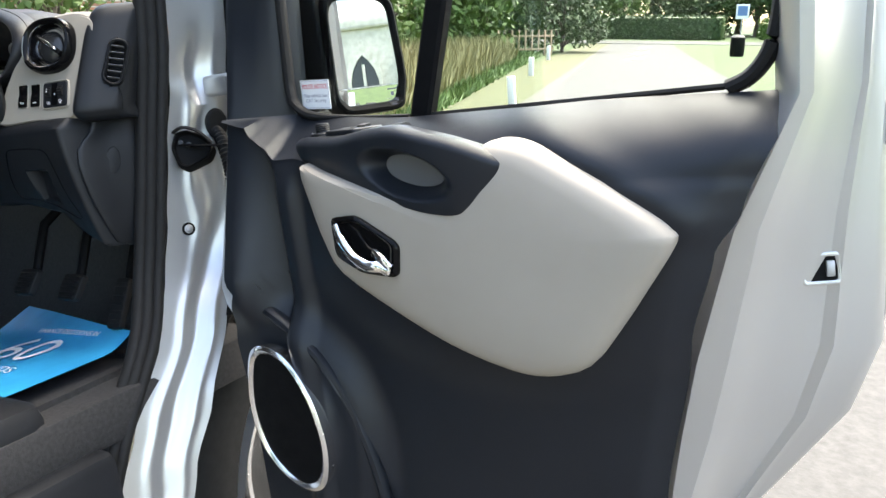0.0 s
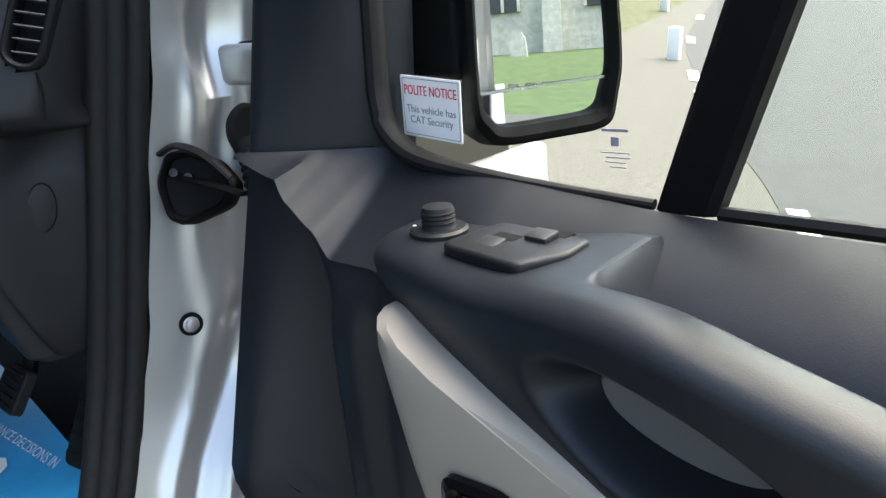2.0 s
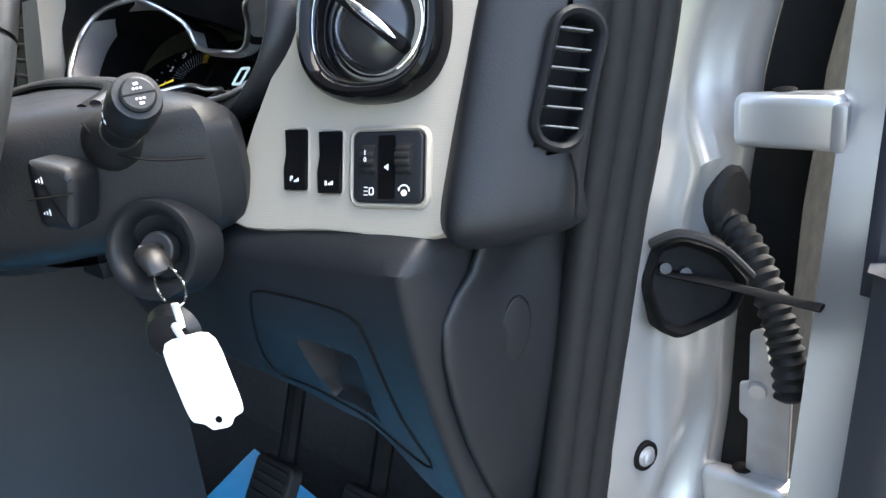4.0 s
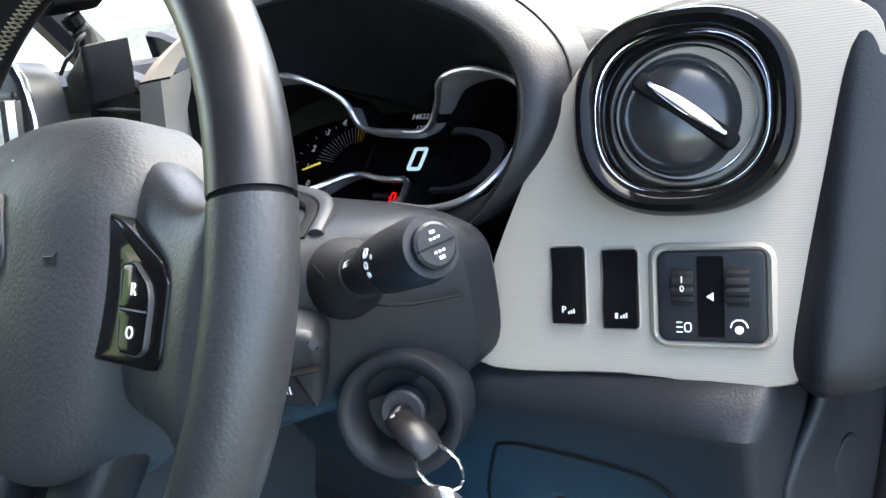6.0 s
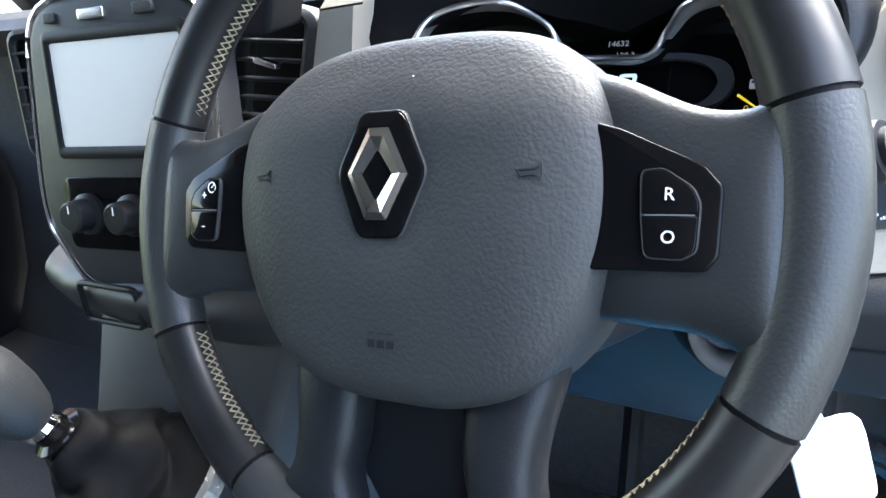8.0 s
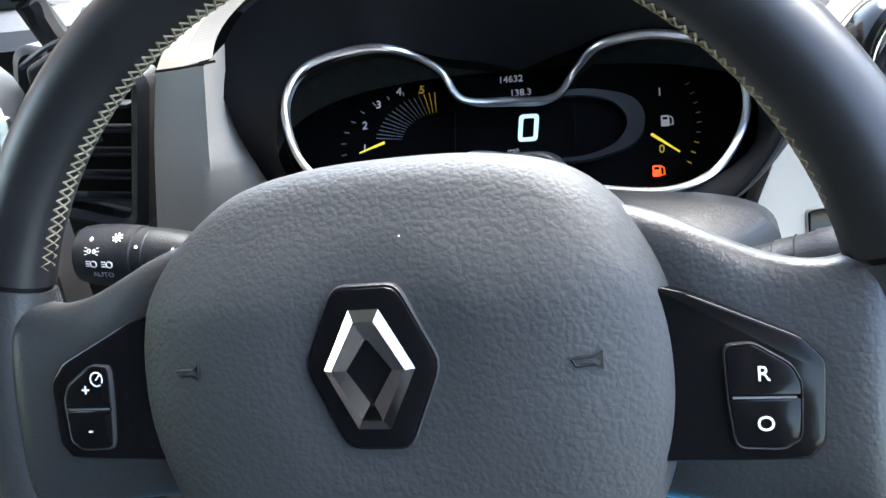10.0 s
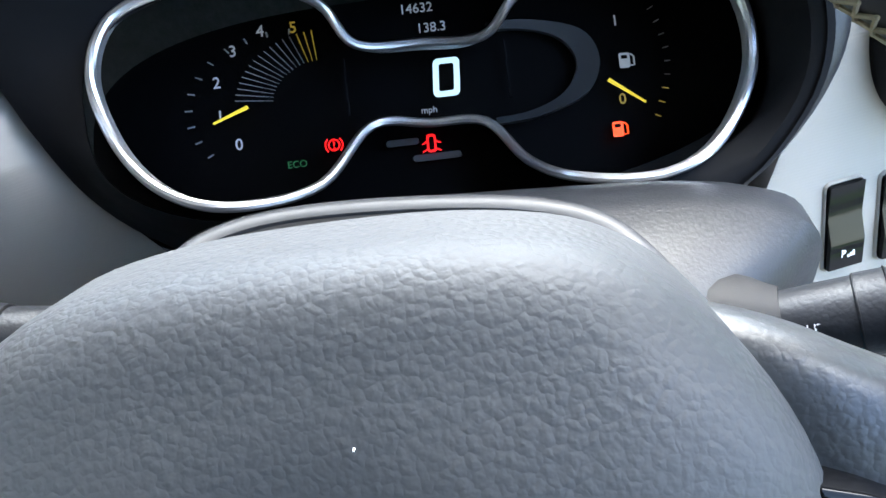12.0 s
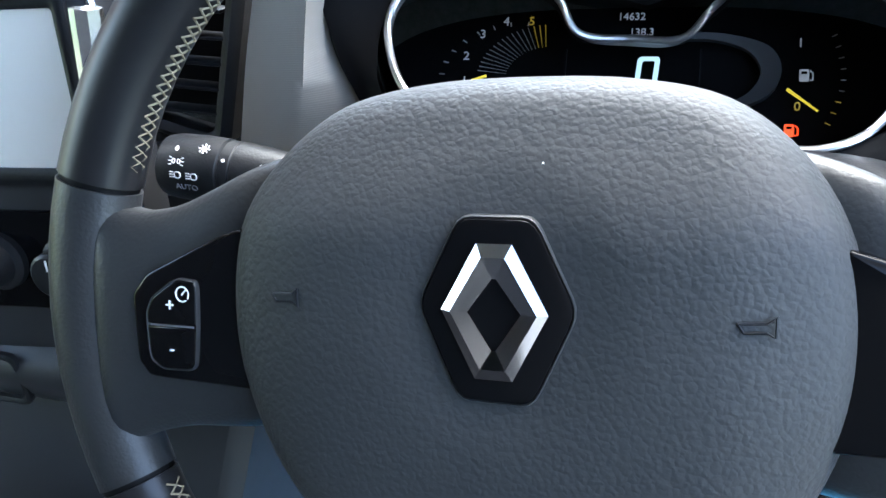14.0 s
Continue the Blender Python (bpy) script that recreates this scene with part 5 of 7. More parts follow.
def drivers_door():
    d = thing("door_1", "silver van door standing wide open with dark grey and beige trim", "door", at=(0.44, 0.42, -0.4), kind="structure")
    cols, rows = 100, 84
    rings = []
    def lip_at(x):
        return lerp_rows(((0.45, 0.003), (0.500, 0.0125), (0.5065, 0.0130), (0.5105, 0.0275), (0.54, 0.046), (0.556, 0.064), (0.60, 0.058), (0.66, 0.070), (0.72, 0.085), (1.4, 0.085)), x)[0]
    top_rows = 14
    for j in range(rows + 1):
        ring = []
        for i in range(cols + 1):
            u = i / cols
            u = u * 0.45 if u < 0.6 else 0.27 + (u - 0.6) * 1.825
            z = -0.17
            for _ in range(3):
                x = door_front(z) + (door_rear(z) - door_front(z)) * u
                lip = lip_at(x)
                if j <= top_rows:
                    drop = lip * j / top_rows
                else:
                    drop = lip + (0.95 + door_top(x) - lip) * ((j - top_rows) / (rows - top_rows)) ** 1.3
                z = door_top(x) - drop
            # a saddle runs from the window down to a notched lip, over a hollow flank and a rounded upright
            back = smooth_rows(((0.45, 0.346), (0.48, 0.368), (0.515, 0.400), (0.545, 0.424), (0.60, 0.425), (1.4, 0.425)), x)[0]
            face = 0.346 - 0.014 * step(0.54, 0.575, x) * (1 - step(0.585, 0.612, x)) + 0.026 * (1 - step(0.545, 0.566, x)) * (1 - step(0.0, 0.25, drop - 0.22))
            if j <= top_rows:
                v, soft = j / top_rows, step(0.58, 0.68, x)
                y = back + (0.346 - back) * ((1 - soft) * v ** 1.25 + soft * (1 - (1 - v) ** 2.2))
            else:
                y = 0.346 + (face - 0.346) * step(0.0, 0.010 + 0.05 * step(0.525, 0.556, x), drop - lip) - 0.004 * step(0.0, 0.02, drop - lip)
            y -= 0.006 * step(0.45, 0.53, z + 1)
            q = math.hypot((x - 0.52) / 0.20, (z + 0.70) / 0.26)
            y -= 0.036 * (1 - step(0.72, 1.0, q))
            q = math.hypot((x - 0.93) / 0.31, (z + 0.37) / 0.20)
            y -= 0.016 * (1 - step(0.75, 1.15, q))
            ridge = (z + 0.193 + 0.632 * (x - 0.98)) * 0.845
            y -= 0.012 * math.exp(-(ridge / 0.022) ** 2) * step(0.90, 0.99, x) * (1 - step(1.17, 1.23, x))
            y += 0.010 * step(0.0, 0.03, x - door_rear(z) + 0.035)
            if j > top_rows:
                w = 1 - step(0.470, 0.556, x)
                y += (door_lean(z) - y) * w
            ring.append((x, y, z))
        rings.append(ring)
    bm = skin(rings, closed=False)
    part("trim_panel", bm, DOORP, d, "dark grey moulded trim panel")
    # beige insert
    beige = [(0.641, -0.234), (0.651, -0.290), (0.668, -0.350), (0.694, -0.396), (0.783, -0.452), (0.872, -0.498), (0.956, -0.526), (1.013, -0.531), (1.068, -0.513), (1.112, -0.460), (1.150, -0.405), (1.184, -0.352), (1.180, -0.336), (1.159, -0.316), (1.110, -0.283), (1.062, -0.254), (1.020, -0.231), (0.982, -0.221), (0.950, -0.224), (0.920, -0.262), (0.900, -0.293), (0.860, -0.290), (0.818, -0.281), (0.770, -0.268), (0.724, -0.255), (0.68, -0.243)]
    o = curve_through([Vector(p) for p in beige], 3)
    part("beige_insert", dome(o, ((1.0, -0.322), (1.0, -0.312), (0.985, -0.301), (0.955, -0.292), (0.90, -0.2855), (0.80, -0.281), (0.5, -0.278)), DOOR, back=-0.36), BEIGE_D, d, "smooth beige insert")
    # armrest with pull cup
    rows = ((0.612, -0.200, -0.210, 0.345), (0.625, -0.196, -0.232, 0.322), (0.66, -0.1955, -0.245, 0.309), (0.724, -0.1955, -0.267, 0.292), (0.775, -0.190, -0.283, 0.281), (0.834, -0.188, -0.299, 0.270), (0.880, -0.198, -0.309, 0.267), (0.925, -0.211, -0.310, 0.268), (0.967, -0.228, -0.286, 0.274), (0.992, -0.240, -0.262, 0.285), (1.002, -0.247, -0.252, 0.300))
    rings = []
    for i in range(151):
        x = 0.612 + 0.39 * i / 150
        zt, zb, yf = smooth_rows(rows, x)
        back = 0.395 if x < 0.80 else 0.395 - 0.08 * step(0.80, 0.90, x)
        r = min(0.014, (zt - zb) * 0.35)
        pts = [(back, zt - 0.002), (back - 0.01, zt)]
        for k in range(8):
            pts.append((yf + 0.030 + (back - 0.04 - yf) * (1 - k / 7) ** 1.5, zt))
        for k in range(1, 9):
            a = k / 8 * math.pi / 2
            pts.append((yf + 0.022 * (1 - math.sin(a)) , zt - r * (1 - math.cos(a))))
        for k in range(1, 51):
            pts.append((yf + 0.010 * (k / 50) ** 2, zt - r + (zb + 0.004 - zt + r) * k / 50))
        pts += [(yf + 0.02, zb), (back, zb)]
        ring = []
        for y, z in pts:
            u, w = (x - 0.842) / 0.076, (z + 0.2515 + 0.22 * (x - 0.842)) / 0.034
            q = math.hypot(u, w)
            z -= 0.030 * step(0.785, 0.800, x) * (1 - step(0.93, 0.97, x)) * step(yf + 0.030, yf + 0.060, y) * (z > zt - 0.004)
            if y < yf + 0.024:
                y += 0.052 * (1 - step(0.40, 1.05, q))
            ring.append((x, y, z))
        rings.append(ring)
    part("armrest", skin(rings), DOORP, d, "dark grey armrest with a pull cup")
    plate = dome([(0.056 * math.cos(t) + 0.846, -0.254 + 0.026 * math.sin(t) - 0.22 * 0.056 * math.cos(t)) for t in (math.tau * j / 24 for j in range(24))], ((1.0, -0.318), (0.92, -0.313), (0.5, -0.312)), DOOR, back=-0.33)
    part("cup_plate", plate, CUP_GREY, d, "grey plate in the pull cup")
    # mirror knob and window switches on the armrest
    top = Matrix.Translation((0.655, 0.354, -0.1955))
    k = part("mirror_knob", lathe([(0.019, 0.0), (0.019, 0.0025), (0.017, 0.004), (0.0115, 0.004), (0.0105, 0.006), (0.0105, 0.015), (0.0095, 0.0175), (0.006, 0.0182), (0.0005, 0.0182)], top, 30), DARK, d, "black mirror control knob")
    for j in range(3):
        part("knob_rib", lathe([(0.0105, 0.007 + 0.003 * j), (0.0112, 0.008 + 0.003 * j), (0.0105, 0.009 + 0.003 * j)], top, 30), RUBBER, k)
    dots = bmesh.new()
    for x, y in ((-0.015, -0.003), (-0.013, 0.006), (-0.008, 0.012)):
        lathe([(0.0012, 0.0042), (0.0012, 0.0046)], top @ pose(x, y - 0.004, 0), 10, bm=dots)
    part("print", dots, MARK, k)
    sf = Matrix.Translation((0.722, 0.345, -0.1955)) @ pose(0, 0, 0, 0, 0, -6)
    s = part("switch_block", slab(corners([(-0.038, -0.026), (0.026, -0.030), (0.038, 0.000), (0.034, 0.026), (-0.034, 0.026)], 0.15), 0.007, sf, 0.003), DARK, d, "black window switch block")
    for x, y in ((-0.012, -0.008), (0.010, 0.012)):
        part("window_switch", box((x, y, 0.007), (0.016, 0.013, 0.004), 0.001, sf @ pose(0, 0, 0, 8, 0, 0)), GREY, s, "worn grey window switch")
        part("switch_well", box((x + 0.002, y + 0.011, 0.0066), (0.018, 0.010, 0.0012), m=sf), MATT, s)
    # door release
    hf = DOOR @ pose(0.766, -0.347, -0.2705)
    o = corners([(-0.054, 0.040), (-0.010, 0.043), (0.058, 0.002), (0.050, -0.046), (-0.012, -0.040), (-0.054, -0.016)], 0.2, 4)
    i = [p * 0.80 for p in o]
    r = part("release_bezel", frame_ring(o, i, 0.008, hf, 0.003, -0.008), GLOSS, d, "gloss black release surround")
    part("release_well", dome(i, ((1.0, 0.0), (0.95, -0.004), (0.6, -0.0062), (0.3, -0.0065)), hf), GLOSS, r)
    path = [hf @ Vector(p) for p in ((-0.040, 0.032, 0.006), (-0.032, 0.012, 0.008), (-0.014, -0.012, 0.010), (0.008, -0.025, 0.011), (0.026, -0.028, 0.009), (0.044, -0.036, 0.005))]
    part("release_lever", tube(curve_through(path, 5, False), [0.005] * 5 + [0.0075] * 8 + [0.0085] * 8 + [0.007] * 4 + [0.004], 12, flat=0.7, up=(0, 1, 0)), CHROME, r, "chrome release lever")
    path = [hf @ Vector(p) for p in ((0.018, -0.008, 0.002), (0.032, -0.016, 0.007), (0.044, -0.030, 0.006))]
    part("lever_tip", tube(curve_through(path, 5, False), 0.0065, 10, flat=0.6, up=(0, 1, 0)), CHROME, r, "chrome lever tip")
    # loudspeaker
    sp = curve_through([Vector(p) for p in ((0.478, -0.538), (0.520, -0.522), (0.566, -0.548), (0.602, -0.612), (0.616, -0.690), (0.600, -0.755), (0.560, -0.774), (0.512, -0.755), (0.470, -0.705), (0.456, -0.625))], 5)
    cx, cz = 0.535, -0.648
    ins = [Vector((cx + (p.x - cx) * 0.835, cz + (p.y - cz) * 0.895)) for p in sp]
    l = part("loudspeaker", frame_ring(sp, ins, 0.022, DOOR, 0.004, -0.306), SATIN, d, "silver ring round the loudspeaker")
    part("grille", dome(ins, ((1.0, -0.290), (0.8, -0.2885), (0.4, -0.288)), DOOR, back=-0.33), MATT, l, "black speaker grille")
    # map pocket edge
    arch = [(0.470, 0.352, -0.486), (0.490, 0.330, -0.476), (0.52, 0.318, -0.476), (0.60, 0.312, -0.530), (0.655, 0.318, -0.62), (0.69, 0.322, -0.75), (0.70, 0.325, -0.90)]
    part("pocket_edge", tube(curve_through(arch, 6, False), 0.012, 10, flat=0.8), DOORP, d, "rounded pocket edge")
    # corner trim that rises to the window frame
    rings = []
    for z in (-0.180, -0.13, -0.05, 0.05, 0.2, 0.42):
        t = (z + 0.158) * 0.10
        rings.append([Vector((x + t * (x > 0.47), y + 0.234 * (z + 0.15) * (1 - step(0.455, 0.53, x)), z - 0.02 * (x - 0.45) * (z < -0.14))) for x, y in ((0.452, 0.46), (0.446, 0.385), (0.449, 0.362), (0.456, 0.3605), (0.466, 0.365), (0.490, 0.384), (0.515, 0.402), (0.532, 0.418), (0.540, 0.430), (0.540, 0.46))])
    part("corner_trim", skin(rings, closed=False), DOORP, d, "dark grey window corner trim")
    part("trim_seam", tube(curve_through([(0.454, 0.3645, -0.1585), (0.49, 0.3815, -0.1605), (0.534, 0.4175, -0.161)], 5, False), 0.0012, 6), MATT, d)
    # silver shell: rear shut face, outer skin, front edge
    rings = []
    for z, xo in ((0.45, 1.42), (0.1, 1.405), (-0.10, 1.40), (-0.2, 1.392), (-0.35, 1.388), (-0.52, 1.382), (-0.62, 1.345), (-0.70, 1.285), (-0.78, 1.225), (-0.95, 1.13)):
        xi = door_rear(z) if z < -0.19 else 1.300 + 0.03 * step(-0.2, 0.1, z)
        w = xo - xi
        rings.append([(xi - 0.03, 0.43, z), (xi - 0.006, 0.375, z), (xi + 0.004, 0.362, z), (xi + 0.20 * w, 0.364, z), (xi + 0.30 * w, 0.385, z), (xi + 0.42 * w, 0.43, z), (xi + 0.66 * w, 0.458, z), (xi + 0.74 * w, 0.456, z), (xi + 0.80 * w, 0.468, z), (xi + 0.93 * w, 0.475, z), (xo - 0.004, 0.484, z), (xo, 0.495, z), (xo - 0.006, 0.506, z)])
    part("shut_face", skin(rings, closed=False), SILVER, d, "silver painted shut face")
    outer = slab([(0.46, -0.24), (1.395, -0.24), (1.388, -0.48), (1.366, -0.55), (1.338, -0.61), (1.298, -0.676), (1.232, -0.767), (1.13, -0.93), (0.55, -0.93), (0.46, -0.80)], 0.018, DOOR, 0.004, base=-0.524)
    part("outer_skin", outer, SILVER, d, "silver outer skin")
    rings = []
    for z in (-0.93, -0.80, -0.66, -0.58, -0.53, -0.49, -0.46, -0.43, -0.40, -0.36, -0.30, -0.24, -0.18, -0.14, -0.08, 0.0, 0.15, 0.45):
        tx, ty = door_front(z) + 0.001, door_lean(z) + 0.005
        lx = lerp_rows(((-0.95, 0.440), (-0.56, 0.431), (-0.51, 0.420), (-0.44, 0.420), (0.45, 0.412)), z)[0]
        ly = max(0.441 + 0.313 * max(z, -0.43), ty + 0.018)
        rings.append([(tx, ty, z), (lx + 0.006, ly - 0.004, z), (lx + 0.001, ly, z), (lx, ly + 0.006, z), (lx + 0.002, ly + 0.06, z), (lx + 0.02, max(ly + 0.08, 0.51), z), (tx + 0.03, max(ly + 0.08, 0.51), z), (tx + 0.004, ty + 0.03, z)])
    edge = skin(rings)
    part("front_edge", edge, SILVER, d, "silver front edge")
    top = box((0.87, 0.49, 0.46), (1.1, 0.06, 0.06), 0.01)
    part("top_frame", top, SILVER, d)
    # latch, screws, printed labels
    lf = plane_frame((1.318, 0.452, -0.418), (0.35, -0.93, 0.1))
    part("latch", frame_ring(rounded(0.044, 0.040, 0.004), rounded(0.036, 0.030, 0.003), 0.004, lf, 0.001), SILVER, d, "door latch in a silver recess")
    part("latch_mouth", slab(rounded(0.037, 0.031, 0.003), 0.0016, lf), MATT, d)
    part("latch_claw", box((0.010, 0.000, 0.003), (0.010, 0.020, 0.005), 0.002, lf), STEEL, d)
    for x, z in ((1.362, -0.388), (1.358, -0.446), (1.349, -0.460)):
        part("screw", lathe([(0.009, 0.0), (0.0085, 0.003), (0.004, 0.0042), (0.0005, 0.003)], plane_frame((x, 0.476, z), (0.3, -0.95, 0)), 16), STEEL, d)
    part("screw", lathe([(0.006, 0.0), (0.0055, 0.003), (0.0005, 0.004)], plane_frame((1.236, 0.356, -0.320), (0, -1, 0)), 14), MATT, d)
    for z0, z1, mat in ((-0.155, -0.215, WHITE), (-0.225, -0.275, DIM)):
        part("sticker", slab(rounded(0.014, z0 - z1, 0.001), 0.0006, plane_frame((1.385, 0.4795, (z0 + z1) / 2), (0.2, -0.98, 0))), mat, d, "small printed label")
    # window seals, divider, glass
    part("divider", skin([[(x + t, y, z) for x, y in ((0.769, 0.440), (0.769, 0.424), (0.774, 0.420), (0.800, 0.420), (0.806, 0.424), (0.806, 0.440))] for z, t in ((-0.186, 0.0), (0.45, 0.205))]), MATT, d, "black window divider")
    seal = curve_through([(0.590, 0.420, 0.42), (0.560, 0.420, 0.10), (0.547, 0.419, -0.08), (0.546, 0.418, -0.125), (0.557, 0.416, -0.150), (0.588, 0.416, -0.167), (0.66, 0.420, -0.176), (0.768, 0.424, -0.183)], 6, False)
    part("quarter_seal", tube(seal, [0.0095 - 0.0055 * step(26, 40, i) for i in range(len(seal))], 10, flat=0.85), RUBBER, d, "black rubber seal")
    part("belt_seal", tube([(0.806, 0.428, -0.185), (1.05, 0.428, -0.187), (1.25, 0.428, -0.188)], 0.0045, 6), RUBBER, d)
    rear = curve_through([(1.225, 0.428, -0.190), (1.252, 0.426, -0.178), (1.274, 0.424, -0.150), (1.287, 0.424, -0.10), (1.30, 0.424, 0.0), (1.335, 0.424, 0.42)], 6, False)
    part("rear_seal", tube(rear, 0.0115, 10, flat=0.9), RUBBER, d, "black rubber seal")
    pane = part("quarter_glass", box((0.76, 0.444, 0.12), (0.44, 0.004, 0.64)), GLASS, d, "clear quarter pane")
    pane.visible_shadow = False
    pane = part("drop_glass", box((1.06, 0.434, 0.12), (0.52, 0.004, 0.64)), GLASS, d, "clear window pane")
    pane.visible_shadow = False
    # notice on the quarter pane
    nf = plane_frame((0.5785, 0.4400, -0.1335), (-0.04, -1, -0.03)) @ pose(0, 0, 0, 0, 0, -4)
    n = part("notice", slab(rounded(0.062, 0.047, 0.001), 0.0008, nf), WHITE, d, "white notice with red and grey lettering")
    part("notice_edge", frame_ring(rounded(0.0585, 0.0435, 0.001), rounded(0.0575, 0.0425, 0.001), 0.0002, nf, base=0.0008), INK, n)
    part("print", letters("POLITE NOTICE", 0.0092, nf @ pose(0, 0.0125, 0.0010) @ Matrix.Diagonal((0.84, 1.15, 1, 1))), RED, n)
    part("print", letters("This vehicle has\nCAT Security", 0.0082, nf @ pose(0, -0.006, 0.0010)), INK, n)
    etch = bmesh.new()
    ef = plane_frame((0.740, 0.4275, -0.148), (0, -1, 0))
    bar(ef, 0, 0.008, 0.018, 0.0018, etch)
    bar(ef, 0.0, 0.001, 0.0055, 0.0055, etch)
    for j in range(4):
        bar(ef, 0.002 * (j % 2), -0.006 - 0.003 * j, 0.020 - 0.003 * j, 0.0007, etch)
    part("etched_mark", etch, INK, n.parent, "small grey etched mark")
    return d


def door_mirror():
    m = thing("door_mirror", "black door mirror with a pale cap and two glasses", "mirror", at=(0.62, 0.52, -0.1))
    f = plane_frame((0.603, 0.552, -0.072), (0.895, -0.44, -0.012))
    o = corners([(-0.070, 0.102), (0.062, 0.098), (0.074, -0.050), (0.062, -0.104), (-0.052, -0.104), (-0.072, -0.080)], 0.22, 5)
    g = [p * 0.86 for p in o]
    part("housing", dome(o, ((1.0, 0.012), (1.03, -0.01), (1.0, -0.04), (0.86, -0.075), (0.6, -0.095), (0.2, -0.10)), f), MATT, m, "black mirror housing")
    part("rim", frame_ring(o, g, 0.020, f, 0.006, -0.004), MATT, m)
    up = [Vector((p.x, max(p.y, -0.058))) for p in g]
    dn = [Vector((p.x, min(p.y, -0.061))) for p in g]
    part("main_glass", slab(up, 0.003, f, base=0.002), MIRROR, m, "mirror glass")
    part("lower_glass", slab(dn, 0.003, f @ pose(0, -0.0598, 0.002) @ pose(0, 0, 0, 3.5) @ pose(0, 0.0598, 0), base=-0.001), MIRROR, m, "lower wide-angle mirror glass")
    part("glass_line", box((0, -0.0595, 0.004), (0.120, 0.0025, 0.005), m=f), SATIN, m)
    foot = [(0.478, 0.16), (0.486, -0.06), (0.497, -0.135), (0.515, -0.165), (0.556, -0.150), (0.575, -0.12), (0.572, 0.02), (0.56, 0.16)]
    part("mirror_foot", slab(corners(foot, 0.2), 0.045, DOOR, 0.008, base=-0.525), MATT, m, "black mirror foot")
    part("cap", dome([p * 0.97 for p in o], ((1.02, -0.03), (1.03, -0.05), (0.9, -0.085), (0.6, -0.108), (0.2, -0.112)), f), SILVER, m, "silver mirror cap")


drivers_door()
door_mirror()


# ---- body round the door opening ----
def body_shell():
    b = thing("van", "silver van cab round the open doorway", "van", at=(0.33, 0.35, -0.9))
    rows = ((0.45, 0.375, 0.400, 0.41, 0.53), (0.0, 0.341, 0.367, 0.366, 0.475), (-0.085, 0.3315, 0.3560, 0.352, 0.468), (-0.19, 0.3190, 0.3355, 0.343, 0.462), (-0.32, 0.3090, 0.3115, 0.339, 0.452), (-0.40, 0.307, 0.288, 0.338, 0.43), (-0.505, 0.322, 0.241, 0.356, 0.36), (-0.63, 0.330, 0.153, 0.368, 0.285), (-0.73, 0.330, 0.10, 0.364, 0.228), (-0.92, 0.330, 0.0, 0.360, 0.15), (-1.05, 0.33, -0.06, 0.35, 0.10))
    rings, gaps = [], []
    for i in range(61):
        z = 0.45 - 1.5 * i / 60
        ax, ay, bx, by = lerp_rows([(-r[0], *r[1:]) for r in rows], -z)
        ring = []
        for k in range(31):
            s = k / 30
            x, y = ax + (bx - ax) * s, ay + (by - ay) * s
            nx, ny = (by - ay), -(bx - ax)
            ln = math.hypot(nx, ny)
            bend = 0.05 * math.sin(z * 13) + 0.03 * math.sin(z * 31)
            fold = -0.004 * math.sin(math.pi * s) + 0.012 * math.exp(-((s - 0.55) / 0.14) ** 2) * math.exp(-((z + 0.29) / 0.09) ** 2)
            fold -= 0.012 * math.exp(-((s - 0.62) / 0.2) ** 2) * math.exp(-((z + 0.40) / 0.06) ** 2)
            fold -= 0.010 * math.exp(-((s - 0.45) / 0.2) ** 2) * math.exp(-((z + 0.06) / 0.05) ** 2)
            fold += 0.010 * math.exp(-((s - 0.52) / 0.22) ** 2) * math.exp(-((z + 0.128) / 0.016) ** 2) - 0.009 * math.exp(-((s - 0.6) / 0.3) ** 2) * math.exp(-((z + 0.055) / 0.04) ** 2)
            low = step(0.06, -0.20, z)
            fold += low * (0.005 * math.exp(-((s - 0.34 - bend) / 0.07) ** 2) - 0.007 * math.exp(-((s - 0.56 - bend) / 0.09) ** 2) + 0.005 * math.exp(-((s - 0.80 - 0.5 * bend) / 0.06) ** 2))
            ring.append((x + nx / ln * fold, y + ny / ln * fold, z))
        rings.append(ring)
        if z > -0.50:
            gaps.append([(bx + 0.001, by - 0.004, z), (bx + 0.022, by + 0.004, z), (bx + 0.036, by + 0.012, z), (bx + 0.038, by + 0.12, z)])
    # matt black sheet stands for the dark gap beside the pillar
    part("gap_seal", skin(gaps, closed=False), MATT, b, "black sheet for the dark gap behind the door")
    part("front_pillar", skin(rings, closed=False), SILVER, b, "silver front door pillar")
    path = [(z, *lerp_rows([(-r[0], *r[1:]) for r in rows], -z)[:2]) for z in (0.45, 0.2, 0.0, -0.15, -0.30, -0.40, -0.505, -0.63, -0.73, -0.92)]
    for off, r, mat in ((-0.012, 0.010, RUBBER), (-0.030, 0.0115, RUBBER), (-0.046, 0.011, RUBBER)):
        pts = [Vector((x + off * 0.50, y + off * 0.78, z)) for z, x, y in path]
        part("door_seal", tube(curve_through(pts, 6, False), r, 18, up=(1, 0, 0)), mat, b, "black rubber door seal")
    # bolt
    bf = plane_frame((0.312, 0.3485, -0.337), (0.95, -0.28, 0.05))
    part("bolt", lathe([(0.0085, 0.0), (0.0080, 0.002), (0.0058, 0.0028), (0.0052, 0.0048), (0.004, 0.0056), (0.0005, 0.0056)], bf @ pose(0, 0, 0.004), 18), STEEL, b, "steel bolt")
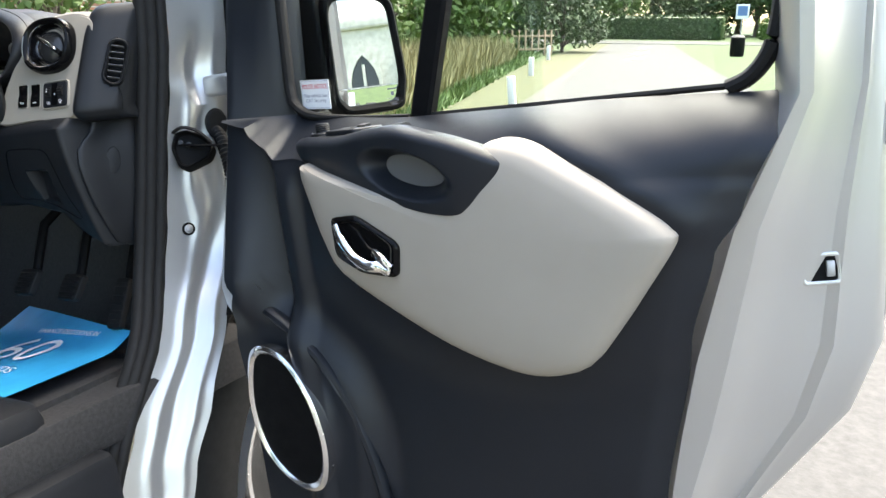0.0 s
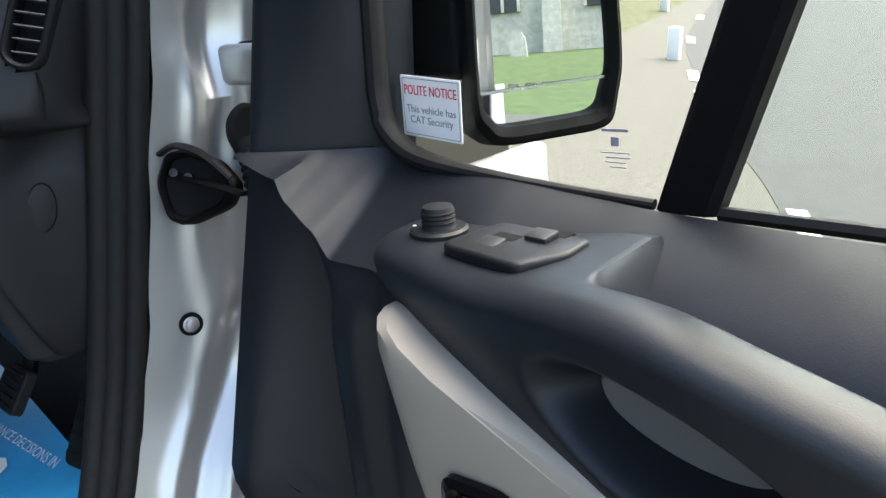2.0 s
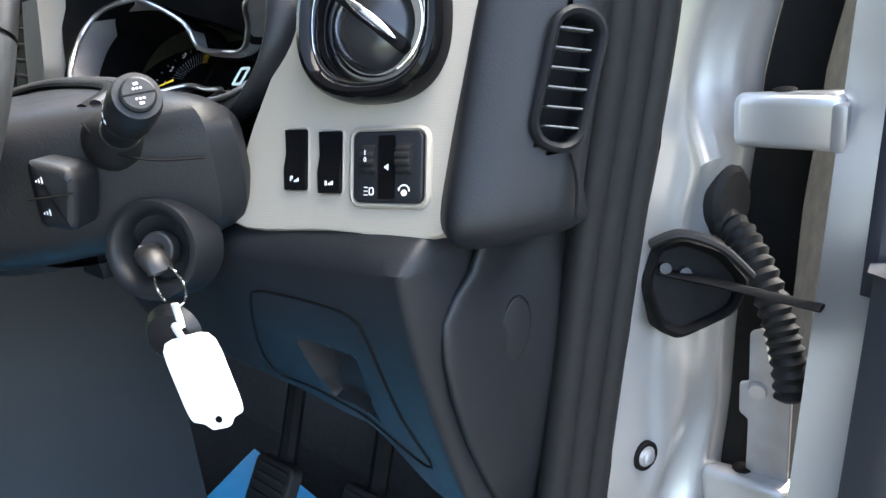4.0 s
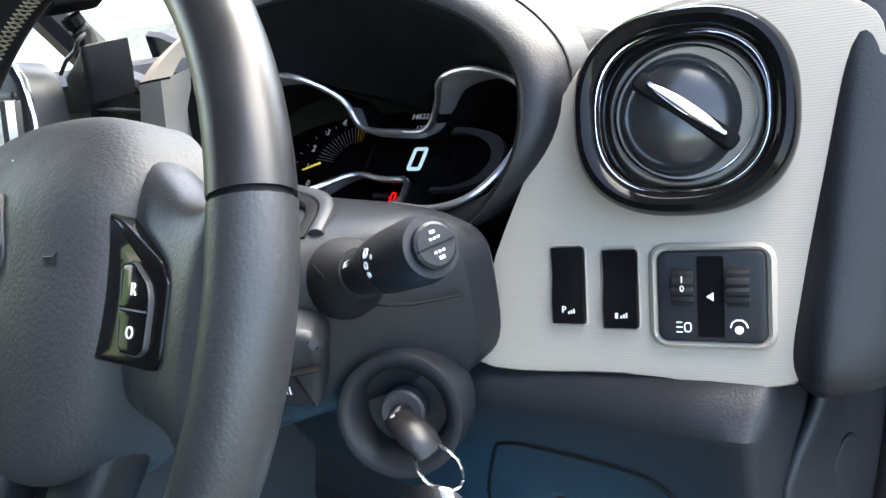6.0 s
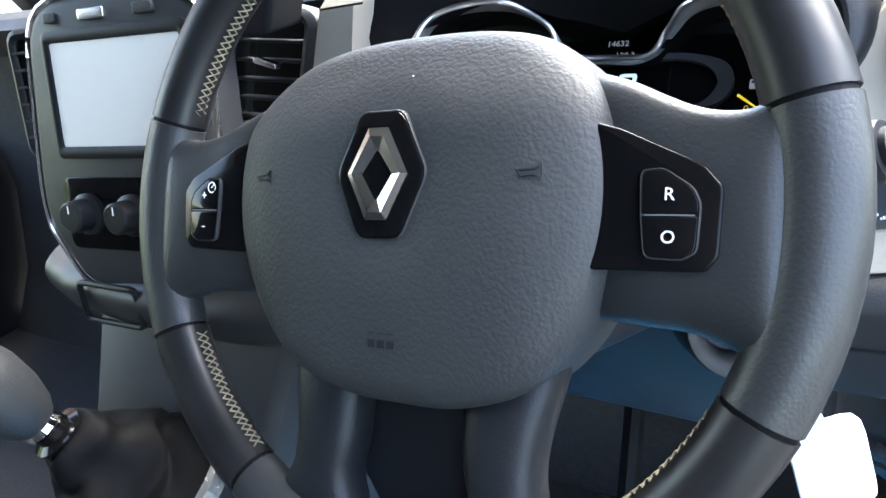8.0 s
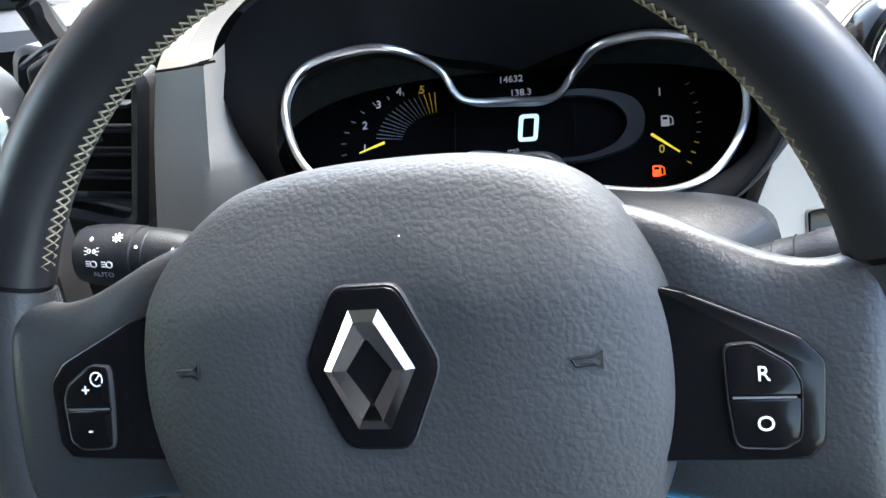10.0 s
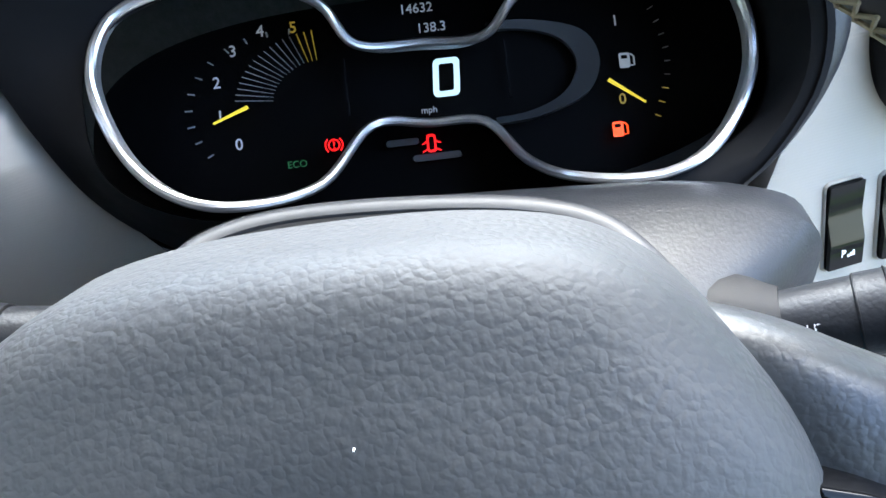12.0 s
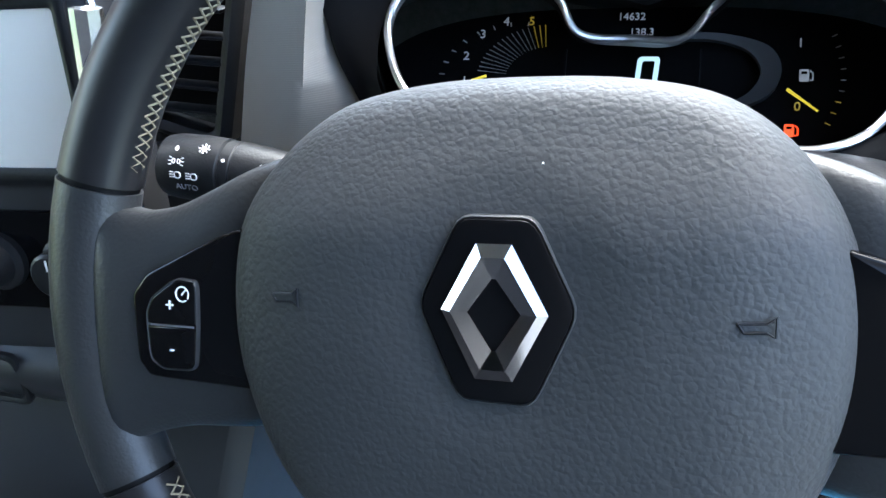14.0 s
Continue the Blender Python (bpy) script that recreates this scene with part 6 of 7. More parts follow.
    part("bolt_washer", lathe([(0.0118, 0.0), (0.0118, 0.0042), (0.0108, 0.0050), (0.008, 0.0048), (0.008, 0.0)], bf @ pose(0, 0, 0.001), 20), MATT, b)
    # hinges
    for x0, z in ((0.388, -0.0955), (0.366, -0.3950)):
        h = box((x0, 0.418, z), (0.068, 0.026, 0.036), 0.007, seg=3)
        for v in h.verts:
            if v.co.z > z and v.co.x < x0 and v.co.y > 0.418:
                v.co.z -= 0.006
        part("hinge", h, SILVER, b, "silver door hinge")
        part("hinge_pin", lathe([(0.0075, 0.0150), (0.0075, 0.0185), (0.005, 0.0195), (0.0005, 0.0195)], Matrix.Translation((x0 - 0.006, 0.421, z)), 16), MATT, b, "dark head of the hinge pin")
        part("hinge_tongue", box((x0 + 0.032, 0.408, z - 0.002), (0.010, 0.012, 0.030), 0.003), STEEL, b)
    # wiring bellows
    path = curve_through([(0.3310, 0.432, -0.1738), (0.3521, 0.424, -0.1791), (0.3729, 0.412, -0.2012), (0.3887, 0.402, -0.2281), (0.3990, 0.394, -0.2520), (0.4047, 0.390, -0.2820)], 8, False)
    part("wiring_bellows", tube(path, [0.0122 if k % 2 else 0.0096 for k in range(len(path))], 14), RUBBER, b, "ribbed black wiring bellows")
    gf = plane_frame((0.334, 0.436, -0.160), (0.95, -0.28, 0.0))
    part("grommet", lathe([(0.0205, -0.006), (0.0200, 0.006), (0.0165, 0.010), (0.0005, 0.010)], gf @ pose(0, 0, 0.004), 28, 1.35), RUBBER, b, "black rubber grommet")
    # door check strap in its rubber mouth
    cf = plane_frame((0.3475, 0.3620, -0.1975), (0.66, -0.70, 0.28))
    o = corners([(-0.033, 0.006), (-0.022, 0.031), (-0.004, 0.034), (0.022, 0.022), (0.038, -0.001), (0.027, -0.021), (-0.012, -0.034), (-0.026, -0.026)], 0.25, 4)
    c = part("check_mouth", frame_ring([p * 1.04 for p in o], [p * 0.82 for p in o], 0.034, cf, 0.006, -0.030), MATT, b, "black rubber mouth of the door check")
    part("mouth_back", slab([p * 0.86 for p in o], 0.001, cf, base=-0.006), MATT, c)
    part("check_strap", tube([cf @ Vector((-0.020, 0.012, -0.006)), cf @ Vector((0.012, 0.002, 0.008)), Vector((0.428, 0.362, -0.196))], 0.0052, 8, flat=0.4), MATT, c, "dark steel check strap")
    for x, y in ((-0.017, 0.014), (-0.004, 0.009)):
        part("strap_rivet", lathe([(0.0045, 0.0), (0.0040, 0.004), (0.0005, 0.0045)], cf @ pose(x, y, -0.004), 14), GREY, c)
    hood = [cf @ Vector(p) for p in ((-0.026, 0.032, 0.002), (-0.008, 0.037, 0.010), (0.016, 0.026, 0.012), (0.036, 0.004, 0.008))]
    part("check_lip", tube(curve_through(hood, 4, False), 0.006, 8, flat=0.5), RUBBER, c)
    part("mouth_tab", box((0, 0, 0), (0.010, 0.006, 0.012), 0.002, Matrix.Translation((0.3125, 0.386, -0.170))), RUBBER, c)
    part("bracket", slab(corners([(0.364, -0.255), (0.374, -0.250), (0.378, -0.275), (0.395, -0.292), (0.394, -0.400), (0.362, -0.410), (0.364, -0.330), (0.357, -0.325), (0.357, -0.300), (0.364, -0.297)], 0.1), 0.004, DOOR, 0.001, base=-0.424), STEEL, b, "bare steel bracket")
    part("bracket_bolt", lathe([(0.007, 0), (0.006, 0.003), (0.0005, 0.0035)], plane_frame((0.3712, 0.4190, -0.3015), (0.2, -0.98, 0)), 16), STEEL, b)
    # outer wing and arch behind the door
    wing = skin([[(0.40, y, z), (0.36, y + 0.02, z)] for y, z in curve_through([(0.26, -1.02), (0.27, -0.88), (0.31, -0.75), (0.38, -0.65), (0.47, -0.60), (0.60, -0.585)], 4, False)], closed=False)
    part("arch_lip", wing, SILVER, b)
    side = box((0.365, 0.78, -0.49), (0.03, 0.22, 0.46), 0.01)
    part("front_wing", side, SILVER, b, "silver front wing")
    # sill
    part("sill", box((0.335, -0.28, -0.76), (0.06, 0.75, 0.26), 0.02), DARK, b, "dark plastic sill")
    # windscreen frame, and unseen roof, rear pillar, far side, rear wall that keep light out
    part("roof", box((-0.49, -0.25, 0.66), (1.70, 1.15, 0.05), 0.02), PALE, b, "unseen roof lining, grey to cut bounced light")
    part("rear_pillar", box((0.33, -0.72, -0.15), (0.10, 0.30, 1.6), 0.02), DARK, b)
    hull = []
    for y, top, inset in ((-0.70, 0.70, 0.0), (-1.2, 0.86, 0.0), (-2.4, 0.90, 0.0), (-3.6, 0.88, 0.01), (-3.72, 0.80, 0.05)):
        hull.append([(0.36 - inset, y, -0.80), (0.37 - inset, y, -0.2), (0.34 - inset, y, 0.35), (0.26 - inset, y, top - 0.08), (0.16, y, top), (-1.14, y, top), (-1.24 + inset, y, top - 0.08), (-1.32 + inset, y, 0.35), (-1.35 + inset, y, -0.2), (-1.34 + inset, y, -0.80)])
    part("cargo_body", skin(hull), SILVER, b, "silver cargo body behind the cab")
    part("roof_skin", skin([[(0.30, y, z - 0.05), (0.18, y, z), (-1.16, y, z), (-1.28, y, z - 0.05)] for y, z in ((0.27, 0.69), (0.0, 0.735), (-0.35, 0.755), (-0.72, 0.76))], closed=False), SILVER, b, "silver cab roof")
    nose = []
    for y, z in ((0.80, -0.04), (0.88, -0.16), (0.97, -0.34), (1.05, -0.50), (1.10, -0.65), (1.10, -0.85)):
        nose.append([(0.35 - 0.12 * step(0.85, 1.1, y), y - 0.05, z - 0.02), (0.20, y, z), (-0.49, y + 0.03, z + 0.02), (-1.18, y, z), (-1.33 + 0.12 * step(0.85, 1.1, y), y - 0.05, z - 0.02)])
    part("bonnet", skin(nose, closed=False), SILVER, b, "silver bonnet and nose")
    part("far_wing", box((-1.33, 0.78, -0.5), (0.03, 0.5, 0.6), 0.01), SILVER, b, "silver far wing")
    part("rear_wall", box((-0.49, -0.66, -0.1), (1.66, 0.04, 1.5), 0.01), DARK, b, "unseen dark rear wall closing the cab")
    part("far_door", box((-1.34, -0.1, -0.54), (0.06, 1.5, 0.74), 0.02), DARK, b, "dark far door")
    part("far_pillar", tube([(-1.30, 0.72, -0.02), (-1.18, 0.28, 0.62)], 0.045, 10), DARK, b)
    part("near_pillar", tube([(0.32, 0.70, -0.02), (0.30, 0.28, 0.64)], 0.035, 10), DARK, b)
    part("screen_header", box((-0.45, 0.29, 0.64), (1.6, 0.06, 0.05), 0.015), PALE, b)
    part("floor_pan", box((-0.5, -0.2, -0.60), (1.66, 1.35, 0.08), 0.01), CARPET, b, "black carpeted floor")
    part("bulkhead", skin([[(x, 0.38, -0.58), (x, 0.46, -0.45), (x, 0.50, -0.30), (x, 0.50, 0.0)] for x in (-1.3, 0.30)], closed=False), CARPET, b, "black carpeted bulkhead")
    part("step_cover", box((0.23, -0.28, -0.565), (0.19, 0.62, 0.09), 0.03), DARK, b, "dark step cover")
    part("arch_cover", dome(corners([(-0.10, 0.24), (0.25, 0.26), (0.27, -0.1), (-0.05, -0.1)], 0.2), ((1.0, -0.55), (1.0, -0.60)), Matrix()), CARPET, b)


def road_wheel():
    van = bpy.data.objects["van"]
    hub = Matrix.Translation((0.17, 0.617, -0.905)) @ pose(0, 0, 0, 0, 90, 0)
    w = part("wheel", lathe([(0.215, -0.09), (0.26, -0.10), (0.32, -0.095), (0.345, -0.075), (0.352, 0.0), (0.345, 0.075), (0.32, 0.095), (0.26, 0.10), (0.215, 0.09)], hub, 64), RUBBER, van, "black rubber tyre on a silver alloy wheel")
    tread = bmesh.new()
    for j in range(60):
        for h in (-0.055, 0.0, 0.055):
            box((0.352, 0, h), (0.010, 0.024, 0.040), m=hub @ pose(0, 0, 0, 0, 0, 6 * j + h * 90), bm=tread)
    part("tread", tread, RUBBER, w)
    part("rim", lathe([(0.216, 0.09), (0.212, 0.098), (0.200, 0.095), (0.196, 0.06), (0.19, 0.0), (0.19, -0.08)], hub, 48), SATIN, w, "silver rim")
    for j in range(10):
        part("wheel_spoke", box((0.115, 0, 0.066), (0.175, 0.03, 0.022), 0.006, hub @ pose(0, 0, 0, 0, 0, 36 * j)), SATIN, w)
    part("hub_cap", lathe([(0.04, 0.06), (0.038, 0.088), (0.0005, 0.09)], hub, 24), SATIN, w)
    part("brake_disc", lathe([(0.17, 0.0), (0.17, 0.012), (0.0005, 0.012)], hub, 36), STEEL, w)


body_shell()
road_wheel()


# ---- footwell ----
def paper_z(x, y):
    return -0.528 + 0.006 * noise.noise(Vector((x * 7, y * 7, 0))) + 0.045 * step(0.20, 0.33, y)


def footwell():
    p0, p1, p2, p3 = Vector((-0.28, -0.15)), Vector((0.21, -0.12)), Vector((0.215, 0.262)), Vector((-0.175, 0.298))
    n = 28
    grid = []
    for j in range(n + 1):
        row = []
        for i in range(n + 1):
            u, v = i / n, j / n
            p = (p0 * (1 - u) + p1 * u) * (1 - v) + (p3 * (1 - u) + p2 * u) * v
            row.append((p.x, p.y, paper_z(p.x, p.y)))
        grid.append(row)
    mat = solo("floor_paper", skin(grid, closed=False), BLUE, "crumpled blue paper floor mat with white lettering", "paper mat", at=(0, 0.1, -0.53))
    for txt, size, x, y in (("FINANCE DECISIONS IN", 0.0165, 0.045, 0.242), ("60", 0.135, 0.022, 0.166), ("SECONDS", 0.030, 0.045, 0.088)):
        bm = letters(txt, size, pose(x, y, 0, 0, 0, 4), 0.0)
        for v in bm.verts:
            v.co.z = paper_z(v.co.x, v.co.y) + 0.0025
        part("print", bm, WHITE, mat)
    bm = bmesh.new()
    for j in range(4):
        tube([(0.06 + 0.02 * j + 0.03 * k, 0.06 - 0.015 * j - 0.02 * k, paper_z(0.06, 0.0) + 0.002) for k in range(5)], 0.0015, 4, bm=bm, flat=0.3)
    part("print", bm, LAMP_BLUE, mat)
    for name, x, y, z, w, h, lean in (("clutch_pedal", 0.012, 0.214, -0.408, 0.056, 0.050, 35), ("brake_pedal", 0.101, 0.243, -0.424, 0.058, 0.050, 35), ("accelerator_pedal", 0.172, 0.283, -0.464, 0.034, 0.096, 30)):
        f = pose(x, y, z, 90 - lean, 0, 8 if name[0] == "a" else 0)
        t = thing(name, "ribbed black rubber pedal on a steel arm", "pedal", at=(x, y, z), group="foot pedals")
        part("pad", slab(rounded(w, h, 0.008), 0.012, f, 0.003), RUBBER, t, "worn ribbed rubber pad")
        for j in range(5):
            part("rib", box((0, -h * 0.36 + h * 0.18 * j, 0.0125), (w * 0.8, h * 0.07, 0.003), 0.0008, f), RUBBER, t)
        part("arm", tube([(x, y + 0.012, z + 0.01), (x, y + 0.05, z + 0.10), (x, 0.40, -0.22)], 0.009, 8), MATT, t)


LAMP_BLUE = material("pale_blue_print", (0.25, 0.6, 0.85), 0.5)
footwell()


# ---- outside ----
def leafage(n, size, place):
    """n small leaf faces; place(i) gives each one's middle."""
    verts, faces = [], []
    for i in range(n):
        c = place(i)
        a, b, s = random.uniform(0, math.tau), random.uniform(-1.2, 1.2), size * random.uniform(0.6, 1.4)
        u = Vector((math.cos(a) * math.cos(b), math.sin(a) * math.cos(b), math.sin(b)))
        w = u.cross(Vector((random.uniform(-1, 1), random.uniform(-1, 1), random.uniform(-1, 1)))).normalized()
        k = len(verts)
        verts += [c - u * s, c + w * s * 0.5, c + u * s, c - w * s * 0.45]
        faces.append((k, k + 1, k + 2, k + 3))
    me = bpy.data.meshes.new("leaves")
    me.from_pydata(verts, [], faces)
    return me


def leaf_material(name, low, high):
    m = spot(material(name, low, 0.6), low, high, 2.5, 6)
    shader(m).inputs["Subsurface Weight"].default_value = 0.0
    return m


LEAF = leaf_material("green_leaves", (0.035, 0.075, 0.012), (0.10, 0.17, 0.03))
LEAF_D = leaf_material("dark_leaves", (0.018, 0.042, 0.01), (0.05, 0.095, 0.02))
STRAW = leaf_material("dry_grass", (0.16, 0.145, 0.055), (0.28, 0.25, 0.12))
BARK = grain(spot(material("bark", (0.1, 0.08, 0.06), 0.9), (0.06, 0.05, 0.04), (0.15, 0.12, 0.09), 12), 0.03, 0.8, "noise")


def tree(x, y, height, spread, mat, name="tree", label="leafy green roadside tree with an uneven crown", leaves=5000, trunk=0.3):
    t = thing(name, label, name, turn=Matrix.Translation((x, y, 0)), van=False, group="roadside " + name + "s")
    tk = tube([(0, 0, -0.1), (0.05 * height * 0.2, 0, height * trunk), (0.1, 0.1, height * 0.75)], [height * 0.025, height * 0.018, height * 0.006], 10)
    lumps = []
    for j in range(9):
        a, r = random.uniform(0, math.tau), random.uniform(0.2, 0.75) * spread
        z = height * random.uniform(trunk + 0.1, 0.85)
        lumps.append((Vector((r * math.cos(a), r * math.sin(a), z)), random.uniform(0.3, 0.55) * spread))
        tube([(0.02, 0, height * trunk * random.uniform(0.7, 1.2)), (r * 0.5 * math.cos(a), r * 0.5 * math.sin(a), z * 0.8), lumps[-1][0]], [height * 0.01, height * 0.006, height * 0.002], 6, bm=tk)
    lumps.append((Vector((0, 0, height * 0.72)), spread * 0.6))
    part("trunk", tk, BARK, t)

    def place(i):
        c, r = lumps[i % len(lumps)]
        d = Vector((random.gauss(0, 1), random.gauss(0, 1), random.gauss(0, 0.8))).normalized() * r * random.uniform(0.55, 1.08)
        return c + d
    me = leafage(leaves, spread * 0.045, place)
    me.materials.append(mat)
    crown = new("crown", me)
    crown.parent = t
    return t


def outside():
    asphalt = grain(spot(material("pale_asphalt", (0.062, 0.062, 0.062), 0.9), (0.048, 0.048, 0.048), (0.077, 0.077, 0.075), 25, 8), 0.012, 0.2, "noise")
    gravel = grain(spot(material("pale_gravel", (0.10, 0.094, 0.08), 0.95), (0.06, 0.056, 0.047), (0.15, 0.141, 0.12), 90), 0.010, 1.0, "noise")
    dry = grain(spot(material("dry_verge", (0.075, 0.082, 0.032), 0.95), (0.045, 0.058, 0.02), (0.12, 0.112, 0.06), 9, 8), 0.03, 0.9, "noise")
    grass = grain(spot(material("green_grass", (0.038, 0.072, 0.016), 0.9), (0.020, 0.046, 0.008), (0.060, 0.100, 0.026), 3.5, 10), 0.03, 0.9, "noise")
    xs = [-400, -100, -40, -20, -14, -11, -9, -8, -7, -6.2, -5.4, -4.6, -3, 0, 20, 60, 400]
    ys = [-400, -60, -20, -9, -6, -3, 0, 3, 6, 7.5, 8.5, 9.5, 10.5, 14, 40, 100, 500]
    sheet = skin([[(x, y, -1.8 * (1 - step(-7.4, -4.4, x)) * step(-9, -3, y) * (1 - step(7.5, 10.5, y))) for y in ys] for x in xs], closed=False)
    solo("ground", sheet, grass, "green grass reaching the horizon", "ground", kind="structure", van=False)
    left = [(0.9, -14), (0.7, 1), (0.1, 3.5), (-0.9, 5.2), (-1.8, 6.8), (-2.9, 9), (-4.0, 12.2), (-7.6, 23), (-16.5, 52)]
    mid = [(-5, -14), (-4.4, 1), (-3.4, 3.5), (-2.9, 5.2), (-3.0, 6.8), (-3.7, 9), (-4.5, 12.2), (-7.8, 23), (-16.7, 52)]
    far = [(-6.2, -14), (-5.6, 1), (-4.8, 3.5), (-4.4, 5.2), (-4.7, 6.8), (-5.2, 9), (-6.0, 12.2), (-9.6, 23), (-18, 52)]
    right = [(12, -14), (9, 1), (6.5, 3.5), (4.6, 5.2), (3.2, 6.8), (1.9, 9), (0.4, 12.2), (-3.4, 23), (-12.3, 52)]

    def lane(l, r, z):
        l, r = curve_through([(*p, z) for p in l], 5, False), curve_through([(*p, z) for p in r], 5, False)
        return skin([[a, b, b - Vector((0, 0, 0.3)), a - Vector((0, 0, 0.3))] for a, b in zip(l, r)])
    solo("road", lane(left, right, 0.02), asphalt, "pale worn asphalt lane running to a junction", "road", kind="structure", van=False)
    solo("road", box((-15, 57.5, -0.13), (160, 9, 0.31)), asphalt, "pale asphalt road crossing at the junction", "road", kind="structure", van=False)
    solo("verge", lane(far, mid, 0.012), dry, "dry yellow grass and grit beside the lane", "verge", kind="structure", van=False)
    solo("gravel_verge", lane(mid, left, 0.016), gravel, "pale gravel strip along the lane", "gravel", kind="structure", van=False)
    marks = bmesh.new()
    for x, y, a in ((-9.6, 36, 17), (-8.0, 30, 17), (-12.0, 45, 17)):
        box((x, y, 0.024), (0.12, 2.2, 0.004), m=None, bm=marks)
    for x, y, a in ((0.12, 3.7, 28), (-0.85, 5.1, 30), (-1.42, 6.05, 29), (-1.85, 6.85, 27), (-2.8, 8.9, 25), (-3.6, 11.0, 20)):
        box((0, 0, 0.024), (0.10, 0.5, 0.004), m=pose(x, y, 0, 0, 0, a), bm=marks)
    solo("road_marking", marks, WHITE, "worn white centre line dashes on the lane", "road marking", at=(-9, 36, 0.02), kind="structure", van=False)
    # marker posts
    for x, y, h, lean in ((-2.38, 7.55, 0.34, 4), (-4.35, 11.4, 0.50, 5), (-7.3, 18.6, 0.5, 0), (-10.6, 27.4, 0.55, 0)):
        p = thing("marker_post", "short white marker post in the verge", "post", turn=pose(x, y, 0, 0, -lean, 10), van=False, group="marker posts")
        bm = box((0, 0, h / 2), (0.13, 0.10, h), 0.015)
        part("post", bm, WHITE, p)
    # bin, sign, hedge, fence
    b = thing("litter_bin", "dark litter bin standing on the grass", "bin", turn=pose(-5.0, 34.8, 0), van=False)
    part("bin_body", lathe([(0.26, 0.0), (0.30, 0.1), (0.30, 0.72), (0.24, 0.78)], None, 16), MATT, b)
    part("bin_cap", lathe([(0.31, 0.74), (0.31, 0.80), (0.2, 0.88), (0.001, 0.9)], None, 16), DARK, b)
    s = thing("road_sign", "blue and white sign on a grey post", "sign", turn=pose(-8.2, 53, 0), van=False)
    part("pole", lathe([(0.04, 0), (0.04, 2.6)], None, 10), STEEL, s)
    part("plate", box((0, -0.05, 2.1), (0.8, 0.02, 0.9), 0.005), WHITE, s)
    part("panel", box((0, -0.065, 2.15), (0.6, 0.01, 0.6)), material("sign_blue", (0.1, 0.2, 0.4), 0.5), s)
    h = thing("hedge", "clipped dark green hedge across the junction", "hedge", turn=pose(-19.5, 69, 0), van=False)
    core = box((0, 0, 0.95), (14, 1.6, 1.9), 0.2)
    part("hedge_core", core, LEAF_D, h)
    me = leafage(6000, 0.14, lambda i: Vector((random.uniform(-7.1, 7.1), random.choice((-0.85, 0.85, random.uniform(-0.8, 0.8))), random.uniform(0, 2.05))))
    me.materials.append(LEAF_D)
    new("leaf_cover", me).parent = h
    f = thing("fence", "low wooden fence in the bushes", "fence", turn=pose(-12.8, 30, 0, 0, 0, 70), van=False)
    wood = spot(material("weathered_wood", (0.25, 0.19, 0.12), 0.85), (0.18, 0.13, 0.08), (0.33, 0.26, 0.18), 6)
    for j in range(9):
        part("slat", box((-1.6 + 0.4 * j, 0, 0.55), (0.1, 0.03, 1.1), 0.01), wood, f)
    for z in (0.3, 0.85):
        part("rail", box((0, 0.03, z), (3.6, 0.04, 0.08), 0.01), wood, f)
    # tall grass and bushes on the bank
    def blades(n, x0, x1, y0, y1, hgt):
        verts, faces = [], []
        for _ in range(n):
            y = random.uniform(y0, y1)
            x = random.uniform(x0, x1) - 0.36 * (y - 8)
            hh, a, l = hgt * random.uniform(0.4, 1.2), random.uniform(0, math.tau), random.uniform(0.05, 0.3)
            k, w = len(verts), 0.018 + 0.001 * y
            dx, dy = math.cos(a), math.sin(a)
            verts += [(x - w * dy, y + w * dx, 0), (x + w * dy, y - w * dx, 0), (x + l * dx * 0.5, y + l * dy * 0.5, hh * 0.65), (x + l * dx, y + l * dy, hh)]
            faces.append((k, k + 1, k + 2))
            faces.append((k + 2, k + 3, k + 1))
        me = bpy.data.meshes.new("blades")
        me.from_pydata(verts, [], faces)
        return me
    for mat, n, box4, hgt, lab in ((STRAW, 9000, (-7.5, -4.6, 7, 24), 0.9, "tall dry yellow grass on the bank"), (LEAF, 7000, (-6.0, -4.2, 6, 30), 0.28, "short green grass along the verge"), (LEAF, 5000, (-12, -6.5, 8, 26), 1.1, "rank green weeds on the bank")):
        me = blades(n, *box4, hgt)
        me.materials.append(mat)
        tagged(new("tall_grass", me), lab, "grass", kind="stuff")
    for x, y, hh, sp, mat in ((-12.0, 17, 4.5, 3.0, LEAF), (-14.5, 24, 6, 3.6, LEAF), (-16.5, 33, 7.5, 4.2, LEAF_D), (-20, 41, 8.5, 5, LEAF), (-13.6, 36, 4.5, 2.6, LEAF_D)):
        tree(x, y, hh, sp, mat, "bush", "dense green bush on the bank", 5000, 0.05)
    for x, y, hh, sp, mat in ((-27, 84, 14, 7, LEAF), (-13, 88, 12, 6, LEAF_D), (-2, 82, 13, 7, LEAF), (-24, 54, 13, 6.5, LEAF), (12, 80, 12, 7, LEAF_D), (-40, 88, 15, 8, LEAF_D)):
        tree(x, y, hh, sp, mat, leaves=7000, trunk=0.14)
    for x, y, hh, sp, mat in ((-48, 86, 7, 6, LEAF_D), (-34, 84, 6, 6, LEAF), (-20, 90, 7, 6, LEAF_D), (-8, 92, 7, 6, LEAF), (4, 90, 6.5, 6, LEAF_D), (16, 88, 7, 6, LEAF), (28, 84, 7, 6, LEAF_D), (-30, 66, 6, 5, LEAF)):
        tree(x, y, hh, sp, mat, "bush", "dense green bush beyond the junction", 5000, 0.05)
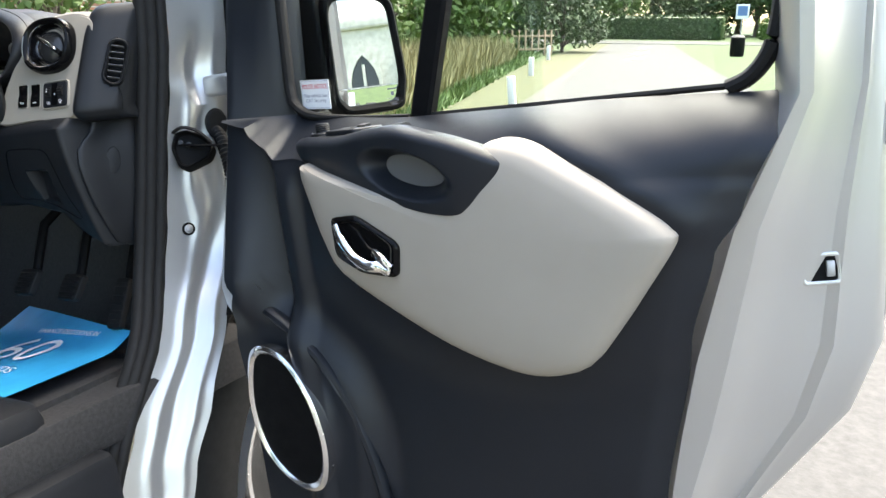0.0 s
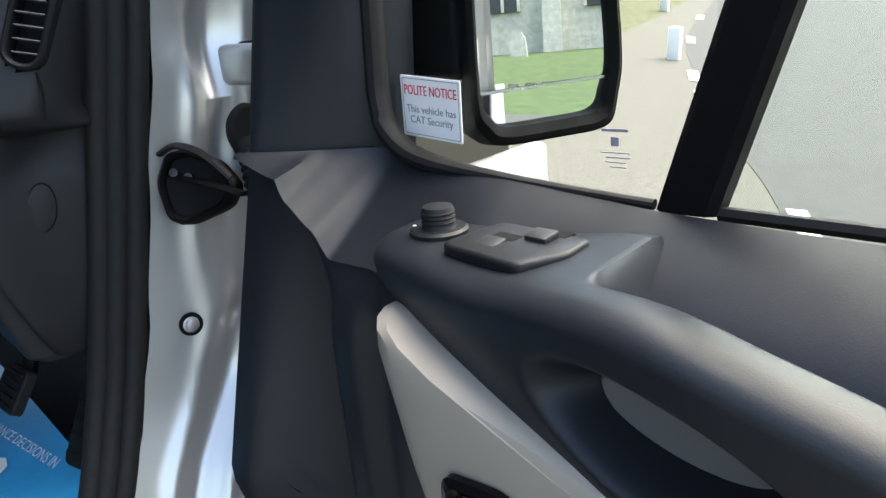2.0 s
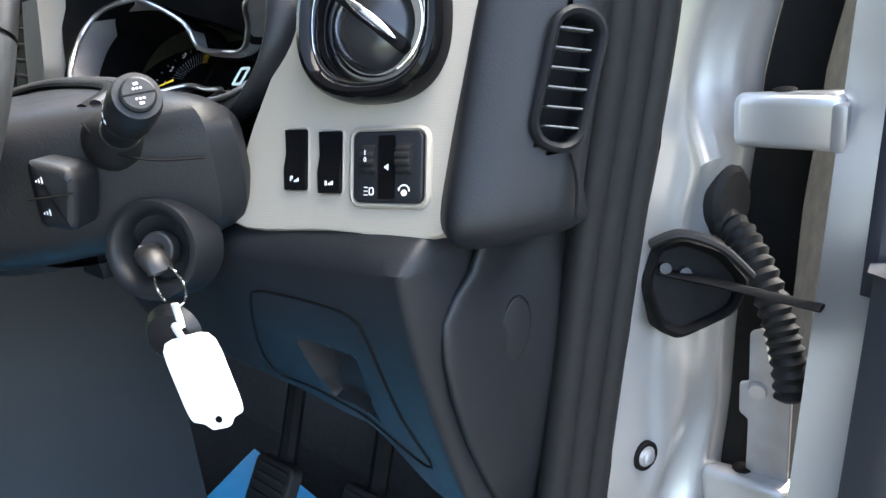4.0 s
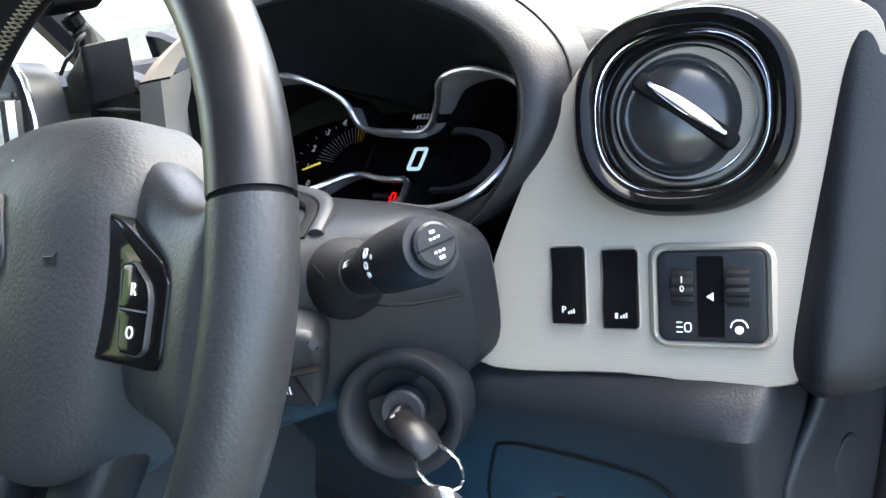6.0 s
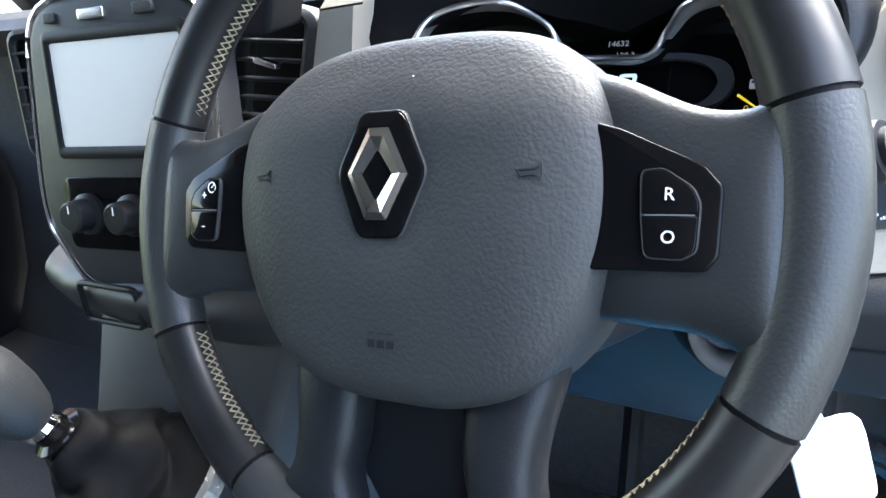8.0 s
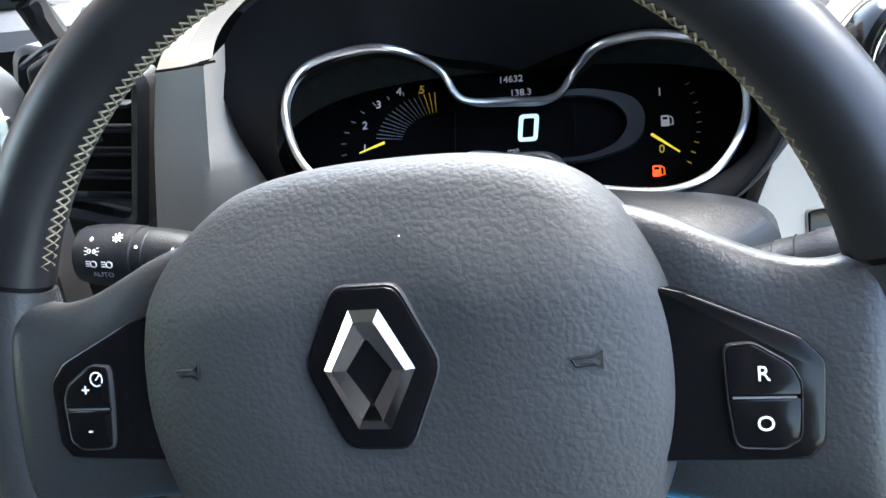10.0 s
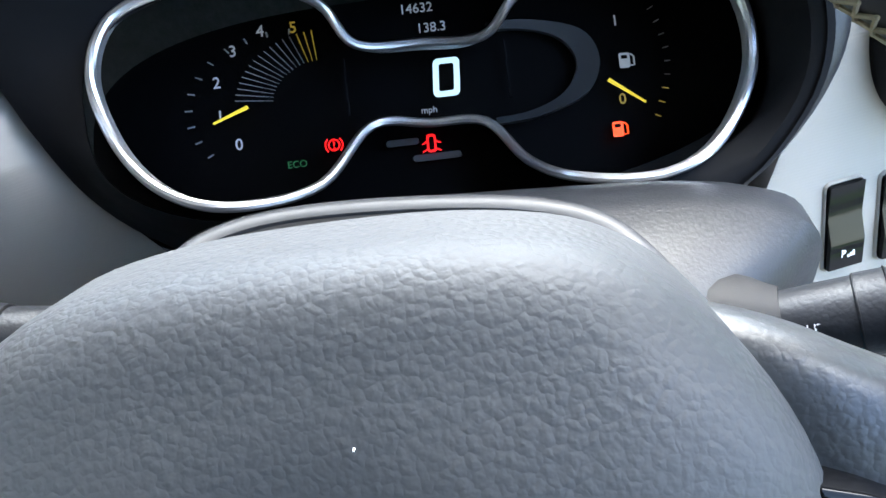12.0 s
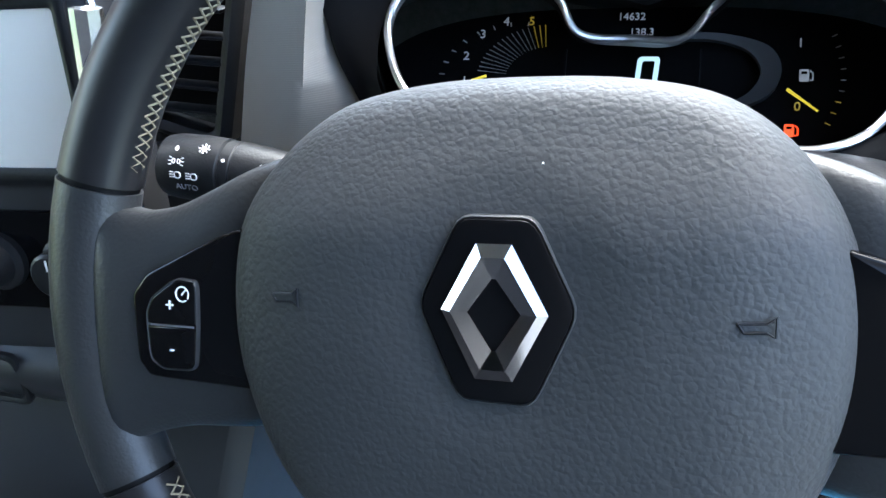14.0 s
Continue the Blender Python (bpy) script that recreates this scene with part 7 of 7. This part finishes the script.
    tree(-4.5, 3.2, 2.9, 1.0, LEAF, "bush", "leafy green bush beside the gravel", 3500, 0.42)
    # unseen trees added behind the van to block skylight from the rear
    for x, y, hh, sp in ((-10, -15, 9, 5), (-3, -17, 10, 5.5), (4, -20, 10, 5.5)):
        tree(x, y, hh, sp, LEAF_D, leaves=6000, trunk=0.1)
    for k in range(13):
        tree(-66 + 9.5 * k, 98 + 5 * (k % 3), 17 + 3 * (k % 2), 9, LEAF_D if k % 3 else LEAF, leaves=5000, trunk=0.08)
    wh = thing("cottage", "far white cottage among the trees", "house", turn=pose(3.2, 78, 0, 0, 0, 10), van=False)
    part("wall", box((0, 0, 1.4), (5.5, 4, 2.8)), WHITE, wh, "white wall")
    part("roof", skin([[(x, -2.4, 2.7), (x, 0, 4.6), (x, 2.4, 2.7)] for x in (-3, 3)]), bpy.data.materials["bark"], wh, "brown roof")
    part("window", box((1.2, -2.02, 1.5), (0.9, 0.08, 1.0), 0.01), SCREEN, wh)
    h2 = thing("hedge", "rounded green hedge beyond the junction", "hedge", turn=pose(-4, 72, 0), van=False)
    part("hedge_core", box((0, 0, 0.7), (12, 1.6, 1.4), 0.3), LEAF, h2)
    me = leafage(4000, 0.16, lambda i: Vector((random.uniform(-6.1, 6.1), random.choice((-0.85, 0.85)), random.uniform(0, 1.7))))
    me.materials.append(LEAF)
    new("leaf_cover", me).parent = h2
    house(); church()


def brick_material():
    m = material("red_brick", (0.4, 0.2, 0.13), 0.9)
    co = m.node_tree.nodes.new("ShaderNodeTexCoord")
    br = m.node_tree.nodes.new("ShaderNodeTexBrick")
    br.inputs["Color1"].default_value, br.inputs["Color2"].default_value, br.inputs["Mortar"].default_value = (0.42, 0.19, 0.12, 1), (0.33, 0.15, 0.10, 1), (0.5, 0.46, 0.4, 1)
    br.inputs["Scale"].default_value, br.inputs["Brick Width"].default_value, br.inputs["Row Height"].default_value, br.inputs["Mortar Size"].default_value = 1.0, 0.225, 0.075, 0.008
    mp = m.node_tree.nodes.new("ShaderNodeMapping")
    mp.inputs["Rotation"].default_value = (radians(90), 0, 0)
    wire(m, co, "Object", mp, "Vector")
    wire(m, mp, "Vector", br, "Vector")
    wire(m, br, "Color", shader(m), "Base Color")
    return m


def house():
    h = thing("house", "red brick house with white window frames and a yellow board", "house", turn=pose(-8.0, 5.6, -1.8, 0, 0, 55), van=False)
    tile = spot(material("roof_tile", (0.25, 0.12, 0.09), 0.9), (0.18, 0.09, 0.07), (0.32, 0.16, 0.12), 8)
    brick = brick_material()
    mortar = spot(material("mortar", (0.4, 0.36, 0.3), 0.95), (0.34, 0.3, 0.25), (0.46, 0.42, 0.36), 20)
    red = material("brick_red", (0.36, 0.15, 0.09), 0.9)
    info, ramp = node(red, "ShaderNodeObjectInfo"), red.node_tree.nodes.new("ShaderNodeValToRGB")
    ramp.color_ramp.elements[0].color, ramp.color_ramp.elements[1].color = (0.27, 0.11, 0.07, 1), (0.46, 0.22, 0.14, 1)
    wire(red, info, "Random", ramp, "Fac")
    wire(red, ramp, "Color", shader(red), "Base Color")
    wall = bmesh.new()
    for x0, x1, z0, z1 in ((-6, 1.9, 0, 1.42), (-6, -2.75, 1.42, 3.0), (-0.35, 1.9, 1.42, 3.0), (-6, 1.9, 3.0, 5.6)):
        box(((x0 + x1) / 2, 0.15, (z0 + z1) / 2), (x1 - x0, 0.3, z1 - z0), bm=wall)
    part("wall", wall, brick, h, "red brick wall")
    part("rear_wall", box((-2.05, 4.3, 2.8), (7.9, 7.6, 5.6)), brick, h)
    part("roof", skin([[(x, -0.5, 5.55), (x, 4, 8.8), (x, 8.5, 5.55)] for x in (-6.4, 2.3)]), tile, h)
    w = part("window", frame_ring(rounded(2.4, 1.58, 0.01, 1), rounded(2.16, 1.34, 0.01, 1), 0.1, Matrix.Translation((-1.55, 0.05, 2.21)) @ pose(0, 0, 0, 90)), WHITE, h, "white window frame")
    for x in (-2.15, -1.35):
        part("mullion", box((x, 0.02, 2.21), (0.09, 0.08, 1.4), 0.01), WHITE, w)
    part("pane", box((-1.55, 0.09, 2.21), (2.3, 0.02, 1.5)), SCREEN, w)
    part("sill", box((-1.55, -0.06, 1.39), (2.6, 0.16, 0.10), 0.01), WHITE, w)
    part("notice_board", box((-0.26, -0.04, 1.38), (0.34, 0.04, 0.8), 0.01), material("yellow_board", (0.75, 0.6, 0.03), 0.5), h, "yellow board")
    part("wall_panel", box((0.40, -0.04, 1.55), (0.5, 0.04, 1.0), 0.01), MATT, h, "dark panel with a white sheet")
    part("paper_sheet", box((0.22, -0.07, 1.55), (0.22, 0.01, 0.32)), WHITE, h, "white sheet")
    part("wall_plaque", box((-1.1, -0.03, 0.90), (0.5, 0.03, 0.28), 0.01), WHITE, h, "white plaque")
    # bricks proud of the mortar where the wall is nearest
    part("mortar_bed", box((0.28, -0.004, 1.18), (3.2, 0.004, 1.5)), mortar, h)
    one = mesh_of(box((0, 0, 0), (0.213, 0.022, 0.064), 0.004, seg=1), "brick", red)
    for r in range(19):
        for k in range(15):
            x, z = -1.28 + 0.223 * k + 0.111 * (r % 2), 0.48 + 0.075 * r
            if x > 1.82 or (x < -0.35 and z > 1.28) or (-0.45 < x < -0.07 and z > 0.95) or (0.1 < x < 0.68 and z > 1.02):
                continue
            ob = new("brick", one)
            ob.parent = h
            ob.matrix_basis = pose(x, -0.010, z)


def church():
    stone = grain(spot(material("pale_limestone", (0.60, 0.57, 0.50), 0.95), (0.42, 0.40, 0.34), (0.70, 0.67, 0.60), 3, 10), 0.15, 0.8, "noise")
    rubble = grain(spot(material("rubble_stone", (0.22, 0.2, 0.17), 0.95), (0.1, 0.09, 0.08), (0.34, 0.31, 0.27), 5, 8), 0.1, 0.9, "noise")
    lead = spot(material("lead_roof", (0.3, 0.31, 0.32), 0.6), (0.24, 0.25, 0.26), (0.36, 0.37, 0.38), 2)
    dark = material("leaded_glass", (0.03, 0.035, 0.04), 0.3)
    c = thing("church", "pale stone church with buttresses and pointed windows", "church", turn=pose(40, 6, 2.8, 0, 0, -84), van=False)
    part("nave", box((0, 5, 3.5), (26, 10, 7)), stone, c)
    part("parapet", box((0, 0.0, 7.2), (26.4, 0.5, 0.6), 0.05), stone, c)
    part("tower", box((-16, 5, 8), (7, 8, 16)), stone, c)
    part("nave_roof", skin([[(x, -0.3, 7.0), (x, 5, 9.5), (x, 10.3, 7.0)] for x in (-13, 13)]), lead, c)
    arch = [(-0.75, 0), (-0.75, 1.9), (-0.6, 2.5), (-0.3, 3.0), (0, 3.3), (0.3, 3.0), (0.6, 2.5), (0.75, 1.9), (0.75, 0)]
    for x in (-10, -5, 0, 5, 10):
        w = part("window", frame_ring([Vector(p) * 1.22 for p in arch], [Vector(p) for p in arch], 0.35, Matrix.Translation((x, 0.1, 2.2)) @ pose(0, 0, 0, 90)), stone, c, "pointed stone window")
        part("pane", slab(arch, 0.1, Matrix.Translation((x, 0.02, 2.2)) @ pose(0, 0, 0, 90)), dark, w)
        part("mullion", box((x, -0.15, 3.6), (0.14, 0.25, 2.8)), stone, w)
    for x in (-12.5, -7.5, -2.5, 2.5, 7.5, 12.5):
        part("buttress", skin([[(x + s * 0.45, y, z) for s, y in ((-1, 0.1), (-1, yy), (1, yy), (1, 0.1))] for z, yy in ((0, -1.3), (2.6, -1.3), (3.0, -0.9), (5.0, -0.8), (5.8, 0.0))]), stone, c)
    for j in range(16):
        g = thing("gravestone", "weathered stone gravestone in the grass", "gravestone", turn=pose(random.uniform(30, 37), random.uniform(-6, 18), 2.3, 0, random.uniform(-6, 6), 100), van=False, group="gravestones")
        part("stone", slab([(-0.35, 0), (-0.35, 0.8), (-0.2, 1.05), (0, 1.12), (0.2, 1.05), (0.35, 0.8), (0.35, 0)], 0.14, pose(0, 0, 0, 90), 0.02), stone, g)
    solo("ground", skin([[(x, -40, z), (x, 30, z)] for x, z in ((23.2, 0.0), (23.3, 1.15), (29, 2.3), (40, 2.9), (80, 3.4))], closed=False), bpy.data.materials["green_grass"], "raised green churchyard", "ground", kind="structure", van=False)
    w = thing("stone_wall", "dry rubble stone wall along the churchyard", "wall", turn=pose(23, 3, 0), van=False)
    # coursed stones
    kinds = []
    for k in range(5):
        bm = box((0, 0, 0), (0.42, 0.34, 0.13), 0.03, seg=1)
        for v in bm.verts:
            v.co += Vector(noise.noise_vector(v.co * 4 + Vector((k * 7, 0, 0)))) * 0.03
        kinds.append(mesh_of(bm, "stone", rubble))
    part("core", box((0, 0, 0.55), (0.3, 60, 1.1)), rubble, w)
    n = 0
    for row in range(9):
        y = -9.0 + 0.2 * (row % 2)
        while y < 7 and n < 300:
            ob = new("stone", kinds[n % 5])
            ob.parent = w
            ob.matrix_basis = pose(-0.16, y, 0.07 + 0.135 * row, 0, 0, 90 + random.uniform(-4, 4))
            y += random.uniform(0.38, 0.5)
            n += 1
    cope = bmesh.new()
    for j in range(120):
        box((0, -30 + 0.5 * j, 1.22), (0.4, 0.3, 0.26), m=None, bm=cope)
    part("coping", cope, rubble, w)


outside()

# ---- windscreen ----
screen_pane = skin([[(x, 0.80, -0.01), (x, 0.62, 0.28), (x, 0.30, 0.62)] for x in (-1.28, -0.5, 0.31)], closed=False)
pane_ob = solo("windscreen", screen_pane, GLASS, "clear sloping windscreen", "windscreen", at=(-0.5, 0.8, 0), kind="structure")
pane_ob.visible_shadow = False
